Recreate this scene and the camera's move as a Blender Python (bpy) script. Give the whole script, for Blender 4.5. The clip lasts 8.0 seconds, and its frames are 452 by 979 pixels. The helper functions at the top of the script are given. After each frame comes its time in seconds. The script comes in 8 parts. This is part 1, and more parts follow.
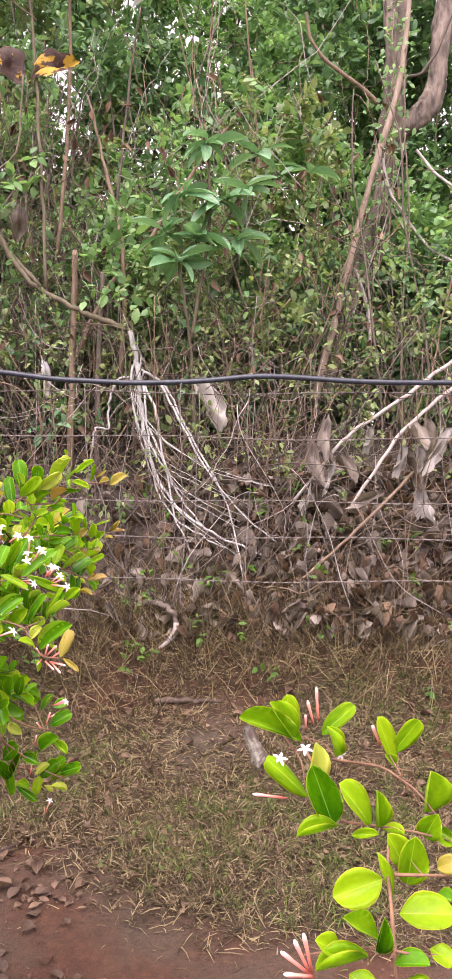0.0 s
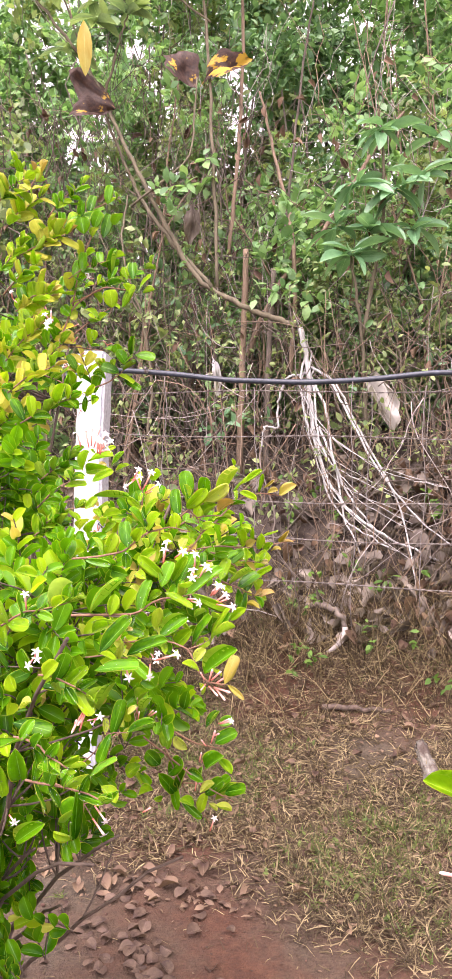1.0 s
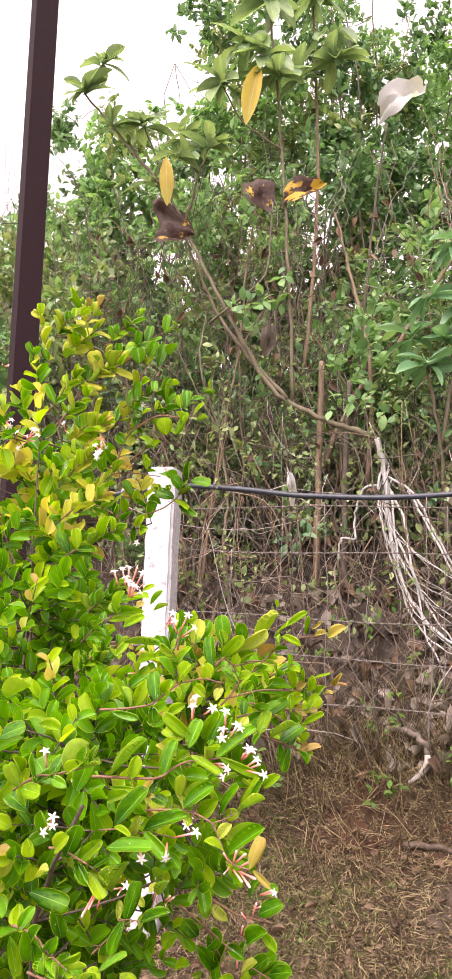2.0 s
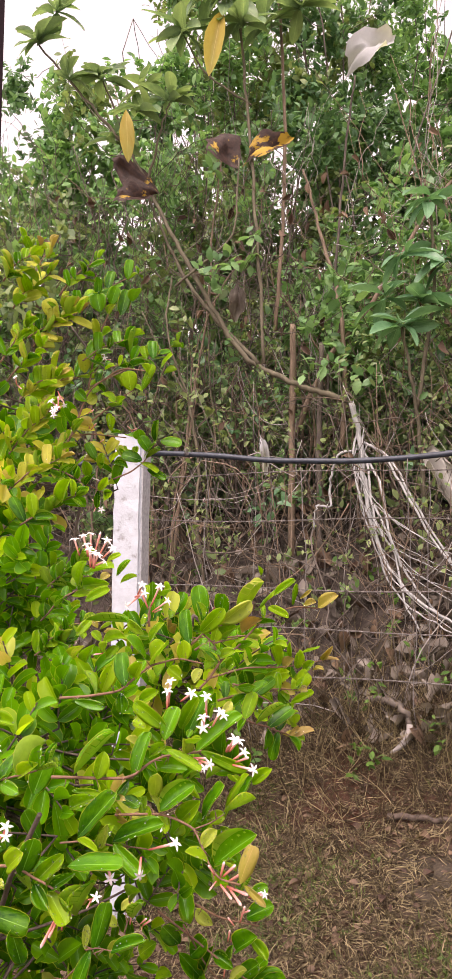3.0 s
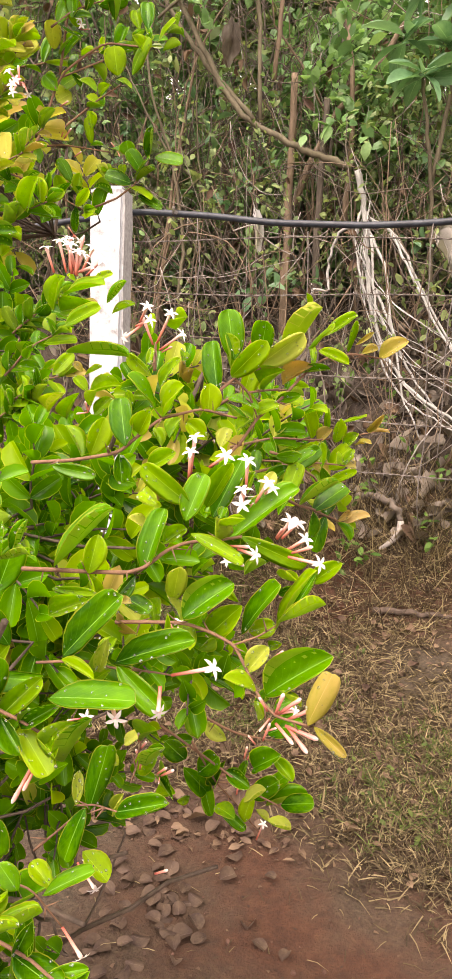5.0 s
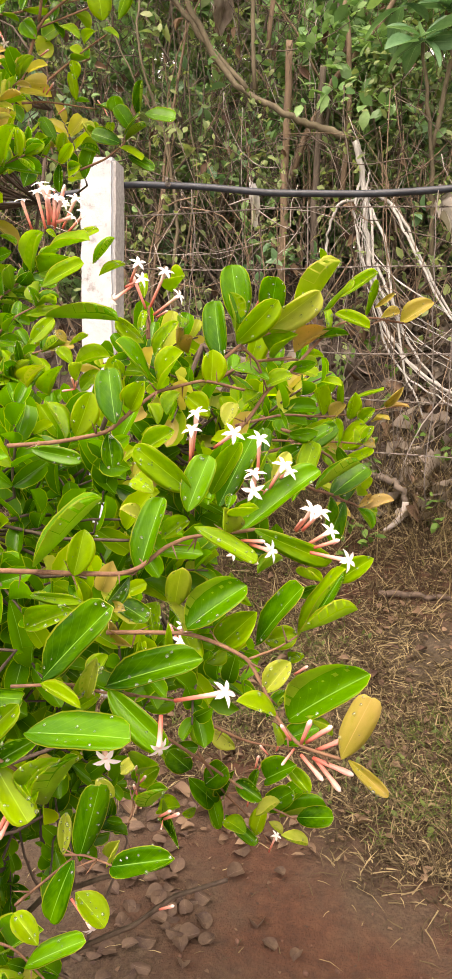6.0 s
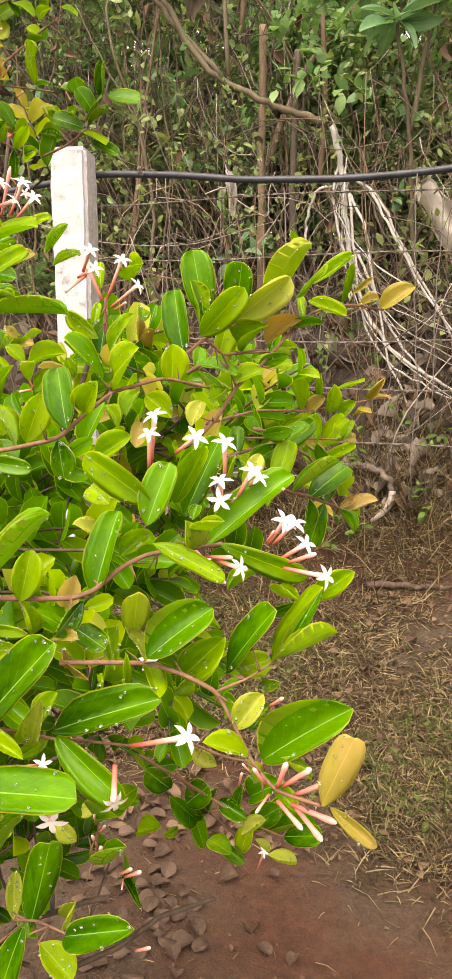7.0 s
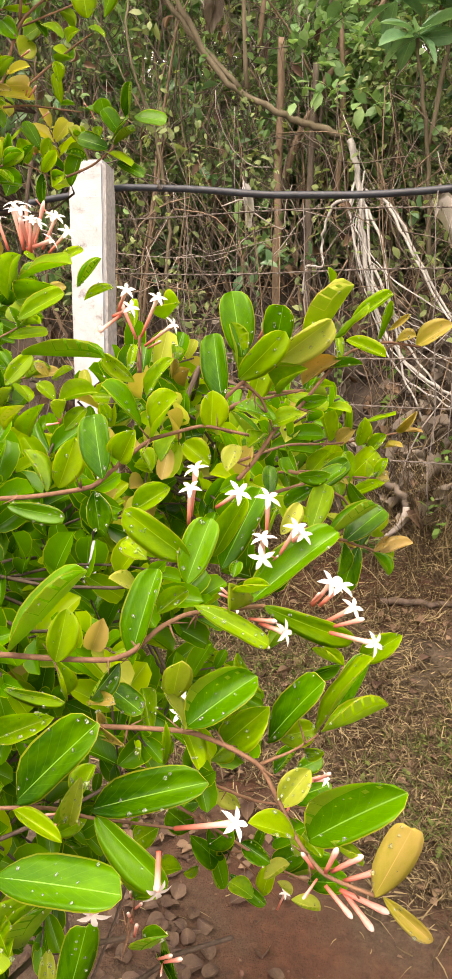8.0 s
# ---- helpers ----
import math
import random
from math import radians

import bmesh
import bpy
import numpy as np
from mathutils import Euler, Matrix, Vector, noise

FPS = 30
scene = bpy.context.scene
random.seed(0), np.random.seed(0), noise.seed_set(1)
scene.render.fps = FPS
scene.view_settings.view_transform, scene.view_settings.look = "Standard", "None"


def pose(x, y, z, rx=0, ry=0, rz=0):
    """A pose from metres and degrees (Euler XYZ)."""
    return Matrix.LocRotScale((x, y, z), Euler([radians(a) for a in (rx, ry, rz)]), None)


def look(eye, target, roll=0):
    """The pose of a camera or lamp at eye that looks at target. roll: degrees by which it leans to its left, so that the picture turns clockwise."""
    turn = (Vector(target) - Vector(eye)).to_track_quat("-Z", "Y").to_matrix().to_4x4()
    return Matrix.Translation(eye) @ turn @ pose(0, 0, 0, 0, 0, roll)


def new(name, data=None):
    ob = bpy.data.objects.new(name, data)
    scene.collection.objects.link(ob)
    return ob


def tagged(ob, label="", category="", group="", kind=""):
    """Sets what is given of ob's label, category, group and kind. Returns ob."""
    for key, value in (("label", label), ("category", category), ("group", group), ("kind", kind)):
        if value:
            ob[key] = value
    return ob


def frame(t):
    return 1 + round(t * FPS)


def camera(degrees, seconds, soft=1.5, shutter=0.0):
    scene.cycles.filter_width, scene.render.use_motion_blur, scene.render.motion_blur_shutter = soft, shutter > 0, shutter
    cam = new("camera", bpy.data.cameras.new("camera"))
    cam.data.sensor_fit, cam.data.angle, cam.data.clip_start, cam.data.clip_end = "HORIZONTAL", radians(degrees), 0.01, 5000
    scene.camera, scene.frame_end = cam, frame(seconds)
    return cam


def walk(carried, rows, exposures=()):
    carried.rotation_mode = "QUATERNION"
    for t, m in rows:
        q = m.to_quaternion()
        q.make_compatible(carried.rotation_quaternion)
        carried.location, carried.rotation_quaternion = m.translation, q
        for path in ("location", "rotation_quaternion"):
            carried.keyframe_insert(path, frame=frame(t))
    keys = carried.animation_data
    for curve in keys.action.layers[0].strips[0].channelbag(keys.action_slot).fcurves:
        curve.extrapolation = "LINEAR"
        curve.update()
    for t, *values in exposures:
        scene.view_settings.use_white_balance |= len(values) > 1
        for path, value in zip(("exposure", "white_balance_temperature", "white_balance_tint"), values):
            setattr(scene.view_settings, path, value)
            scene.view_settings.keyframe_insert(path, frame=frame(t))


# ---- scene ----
cam = camera(31.4, 8.0, soft=1.7)
PATH = [
    (0, (-0.001, -0.006, 1.497), (-0.001, 1.994, 1.503), 0.5),
    (0.5, (-0.049, 0.02, 1.505), (-0.222, 2.012, 1.512), 0.55),
    (1, (-0.014, 0.081, 1.527), (-0.428, 2.037, 1.515), 1.0),
    (1.5, (0.033, 0.113, 1.595), (-0.544, 2.022, 1.754), 1.3),
    (1.7, (0.045, 0.135, 1.599), (-0.585, 2.02, 1.835), 1.7),
    (2.8, (0.024, 0.273, 1.587), (-0.554, 2.177, 1.785), -0.1),
    (3, (-0.014, 0.323, 1.586), (-0.569, 2.237, 1.756), -0.0),
    (3.5, (-0.071, 0.418, 1.567), (-0.58, 2.352, 1.571), 1.3),
    (4, (-0.097, 0.489, 1.544), (-0.594, 2.423, 1.442), 1.5),
    (4.5, (-0.13, 0.558, 1.518), (-0.621, 2.484, 1.294), 1.6),
    (4.7, (-0.145, 0.585, 1.509), (-0.628, 2.504, 1.218), 1.7),
    (5.8, (-0.197, 0.697, 1.493), (-0.674, 2.609, 1.153), 0.9),
    (6, (-0.197, 0.714, 1.487), (-0.672, 2.623, 1.127), 0.6),
    (6.5, (-0.197, 0.749, 1.481), (-0.653, 2.657, 1.089), -0.4),
    (7, (-0.196, 0.772, 1.488), (-0.64, 2.685, 1.107), -0.8),
    (7.5, (-0.201, 0.788, 1.489), (-0.62, 2.709, 1.122), -1.2),
    (8, (-0.221, 0.79, 1.514), (-0.686, 2.7, 1.15), -0.1),
]
# time, stops, white balance in kelvin, tint
EXPOSURES = [(0.0, 0.78, 6950, 34), (0.5, 1.04, 6900, 34), (1.0, 1.14, 6950, 35), (1.5, 1.13, 7250, 32), (1.7, 1.02, 7300, 31), (2.8, 0.41, 7350, 31), (3.0, 0.35, 7350, 31), (3.5, 0.51, 7400, 32), (4.0, 0.67, 7450, 34), (4.5, 0.74, 7800, 29), (6.0, 0.62, 8500, 23), (8.0, 0.60, 8600, 22)]
walk(cam, [(t, look(eye, target, roll)) for t, eye, target, roll in PATH], EXPOSURES)

# ---- light: bright overcast sky ----
world = bpy.data.worlds.new("overcast")
scene.world = world
world.use_nodes = True
wn = world.node_tree.nodes
sky = wn.new("ShaderNodeTexSky")
sky.sky_type, sky.sun_disc = "NISHITA", False
sky.sun_elevation, sky.sun_rotation = radians(58), radians(200)
sky.air_density, sky.dust_density, sky.ozone_density = 1.0, 4.0, 1.0
# cloud cover takes the blue out of the sky
cloud = wn.new("ShaderNodeHueSaturation")
cloud.inputs["Saturation"].default_value, cloud.inputs["Value"].default_value = 0.12, 2.2
world.node_tree.links.new(sky.outputs[0], cloud.inputs["Color"])
world.node_tree.links.new(cloud.outputs[0], wn["Background"].inputs[0])
wn["Background"].inputs[1].default_value = 0.15
sun = new("sun", bpy.data.lights.new("sun", "SUN"))
sun.data.energy, sun.data.angle, sun.data.color = 0.8, radians(25), (1.0, 0.96, 0.9)
# the light falls from behind the camera, a little from its right
sun.matrix_world = look((3, -5, 9), (0, 0, 0))

rng = np.random.default_rng(7)


# ---- materials ----
class Nodes:
    """Short hand for a node tree of one material."""

    def __init__(self, name, rough=0.6):
        self.mat = bpy.data.materials.new(name)
        self.mat.use_nodes = True
        self.tree = self.mat.node_tree
        self.n = self.tree.nodes
        self.bsdf = self.n["Principled BSDF"]
        self.bsdf.inputs["Roughness"].default_value = rough

    def add(self, kind, **values):
        node = self.n.new(kind)
        for key, value in values.items():
            node.inputs[key.replace("_", " ")].default_value = value
        return node

    def link(self, a, b):
        self.tree.links.new(a, b)

    def noise(self, scale, detail=4.0, rough=0.6, coord=None):
        t = self.add("ShaderNodeTexNoise", Scale=scale, Detail=detail, Roughness=rough)
        if coord is None:
            coord = self.n.new("ShaderNodeTexCoord").outputs["Object"]
        self.link(coord, t.inputs["Vector"])
        return t.outputs["Fac"]

    def ramp(self, fac, stops):
        r = self.n.new("ShaderNodeValToRGB")
        e = r.color_ramp.elements
        while len(e) < len(stops):
            e.new(0.5)
        for el, (p, c) in zip(e, stops):
            el.position, el.color = p, (*c, 1)
        self.link(fac, r.inputs[0])
        return r.outputs[0]

    def math(self, op, a, b=None, c=None):
        m = self.n.new("ShaderNodeMath")
        m.operation = op
        for k, v in enumerate((a, b, c)):
            if v is None:
                continue
            if isinstance(v, (int, float)):
                m.inputs[k].default_value = v
            else:
                self.link(v, m.inputs[k])
        return m.outputs[0]

    def mix(self, fac, a, b, blend="MIX"):
        m = self.n.new("ShaderNodeMix")
        m.data_type, m.blend_type = "RGBA", blend
        for k, v in ((0, fac), (6, a), (7, b)):
            if isinstance(v, (int, float)):
                m.inputs[k].default_value = v
            elif isinstance(v, tuple):
                m.inputs[k].default_value = (*v, 1)
            else:
                self.link(v, m.inputs[k])
        return m.outputs[2]

    def bump(self, height, strength, distance=0.01):
        b = self.add("ShaderNodeBump", Strength=strength, Distance=distance)
        self.link(height, b.inputs["Height"])
        self.link(b.outputs[0], self.bsdf.inputs["Normal"])

    def colour(self, socket):
        self.link(socket, self.bsdf.inputs["Base Color"])

    def chance(self):
        """A number from 0 to 1, other for each object and each loose piece."""
        a = self.n.new("ShaderNodeObjectInfo").outputs["Random"]
        b = self.n.new("ShaderNodeNewGeometry").outputs["Random Per Island"]
        return self.math("FRACT", self.math("ADD", a, b))

    def thin(self, colour, share):
        """Lets part of the light through, as a leaf does."""
        t = self.n.new("ShaderNodeBsdfTranslucent")
        self.link(colour, t.inputs["Color"])
        m = self.add("ShaderNodeMixShader", Fac=share)
        self.link(self.bsdf.outputs[0], m.inputs[1])
        self.link(t.outputs[0], m.inputs[2])
        self.link(m.outputs[0], self.n["Material Output"].inputs["Surface"])


def foliage(name, stops, rough=0.45, share=0.3, vein=0.0, edge=None, glow=1.6, spec=0.35):
    """A leaf: colour by chance, a paler midrib and side veins along the leaf's own coordinates, and light coming through."""
    m = Nodes(name, rough)
    m.bsdf.inputs["Specular IOR Level"].default_value = spec
    col = m.ramp(m.chance(), stops)
    col = m.mix(m.math("MULTIPLY", m.noise(60.0, 3.0), 0.5), col, tuple(0.6 * v for v in stops[0][1]))
    if vein:
        uv = m.n.new("ShaderNodeUVMap")
        sep = m.n.new("ShaderNodeSeparateXYZ")
        m.link(uv.outputs[0], sep.inputs[0])
        across = m.math("ABSOLUTE", m.math("SUBTRACT", sep.outputs[0], 0.5))
        rib = m.math("LESS_THAN", across, 0.012)
        side = m.math("SINE", m.math("MULTIPLY_ADD", sep.outputs[1], 44.0, m.math("MULTIPLY", across, -38.0)))
        side = m.math("MULTIPLY", m.math("GREATER_THAN", side, 0.965), 0.10)
        pale = tuple(min(1.0, v * 1.5 + 0.10) for v in stops[-1][1])
        col = m.mix(m.math("MULTIPLY", m.math("MAXIMUM", rib, side), vein), col, pale)
        if edge:
            rim = m.math("GREATER_THAN", across, 0.472)
            col = m.mix(m.math("MULTIPLY", rim, 0.75), col, edge)
        m.bump(m.math("MULTIPLY_ADD", m.noise(7.0, 2.0), -1.6, m.math("MAXIMUM", rib, side)), -0.3, 0.003)
        # young tissue: yellower patches and a yellower tip
        fresh = m.math("ADD", m.math("MULTIPLY", m.noise(2.4, 3.0), 0.9), m.math("MULTIPLY", sep.outputs[1], 0.35))
        fresh = m.ramp(fresh, [(0.5, (0, 0, 0)), (0.85, (1, 1, 1))])
        col = m.mix(m.math("MULTIPLY", fresh, 0.5), col, tuple(min(0.6, 1.25 * v + 0.02 * (k < 2)) for k, v in enumerate(stops[-1][1])))
    m.colour(col)
    through_colour = m.mix(1.0, col, (glow, glow, glow * 0.6), "MULTIPLY")
    m.thin(through_colour, share)
    return m.mat


def bark(name, dark, light, scale=14.0, rough=0.85, bump=0.5):
    m = Nodes(name, rough)
    c = m.n.new("ShaderNodeTexCoord").outputs["Object"]
    mp = m.add("ShaderNodeMapping", Scale=(1.0, 1.0, 0.25))
    m.link(c, mp.inputs[0])
    f = m.noise(scale, 6.0, 0.65, mp.outputs[0])
    g = m.noise(scale * 6, 3.0, 0.6)
    m.colour(m.mix(m.math("MULTIPLY", g, 0.4), m.ramp(f, [(0.3, dark), (0.7, light)]), dark))
    m.bump(f, bump, 0.01)
    return m.mat


LEAF_GREEN = foliage("shrub_leaf_green", [(0.0, (0.012, 0.09, 0.001)), (0.5, (0.038, 0.20, 0.0015)), (1.0, (0.12, 0.35, 0.003))], 0.26, 0.4, 0.75, (0.46, 0.50, 0.04), 1.6, 0.3)
LEAF_UNDER = foliage("shrub_leaf_underside", [(0.0, (0.15, 0.31, 0.012)), (0.5, (0.23, 0.40, 0.02)), (1.0, (0.34, 0.48, 0.04))], 0.42, 0.5, 0.35, None, 1.8, 0.3)
LEAF_RIM = foliage("shrub_leaf_margin", [(0.0, (0.40, 0.44, 0.04)), (1.0, (0.54, 0.48, 0.06))], 0.5, 0.2)
LEAF_LIME = foliage("shrub_leaf_lime", [(0.0, (0.11, 0.29, 0.003)), (0.5, (0.19, 0.38, 0.005)), (1.0, (0.31, 0.46, 0.01))], 0.33, 0.5, 0.5, (0.50, 0.46, 0.05), 1.9, 0.2)
LEAF_PALE = foliage("shrub_leaf_pale", [(0.0, (0.34, 0.44, 0.03)), (0.5, (0.45, 0.53, 0.06)), (1.0, (0.55, 0.58, 0.12))], 0.4, 0.45, 0.3, (0.54, 0.50, 0.08), 1.7, 0.25)
LEAF_YOUNG = foliage("shrub_leaf_yellow", [(0.0, (0.33, 0.40, 0.02)), (0.5, (0.45, 0.46, 0.035)), (1.0, (0.56, 0.47, 0.08))], 0.4, 0.45, 0.3, (0.54, 0.50, 0.08), 1.7, 0.25)
LEAF_BRONZE = foliage("shrub_leaf_bronze", [(0.0, (0.32, 0.30, 0.03)), (0.6, (0.44, 0.41, 0.07)), (1.0, (0.48, 0.33, 0.14))], 0.35, 0.4, 0.4)
THICKET = [
    foliage("thicket_leaf_dark", [(0.0, (0.066, 0.158, 0.075)), (0.5, (0.124, 0.254, 0.116)), (1.0, (0.203, 0.362, 0.169))], 0.36, 0.33),
    foliage("thicket_leaf_mid", [(0.0, (0.097, 0.220, 0.090)), (0.5, (0.175, 0.356, 0.136)), (1.0, (0.305, 0.520, 0.203))], 0.36, 0.36),
    foliage("thicket_leaf_olive", [(0.0, (0.113, 0.186, 0.073)), (0.5, (0.198, 0.282, 0.113)), (1.0, (0.328, 0.418, 0.169))], 0.42, 0.36),
]
BROAD_GREEN = foliage("broad_leaf_green", [(0.0, (0.06, 0.17, 0.08)), (0.6, (0.11, 0.27, 0.125)), (1.0, (0.18, 0.34, 0.20))], 0.3, 0.3, 0.5)
SAPLING_LEAF = foliage("sapling_leaf", [(0.0, (0.09, 0.16, 0.09)), (0.6, (0.15, 0.25, 0.13)), (1.0, (0.25, 0.36, 0.16))], 0.45, 0.35, 0.5)
WEED = foliage("weed_leaf", [(0.0, (0.05, 0.13, 0.025)), (1.0, (0.13, 0.25, 0.04))], 0.5, 0.3)
DRY_LEAF = foliage("dead_leaf_grey", [(0.0, (0.046, 0.037, 0.030)), (0.6, (0.14, 0.115, 0.096)), (1.0, (0.31, 0.275, 0.24))], 0.8, 0.1, 0.3)
LITTER_LEAF = foliage("litter_leaf_brown", [(0.0, (0.05, 0.028, 0.02)), (0.6, (0.105, 0.062, 0.045)), (1.0, (0.22, 0.15, 0.10))], 0.75, 0.1, 0.3)
YELLOW_LEAF = foliage("yellow_leaf", [(0.0, (0.52, 0.36, 0.06)), (1.0, (0.60, 0.52, 0.18))], 0.5, 0.35, 0.4)
GRASS_DRY = foliage("dry_grass", [(0.0, (0.05, 0.036, 0.021)), (0.5, (0.11, 0.082, 0.045)), (1.0, (0.45, 0.37, 0.21))], 0.8, 0.15)
GRASS_GREEN = foliage("green_grass", [(0.0, (0.055, 0.095, 0.022)), (1.0, (0.16, 0.215, 0.05))], 0.6, 0.25)
TWIG_RED = bark("shrub_twig", (0.13, 0.065, 0.04), (0.30, 0.17, 0.10), 60.0)
SHRUB_WOOD = bark("shrub_wood", (0.045, 0.032, 0.024), (0.15, 0.11, 0.085), 40.0)
WOOD_LIANA = bark("liana_bark", (0.13, 0.10, 0.075), (0.36, 0.29, 0.22), 22.0)
WOOD_GREY = bark("thicket_stem", (0.05, 0.04, 0.032), (0.18, 0.15, 0.12), 20.0)
WOOD_TAN = bark("dry_stem_tan", (0.105, 0.075, 0.05), (0.30, 0.22, 0.15), 22.0)
WOOD_GREEN = bark("sapling_bark", (0.07, 0.06, 0.038), (0.20, 0.175, 0.115), 25.0)
BLEACHED = bark("bleached_root", (0.22, 0.225, 0.215), (0.52, 0.53, 0.51), 26.0)
WOOD_PALE = bark("bleached_stem", (0.22, 0.20, 0.18), (0.48, 0.45, 0.42), 30.0)
TRUNK = bark("tree_bark", (0.03, 0.024, 0.019), (0.30, 0.245, 0.20), 18.0, bump=1.0)


# ---- mesh helpers ----
def link_mesh(name, verts, faces, material, parent=None, label="", uv=None, smooth=True):
    me = bpy.data.meshes.new(name)
    me.from_pydata([tuple(v) for v in verts], [], [tuple(f) for f in faces])
    if uv is not None:
        layer = me.uv_layers.new(name="UVMap")
        idx = np.empty(len(me.loops), dtype=np.int32)
        me.loops.foreach_get("vertex_index", idx)
        layer.data.foreach_set("uv", np.asarray(uv, dtype=np.float32)[idx].ravel())
    me.polygons.foreach_set("use_smooth", np.full(len(me.polygons), smooth))
    me.materials.append(material)
    ob = new(name, me)
    ob.parent = parent
    if label:
        tagged(ob, label)
    return ob


def thing(name, at, label, category, group="", kind=""):
    ob = new(name)
    ob.matrix_world = Matrix.Translation(at)
    return tagged(ob, label, category, group, kind)


def sweep(points, radii, sides=6, cap=True):
    """A round stem along points, in arrays of vertices and faces."""
    p = np.asarray(points, float)
    r = np.broadcast_to(np.asarray(radii, float), (len(p),))
    d = np.gradient(p, axis=0)
    d /= np.linalg.norm(d, axis=1)[:, None] + 1e-9
    ref = np.array([0.0, 0.0, 1.0]) if abs(d[:, 2]).mean() < 0.8 else np.array([1.0, 0.0, 0.0])
    a = np.cross(d, ref)
    a /= np.linalg.norm(a, axis=1)[:, None] + 1e-9
    b = np.cross(d, a)
    ang = np.arange(sides) * 2 * np.pi / sides
    v = p[:, None] + r[:, None, None] * (np.cos(ang)[None, :, None] * a[:, None] + np.sin(ang)[None, :, None] * b[:, None])
    n = len(p)
    f = [(i * sides + k, i * sides + (k + 1) % sides, (i + 1) * sides + (k + 1) % sides, (i + 1) * sides + k) for i in range(n - 1) for k in range(sides)]
    if cap:
        f += [tuple(range(sides))[::-1], tuple((n - 1) * sides + k for k in range(sides))]
    return v.reshape(-1, 3), f


class Pile:
    """Gathers vertices and faces of many pieces for one mesh."""

    def __init__(self):
        self.v, self.f, self.n = [], [], 0

    def add(self, verts, faces):
        self.v.append(np.asarray(verts))
        self.f += [tuple(k + self.n for k in face) for face in faces]
        self.n += len(verts)

    def stem(self, points, radii, sides=5):
        self.add(*sweep(points, radii, sides))

    def link(self, name, material, parent=None, label=""):
        return link_mesh(name, np.concatenate(self.v), self.f, material, parent, label)


def bend(a, b, sag=0.0, wobble=0.0, n=8):
    """Points from a to b that sag and waver."""
    a, b = np.asarray(a, float), np.asarray(b, float)
    s = np.linspace(0, 1, n)[:, None]
    p = a + (b - a) * s
    p[:, 2] -= sag * np.sin(np.pi * s[:, 0])
    w = rng.normal(0, 1, (n, 3)) * wobble
    w[0] = 0
    w = (w + np.roll(w, 1, 0) + np.roll(w, -1, 0)) / 2
    w[0] = 0
    return p + w


# leaf outlines: (along, half width) pairs
def leaf_template(rows, cols, blunt=0.5, fold=0.25, droop=0.15, wave=0.0, lift=0.0):
    """A leaf 1 long and 1 wide along +y, folded at the midrib, one half lifted more than the other; gives vertices, faces and coordinates."""
    v, uv, f = [], [], []
    for i in range(rows + 1):
        s = 0.5 - 0.5 * math.cos(math.pi * i / rows)
        peak = 1.0 + 0.4 * blunt
        half = 0.5 * max(0.0, 1 - abs(2 * s**peak - 1) ** (1.4 + 1.5 * blunt)) ** (0.9 - 0.66 * blunt)
        half *= 1 - 0.55 * blunt * math.exp(-s / 0.16)
        if i == 0:
            half = 0.03
        if i == rows:
            half = 0.02 + 0.10 * max(0.0, blunt - 0.6)
        for k in range(cols + 1):
            c = 2 * k / cols - 1
            turn = lift * abs(c) * (0.6 + 0.4 * s) if c * lift > 0 else 0.0
            v.append((half * c * math.cos(turn), s, fold * abs(c) ** 1.6 * half + 0.55 * half * abs(c) * math.sin(abs(turn)) - droop * s * s + wave * math.sin(9 * s + 2 * c) * abs(c)))
            uv.append((0.5 + 0.5 * c, s))
    for i in range(rows):
        for k in range(cols):
            a = i * (cols + 1) + k
            f.append((a, a + 1, a + cols + 2, a + cols + 1))
    return np.array(v), f, np.array(uv)


LEAF_SIMPLE = (np.array([(0, 0, 0), (-0.40, 0.34, 0.05), (0.40, 0.34, 0.05), (-0.36, 0.68, 0.03), (0.36, 0.68, 0.03), (0, 1, -0.12)], float),
               [(0, 2, 1), (1, 2, 4, 3), (3, 4, 5)], np.array([(0.5, 0), (0, 0.34), (1, 0.34), (0, 0.68), (1, 0.68), (0.5, 1)], float))
LEAF_FINE = leaf_template(6, 4, 0.8, 0.5, 0.14)


def leaf_axes(way, up):
    """Matrices with y along way and z near up, for arrays of both."""
    y = way / (np.linalg.norm(way, axis=1)[:, None] + 1e-9)
    x = np.cross(y, up)
    x /= np.linalg.norm(x, axis=1)[:, None] + 1e-9
    z = np.cross(x, y)
    return x, y, z


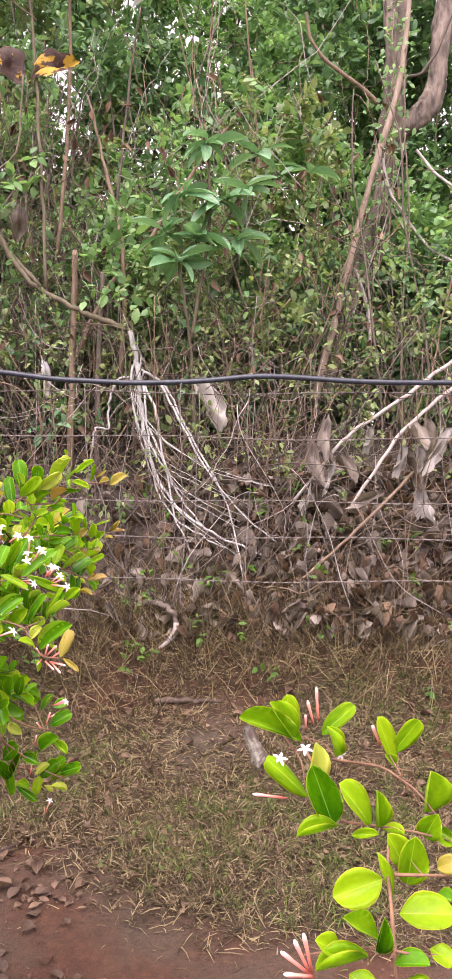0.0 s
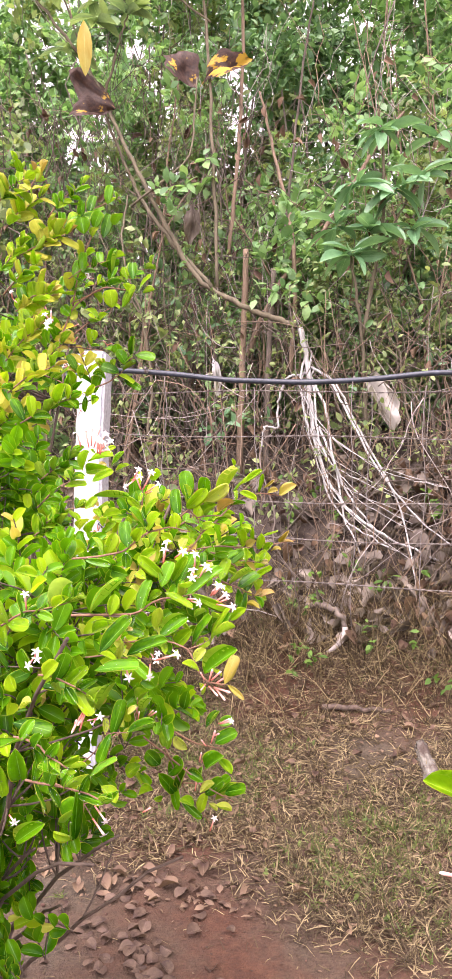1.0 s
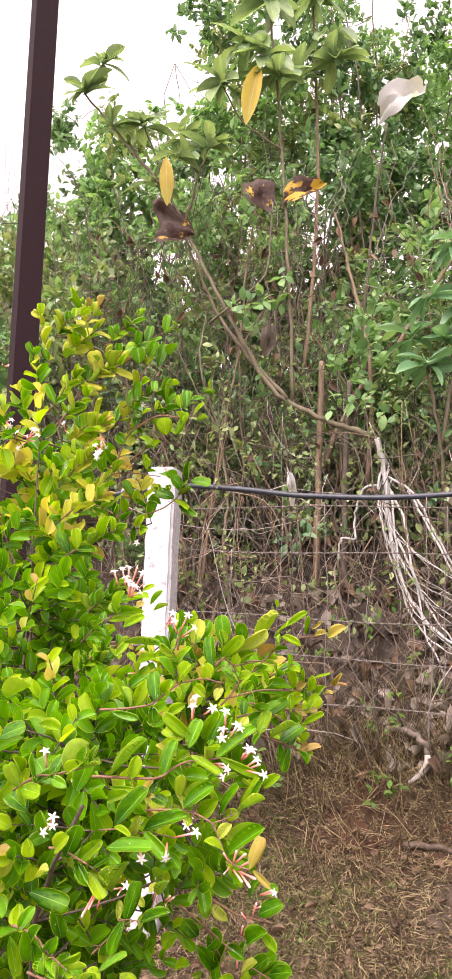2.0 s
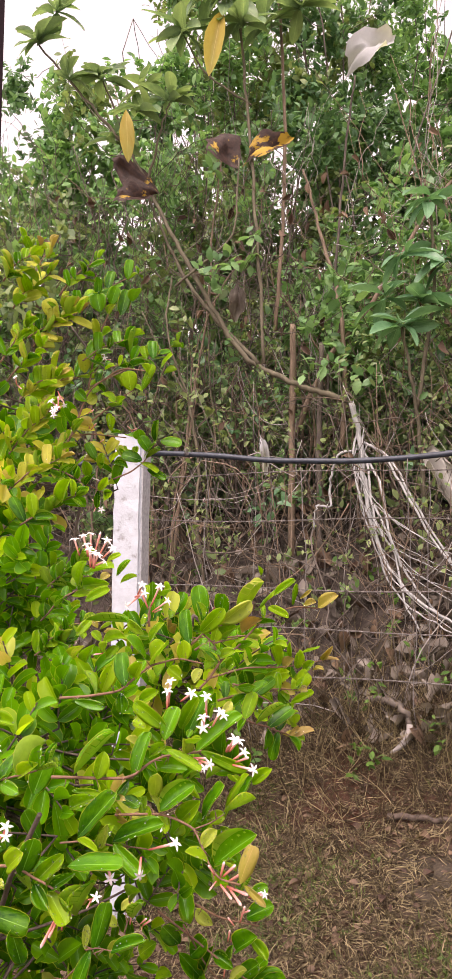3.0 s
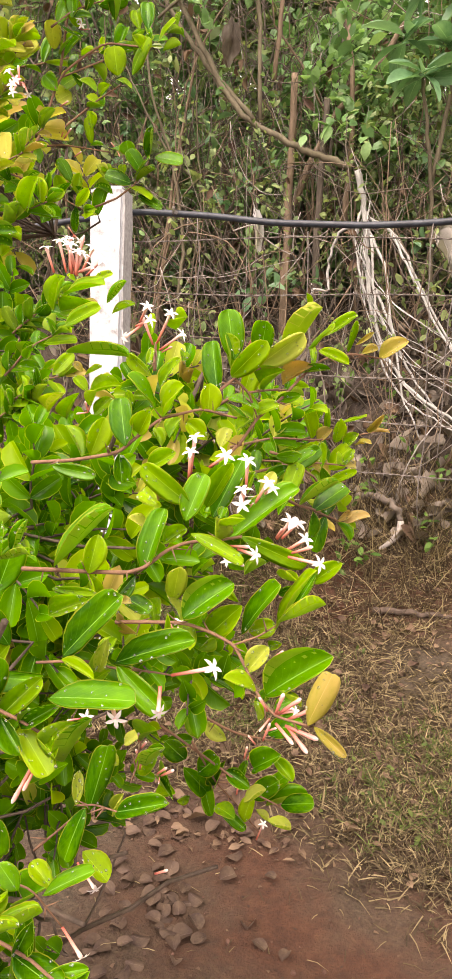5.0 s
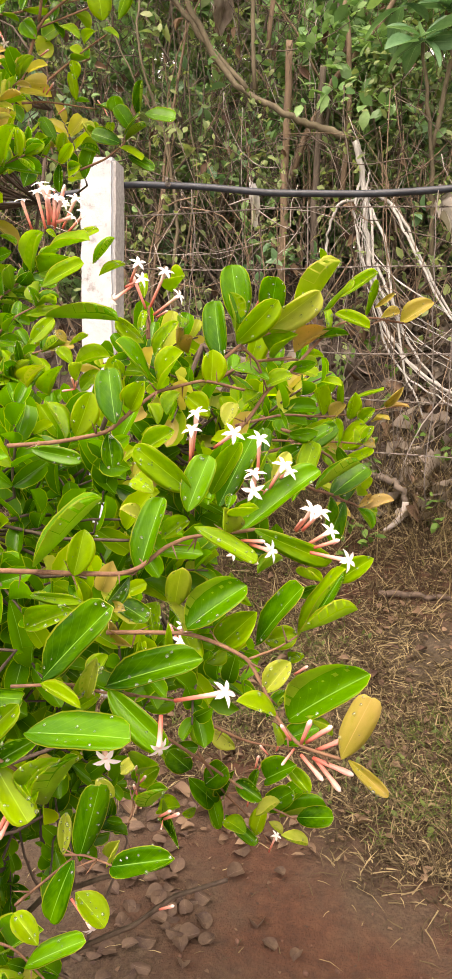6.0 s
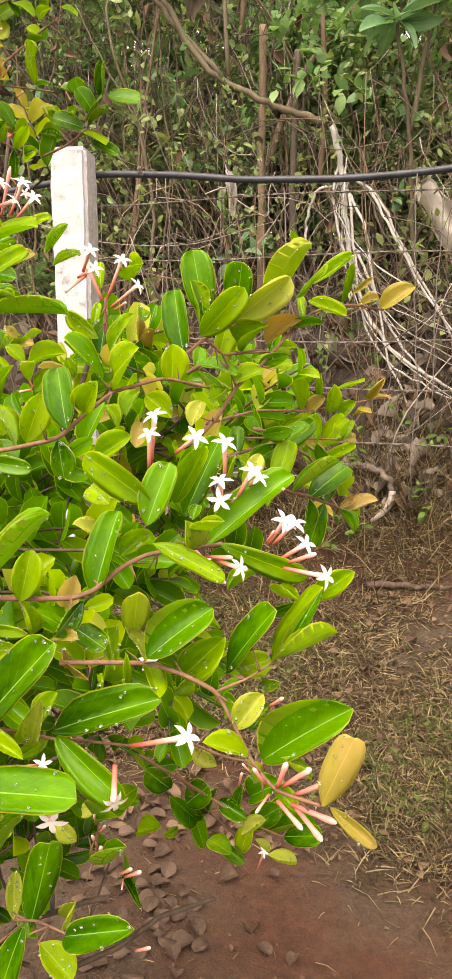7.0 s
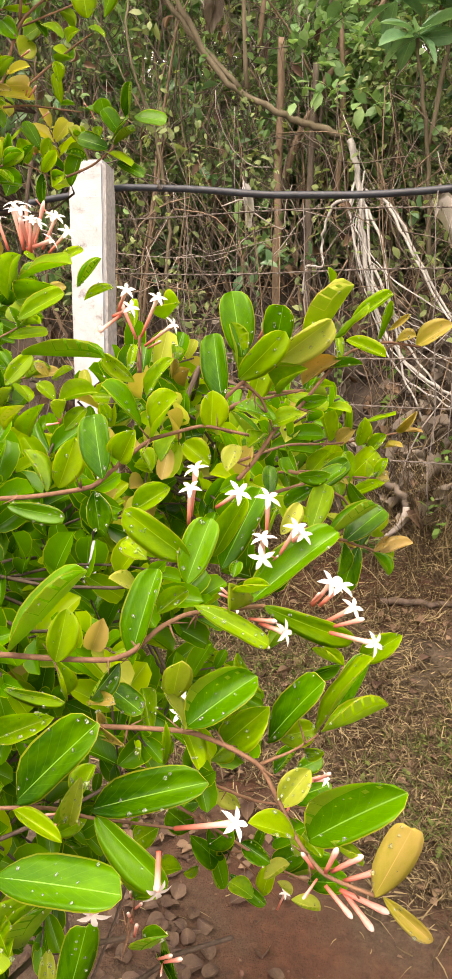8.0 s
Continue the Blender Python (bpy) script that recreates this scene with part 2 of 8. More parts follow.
def leaf_cloud(name, base, way, up, length, width, material, parent=None, label="", template=LEAF_SIMPLE):
    """Many leaves in one mesh."""
    x, y, z = leaf_axes(way, up)
    tv, tf, tuv = template
    v = (base[:, None] + tv[None, :, 0, None] * (x * width[:, None])[:, None] + tv[None, :, 1, None] * (y * length[:, None])[:, None]
         + tv[None, :, 2, None] * (z * length[:, None])[:, None])
    n, m = len(base), len(tv)
    sizes = np.array([len(f) for f in tf])
    flat = np.concatenate([np.array(f) for f in tf])
    loops = (flat[None] + (np.arange(n) * m)[:, None]).ravel()
    me = bpy.data.meshes.new(name)
    me.vertices.add(n * m)
    me.vertices.foreach_set("co", v.astype(np.float32).ravel())
    me.loops.add(len(loops))
    me.loops.foreach_set("vertex_index", loops.astype(np.int32))
    totals = np.tile(sizes, n)
    me.polygons.add(len(totals))
    me.polygons.foreach_set("loop_start", np.r_[0, np.cumsum(totals)[:-1]].astype(np.int32))
    me.update(calc_edges=True)
    layer = me.uv_layers.new(name="UVMap")
    layer.data.foreach_set("uv", tuv[np.tile(flat, n)].astype(np.float32).ravel())
    me.polygons.foreach_set("use_smooth", np.ones(len(totals), dtype=bool))
    me.materials.append(material)
    ob = new(name, me)
    ob.parent = parent
    if label:
        tagged(ob, label)
    return ob


def unit(a):
    return a / (np.linalg.norm(a, axis=-1, keepdims=True) + 1e-9)


# ---- ground: red soil, rising to a bank ----
def ground_height(x, y):
    """Height of the ground: level by the shrub, rising to a steep bank of litter and a shelf behind it."""
    x, y = np.asarray(x, float), np.asarray(y, float)
    z = np.interp(y, [-5, 1.5, 2.5, 3.5, 4.2, 4.5, 4.9, 5.4, 6.5, 9.0, 40.0], [0.0, 0.0, 0.02, 0.16, 0.36, 0.62, 0.95, 1.5, 2.0, 2.2, 2.6])
    z = z + 0.05 * np.sin(1.7 * x + 0.6) * np.clip((y - 2.5) / 2, 0, 1)
    near = np.clip((12 - np.hypot(x, y)) / 6, 0, 1)
    # small humps and hollows without any one direction
    u = x + 0.35 * np.sin(1.3 * y + 0.7) + 0.2 * np.sin(2.9 * x + 1.1 * y)
    v = y + 0.4 * np.sin(1.1 * x + 2.0) + 0.2 * np.sin(2.3 * y - 1.7 * x)
    humps = 0.009 * np.sin(5.3 * u + 2.1 * v) * np.sin(4.1 * v - 2.6 * u + 1.0) + 0.007 * np.sin(9.1 * v - 3.3 * u) * np.sin(7.7 * u + 4.9 * v)
    return z + near * (humps + 0.004 * np.sin(23 * u + 11 * v) * np.sin(17 * v - 9 * u))


def build_ground():
    m = Nodes("red_soil", 0.95)
    c = m.n.new("ShaderNodeTexCoord").outputs["Object"]
    f = m.noise(1.3, 5.0, 0.6, c)
    g = m.noise(28.0, 6.0, 0.7, c)
    soil = m.ramp(g, [(0.25, (0.040, 0.016, 0.008)), (0.5, (0.074, 0.030, 0.015)), (0.75, (0.112, 0.050, 0.026))])
    straw = m.ramp(m.noise(70.0, 4.0, 0.7, c), [(0.3, (0.032, 0.024, 0.016)), (0.7, (0.10, 0.075, 0.048))])
    col = m.mix(m.ramp(f, [(0.42, (0, 0, 0)), (0.62, (1, 1, 1))]), soil, straw)
    # dark leaf mould lies on the bank
    sep = m.n.new("ShaderNodeSeparateXYZ")
    m.link(c, sep.inputs[0])
    edge = m.math("ADD", sep.outputs[1], m.math("MULTIPLY", m.noise(5.0, 4.0, 0.6, c), 0.5))
    mould = m.math("MULTIPLY_ADD", edge, 3.0, -14.1)
    mould = m.math("MINIMUM", m.math("MAXIMUM", mould, 0.0), 1.0)
    m.colour(m.mix(mould, col, m.ramp(g, [(0.3, (0.028, 0.021, 0.017)), (0.7, (0.085, 0.065, 0.05))])))
    m.bump(m.math("ADD", g, m.noise(120.0, 3.0, 0.6, c)), 0.6, 0.02)
    xs = np.r_[-400, -120, -40, -14, np.arange(-6, 6.01, 0.08), 14, 40, 120, 400]
    ys = np.r_[-400, -100, -20, -6, np.arange(-2, 8.01, 0.08), 10, 14, 25, 60, 150, 400]
    gx, gy = np.meshgrid(xs, ys)
    z = ground_height(gx, gy)
    v = np.stack([gx, gy, z], -1).reshape(-1, 3)
    w = len(xs)
    f = [(j * w + i, j * w + i + 1, (j + 1) * w + i + 1, (j + 1) * w + i) for j in range(len(ys) - 1) for i in range(w - 1)]
    ob = link_mesh("ground", v, f, m.mat)
    tagged(ob, "reddish bare soil with dry grass rising to a bank", "ground", kind="structure")


build_ground()


# ---- fence: whitewashed post, black pipe, barbed wire ----
POST = np.array((-1.362, 3.5, 0.0))


def build_post():
    m = Nodes("whitewash", 0.85)
    g = m.noise(18.0, 6.0, 0.7)
    f = m.noise(4.0, 4.0, 0.6)
    col = m.ramp(g, [(0.30, (0.22, 0.215, 0.21)), (0.42, (0.42, 0.455, 0.49)), (0.8, (0.53, 0.58, 0.625))])
    col = m.mix(m.math("MULTIPLY", m.ramp(f, [(0.5, (0, 0, 0)), (0.75, (1, 1, 1))]), 0.25), col, (0.43, 0.47, 0.51))
    # the +x flank and its corners turn mottled grey, with a ragged edge
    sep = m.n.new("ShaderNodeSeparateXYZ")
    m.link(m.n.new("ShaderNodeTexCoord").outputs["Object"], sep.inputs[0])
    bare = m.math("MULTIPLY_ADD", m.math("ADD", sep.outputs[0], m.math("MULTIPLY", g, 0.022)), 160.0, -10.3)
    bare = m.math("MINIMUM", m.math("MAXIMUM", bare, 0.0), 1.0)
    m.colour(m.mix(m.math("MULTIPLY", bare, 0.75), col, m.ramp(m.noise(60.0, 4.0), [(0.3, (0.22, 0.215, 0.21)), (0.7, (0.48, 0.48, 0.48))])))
    m.bump(m.noise(45.0, 5.0), 0.5, 0.006)
    bm = bmesh.new()
    bmesh.ops.create_cube(bm, size=1.0)
    bmesh.ops.scale(bm, vec=(0.127, 0.127, 2.2), verts=bm.verts)
    bmesh.ops.bevel(bm, geom=bm.edges[:], offset=0.013, segments=2, affect="EDGES")
    bmesh.ops.subdivide_edges(bm, edges=[e for e in bm.edges if abs(e.verts[0].co.z - e.verts[1].co.z) > 0.5], cuts=40, use_grid_fill=True)
    for v in bm.verts:
        v.co += 0.004 * noise.noise_vector(v.co * 16) + 0.002 * noise.noise_vector(v.co * 60)
    me = bpy.data.meshes.new("fence_post")
    bm.to_mesh(me)
    bm.free()
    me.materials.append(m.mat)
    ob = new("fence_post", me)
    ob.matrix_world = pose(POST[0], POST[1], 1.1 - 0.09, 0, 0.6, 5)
    tagged(ob, "worn whitewashed square concrete fence post, greyer on one flank", "fence post")


build_post()


def build_wires():
    m = Nodes("black_pipe", 0.45)
    m.colour(m.ramp(m.noise(40.0), [(0.3, (0.014, 0.02, 0.029)), (0.7, (0.035, 0.047, 0.064))]))
    pts = [(-4.5, 3.75, 1.85), (-2.4, 3.65, 1.93), (-1.5, 3.6, 2.02), (-1.26, 3.57, 2.045), (-1.0, 3.53, 2.02), (-0.74, 3.5, 1.976), (-0.45, 3.5, 1.968), (-0.1, 3.5, 1.983), (0.14, 3.5, 2.002), (0.48, 3.5, 1.988), (0.98, 3.5, 1.98), (2.5, 3.55, 1.97)]
    p = np.array(pts)
    s = np.linspace(0, len(p) - 1, 90)
    path = np.stack([np.interp(s, np.arange(len(p)), p[:, k]) for k in range(3)], 1)
    for _ in range(5):
        path[1:-1] = (path[:-2] + 2 * path[1:-1] + path[2:]) / 4
    path[:, 2] += 0.004 * np.sin(path[:, 0] * 7)
    v, f = sweep(path, 0.0118, 12)
    tagged(link_mesh("irrigation_pipe", v, f, m.mat), "thin black plastic pipe strung along the fence", "pipe")
    w = Nodes("rusty_wire", 0.6)
    w.bsdf.inputs["Metallic"].default_value = 0.6
    w.colour(w.ramp(w.noise(90.0), [(0.3, (0.10, 0.085, 0.075)), (0.7, (0.26, 0.24, 0.22))]))
    for z, sag in ((1.93, 0.01), (1.46, 0.02), (1.295, 0.015), (1.10, 0.01), (1.74, 0.02)):
        pile = Pile()
        a, b = np.array((-1.34, 3.58, z + 0.01)), np.array((2.6, 3.5, z + 0.02))
        n = 240
        base = bend(a, b, sag, 0.0, n)
        base[:, 2] += 0.006 * np.sin(base[:, 0] * 5 + z * 9)
        for turn in (0, math.pi):
            q = base.copy()
            th = np.arange(n) * 1.1 + turn
            q[:, 1] += 0.0016 * np.cos(th)
            q[:, 2] += 0.0016 * np.sin(th)
            pile.stem(q, 0.0017, 4)
        for k in range(6, n, 8):
            c = base[k]
            for _ in range(2):
                d = unit(rng.normal(0, 1, 3) * (0.3, 1, 1)) * 0.018
                pile.stem([c - d, c, c + d], [0.0006, 0.0016, 0.0006], 4)
        tagged(pile.link("barbed_wire", w.mat), "thin rusty two-strand barbed wire with short barbs", "barbed wire", "strands of the fence")


build_wires()


def build_stays():
    """Thin upright stays of twisted wire between the strands, and ties on the pipe."""
    w = Nodes("dull_wire", 0.6)
    w.colour(w.ramp(w.noise(90.0), [(0.3, (0.08, 0.07, 0.062)), (0.7, (0.22, 0.20, 0.185))]))
    for x, top, low in ((-1.02, 2.0, 1.35), (-0.62, 1.95, 1.0), (-0.2, 1.97, 0.95), (0.1, 1.95, 1.05), (0.34, 1.45, 1.0), (0.66, 1.5, 1.1), (-0.12, 1.93, 1.2)):
        pile = Pile()
        p = bend((x, 3.49, top), (x + rng.normal(0, 0.03), 3.47, low), 0.0, 0.008, 14)
        pile.stem(p, 0.0018, 4)
        for k in range(1, 14, 2):
            d = unit(rng.normal(0, 1, 3)) * 0.016
            pile.stem([p[k] - d, p[k], p[k] + d], [0.0005, 0.0015, 0.0005], 4)
        tagged(pile.link("wire_stay", w.mat), "thin twisted wire stay hanging between fence strands", "wire", "stays of the fence")
    for x, z in ((-1.12, 2.032), (-0.2, 1.978), (0.5, 1.988)):
        pile = Pile()
        a = np.linspace(0, 6 * math.pi, 40)
        pile.stem(np.stack([x + 0.004 * a / 6, 3.512 + 0.0145 * np.cos(a), z + 0.0145 * np.sin(a)], 1), 0.0016, 4)
        tagged(pile.link("wire_tie", w.mat), "short wire tie wound round the black pipe", "wire tie", "ties of the pipe")


build_stays()


# ---- steel pole ----
def build_pole():
    m = Nodes("brown_paint", 0.8)
    m.bsdf.inputs["Specular IOR Level"].default_value = 0.15
    m.colour(m.mix(m.math("MULTIPLY", m.noise(30.0, 5.0), 0.6), (0.022, 0.011, 0.014), (0.012, 0.007, 0.009)))
    m.bump(m.noise(80.0), 0.15, 0.003)
    bm = bmesh.new()
    # an upright channel section: web, two flanges and their lips, drawn as one folded profile
    half = [(0.0685, -0.056), (0.0685, 0.055), (0.032, 0.055), (0.032, 0.045), (0.0565, 0.045), (0.0565, -0.044)]
    ring = half + [(-x, y) for x, y in reversed(half)]
    foot = [bm.verts.new((x, y, 0.0)) for x, y in ring]
    top = [bm.verts.new((x, y, 7.0)) for x, y in ring]
    for k in range(len(ring)):
        n = (k + 1) % len(ring)
        bm.faces.new((foot[k], foot[n], top[n], top[k]))
    bm.faces.new(list(reversed(foot)))
    bm.faces.new(top)
    bmesh.ops.bevel(bm, geom=bm.edges[:], offset=0.002, segments=2, affect="EDGES")
    me = bpy.data.meshes.new("steel_pole")
    bm.to_mesh(me)
    bm.free()
    me.materials.append(m.mat)
    ob = new("steel_pole", me)
    ob.matrix_world = pose(-2.56, 4.14, 0.15, 0, 0.3, 50)
    tagged(ob, "tall dark brown painted steel channel pole", "pole")


build_pole()


# ---- thicket on the bank ----
def sprays(centres, way, per, spread, size, upness=0.6):
    """Leaves set along short twigs: base points, directions, upper sides and lengths."""
    n = len(centres)
    s = rng.uniform(-0.5, 0.5, (n, per))
    base = centres[:, None] + way[:, None] * (s * spread)[..., None] + rng.normal(0, 0.18 * spread, (n, per, 3)) * 0.45
    side = unit(rng.normal(0, 1, (n, per, 3)))
    d = unit(0.6 * way[:, None] + 0.9 * side + np.array((0, -0.15, 0.1)))
    up = unit(rng.normal(0, 0.55, (n, per, 3)) + np.array((0, -0.35, upness + 0.4)))
    length = rng.uniform(0.6, 1.25, (n, per)) * size
    return base.reshape(-1, 3), d.reshape(-1, 3), up.reshape(-1, 3), length.ravel()


def off_trunk(p):
    """True for points that do not hang in front of the forked tree, which stands clear."""
    x = np.interp(p[:, 2], (2.2, 3.0, 4.0, 5.0), (0.72, 0.96, 1.18, 1.30))
    return (np.abs(p[:, 0] - x) > 0.19) | (p[:, 1] > 6.4)


def thicket_shrub(x, y, top, radius, count, size, material, ratio=0.5, low=0.25, name="wild_shrub"):
    """A bush of the thicket: thin stems from the ground and a loose uneven crown of leafy sprays."""
    z0 = float(ground_height(x, y))
    ob = thing(name, (x, y, z0), "dense wild shrub with small dark green leaves on thin stems", "shrub", "shrubs of the thicket")
    h = top - z0
    stems = Pile()
    n = 6
    ends = []
    for _ in range(n):
        a = rng.normal(0, 0.12, 3) * (1, 1, 0) + (0, 0, -0.1)
        b = np.array((rng.normal(0, 0.75 * radius), rng.normal(0, 0.55 * radius), h * rng.uniform(0.55, 0.97)))
        p = bend(a, b, -0.08 * h, 0.08, 9)
        link_mesh("stem", *sweep(p, np.linspace(0.014, 0.004, 9), 6), WOOD_GREY if rng.random() < 0.6 else WOOD_TAN, ob)
        ends.append(p)
    for _ in range(34):
        p = ends[rng.integers(n)]
        k = rng.integers(3, 9)
        b = p[k] + rng.normal(0, 1, 3) * (0.5 * radius, 0.5 * radius, 0.3)
        stems.stem(bend(p[k], b, 0.05, 0.03, 6), np.linspace(0.005, 0.002, 6), 4)
    stems.link("brushwood", WOOD_GREY, ob)["kind"] = "stuff"
    # clumps of sprays round the stems' upper parts, thinner below
    m = max(1, count // 16)
    clump = np.array([ends[rng.integers(n)][rng.integers(1, 9)] for _ in range(26)]) + rng.normal(0, 1, (26, 3)) * (0.45 * radius, 0.45 * radius, 0.25)
    c = clump[rng.integers(0, 26, m)] + rng.normal(0, 0.17, (m, 3)) * (radius, radius, 1.1)
    c[:, 2] = np.clip(c[:, 2], 0.05, h)
    keep = rng.random(m) < np.clip(low + (1 - low) * (c[:, 2] / h) * 1.8, 0, 1)
    c = c[keep & off_trunk(c + (x, y, z0))]
    way = unit(rng.normal(0, 1, (len(c), 3)) + (0, -0.2, 0.7))
    b, d, u, l = sprays(c, way, 16, 0.26, size)
    leaf_cloud("foliage", b, d, u, l, l * ratio, material, ob)["kind"] = "stuff"
    few = np.arange(len(c)) % 28 == 0
    b, d, u, l = sprays(c[few], way[few], 6, 0.3, 1.4 * size)
    leaf_cloud("foliage", b, d, u, l, l * 0.5, THICKET[1], ob)["kind"] = "stuff"
    c, way = c[::3], way[::3]
    leaf_cloud("brushwood", c - way * 0.16, way, unit(rng.normal(0, 1, c.shape)), np.full(len(c), 0.34), np.full(len(c), 0.005), WOOD_GREY, ob)["kind"] = "stuff"


def build_thicket():
    front = [(-4.6, 5.9, 4.6), (-3.9, 6.2, 5.0), (-3.2, 5.9, 4.6), (-2.6, 6.3, 5.0), (-1.9, 6.0, 4.4), (-1.3, 6.4, 5.0), (-0.6, 6.3, 4.4), (0.0, 6.6, 5.0), (0.5, 7.2, 4.6), (1.6, 7.0, 4.6), (2.3, 6.6, 4.6), (3.1, 6.6, 4.8)]
    for k, (x, y, top) in enumerate(front):
        thicket_shrub(x, y, top, 0.66, 1900 if -3.4 < x < -1.0 else 3600, rng.uniform(0.08, 0.10), THICKET[(1, 2, 1, 1, 2, 1)[k % 6]], rng.uniform(0.58, 0.7), 0.22)
    low = [(-4.0, 5.5, 3.1), (-3.3, 5.6, 3.3), (-2.6, 5.7, 3.2), (-2.0, 5.6, 3.0), (-1.5, 5.9, 3.2), (-0.4, 5.9, 3.0), (0.2, 6.0, 3.3), (1.75, 5.9, 3.1), (2.1, 5.8, 3.2), (2.8, 5.8, 3.2)]
    for k, (x, y, top) in enumerate(low):
        thicket_shrub(x, y, top, 0.5, 420 if -3.4 < x < -1.0 else 800, rng.uniform(0.065, 0.085), THICKET[(2, 1, 2)[k % 3]], rng.uniform(0.58, 0.7), 0.5, "undershrub")
    back = [(-6.2, 7.6, 6.6), (-5.2, 7.9, 7.0), (-4.3, 7.6, 7.0), (-3.5, 8.1, 8.2), (-2.7, 7.7, 8.6), (-1.8, 8.0, 9.0), (-0.9, 7.8, 9.2), (0.0, 8.1, 9.0), (0.9, 8.3, 9.2), (1.9, 8.0, 9.0), (2.9, 8.2, 9.2), (4.0, 8.0, 8.6)]
    for k, (x, y, top) in enumerate(back):
        thicket_shrub(x, y, top, 0.86, 8200 if -0.5 < x < 1.2 else 9500, rng.uniform(0.07, 0.085) if -0.5 < x < 1.2 else rng.uniform(0.09, 0.115), THICKET[(0, 1, 1, 0, 1, 2)[k % 6]], rng.uniform(0.55, 0.68), 0.45, "wild_tree")
    for k, (x, y, top) in enumerate([(1.4, 9.3, 8.4), (-2.3, 9.3, 8.2), (-1.3, 9.2, 9.0), (-0.2, 9.4, 8.6), (0.6, 9.6, 8.4), (1.8, 9.7, 9.4), (2.5, 9.5, 9.0)]):
        thicket_shrub(x, y, top, 0.9, 8000, 0.115, THICKET[k % 2], 0.6, 0.5, "wild_tree")
    for k in range(13):
        thicket_shrub(-5.6 + 0.78 * k, 7.0 + 0.2 * math.sin(4 * k), 3.5 + 0.3 * math.sin(2.3 * k), 0.6, 3400, 0.115, THICKET[0], 0.6, 1.0, "undershrub")
    for k in range(11):
        thicket_shrub(-9.0 + 1.6 * k, 10.6 + 0.5 * math.sin(5 * k), 5.3 + 0.5 * math.sin(3.3 * k), 1.2, 9000, 0.15, THICKET[0], 0.65, 1.0, "far_shrub")


build_thicket()


def stem_thing(name, paths, material, label, category, group=""):
    """One plant of bare stems: a list of (points, thick, thin)."""
    at = np.array(paths[0][0][0], float)
    ob = thing(name, at, label, category, group)
    for pts, r0, r1 in paths:
        p = np.array(pts, float) - at
        s = np.linspace(0, len(p) - 1, 5 * len(p))
        q = np.stack([np.interp(s, np.arange(len(p)), p[:, k]) for k in range(3)], 1)
        for _ in range(3):
            q[1:-1] = (q[:-2] + 2 * q[1:-1] + q[2:]) / 4
        q[1:-1] += rng.normal(0, 0.15 * r0 + 0.002, (len(q) - 2, 3))
        link_mesh("stem", *sweep(q, np.linspace(r0, r1, len(q)), 8), material, ob)
    return ob


def rosette(parent, at, n, length, ratio, material, tilt=0.3, lean=(0, -0.3, 0.3)):
    """A whorl of broad leaves, each an object of its own, round a shoot's end."""
    o = np.array(parent.matrix_world.translation)
    for k in range(n):
        a = 2.4 * k + rng.uniform(-0.3, 0.3)
        way = np.array((math.cos(a), math.sin(a) * 0.8, tilt * rng.uniform(-1.6, 1.2))) + np.array(lean)
        way /= np.linalg.norm(way)
        up = unit(np.array((0, -0.4, 0.9)) + rng.normal(0, 0.3, 3))
        big = length * rng.uniform(0.7, 1.2)
        put_leaf(parent, np.array(at) - o + rng.normal(0, 0.015, 3), way, up, big, big * ratio, BIG_LEAF[material])


def put_leaf(parent, base, way, up, length, width, meshes):
    x, y, z = leaf_axes(np.array([way], float), np.array([up], float))
    m = Matrix((x[0] * width, y[0] * length, z[0] * length)).transposed().to_4x4()
    m.translation = Vector(base)
    ob = new("leaf", meshes[rng.integers(len(meshes))])
    ob.parent = parent
    ob.matrix_local = m
    return ob


def solid_leaf_meshes(material, under, rim, shapes):
    """Leaves with a glossy upper sheet, a paler lower sheet and a yellowish margin between them."""
    out = []
    for rows, cols, *rest in shapes:
        v, f, uv = leaf_template(rows, cols, *rest)
        n = len(v)
        edge = [i * (cols + 1) for i in range(rows + 1)] + [rows * (cols + 1) + k for k in range(1, cols)] + [i * (cols + 1) + cols for i in range(rows, -1, -1)] + list(range(cols - 1, 0, -1))
        walls = [(a, b, b + n, a + n) for a, b in zip(edge, edge[1:] + edge[:1])]
        faces = f + [tuple(i + n for i in reversed(q)) for q in f] + walls
        ob = link_mesh("leaf", np.concatenate([v, v - (0, 0, 0.007)]), faces, material, None, "", np.concatenate([uv, uv]))
        ob.data.materials.append(under)
        ob.data.materials.append(rim)
        ob.data.polygons.foreach_set("material_index", np.repeat((0, 1, 2), (len(f), len(f), len(walls))).astype(np.int32))
        out.append(ob.data)
        bpy.data.objects.remove(ob)
    return out


def leaf_meshes(material, shapes, name="leaf", crumple=0.0):
    out = []
    for k, shape in enumerate(shapes):
        v, f, uv = leaf_template(*shape)
        if crumple:
            v = np.array([np.array(p) + crumple * np.array(noise.noise_vector(Vector(p) * 2.6 + Vector((7 * k, 0, 0)))) + 0.3 * crumple * np.array(noise.noise_vector(Vector(p) * 7)) for p in v])
        ob = link_mesh(name, v, f, material, None, "", uv)
        out.append(ob.data)
        bpy.data.objects.remove(ob)
    return out


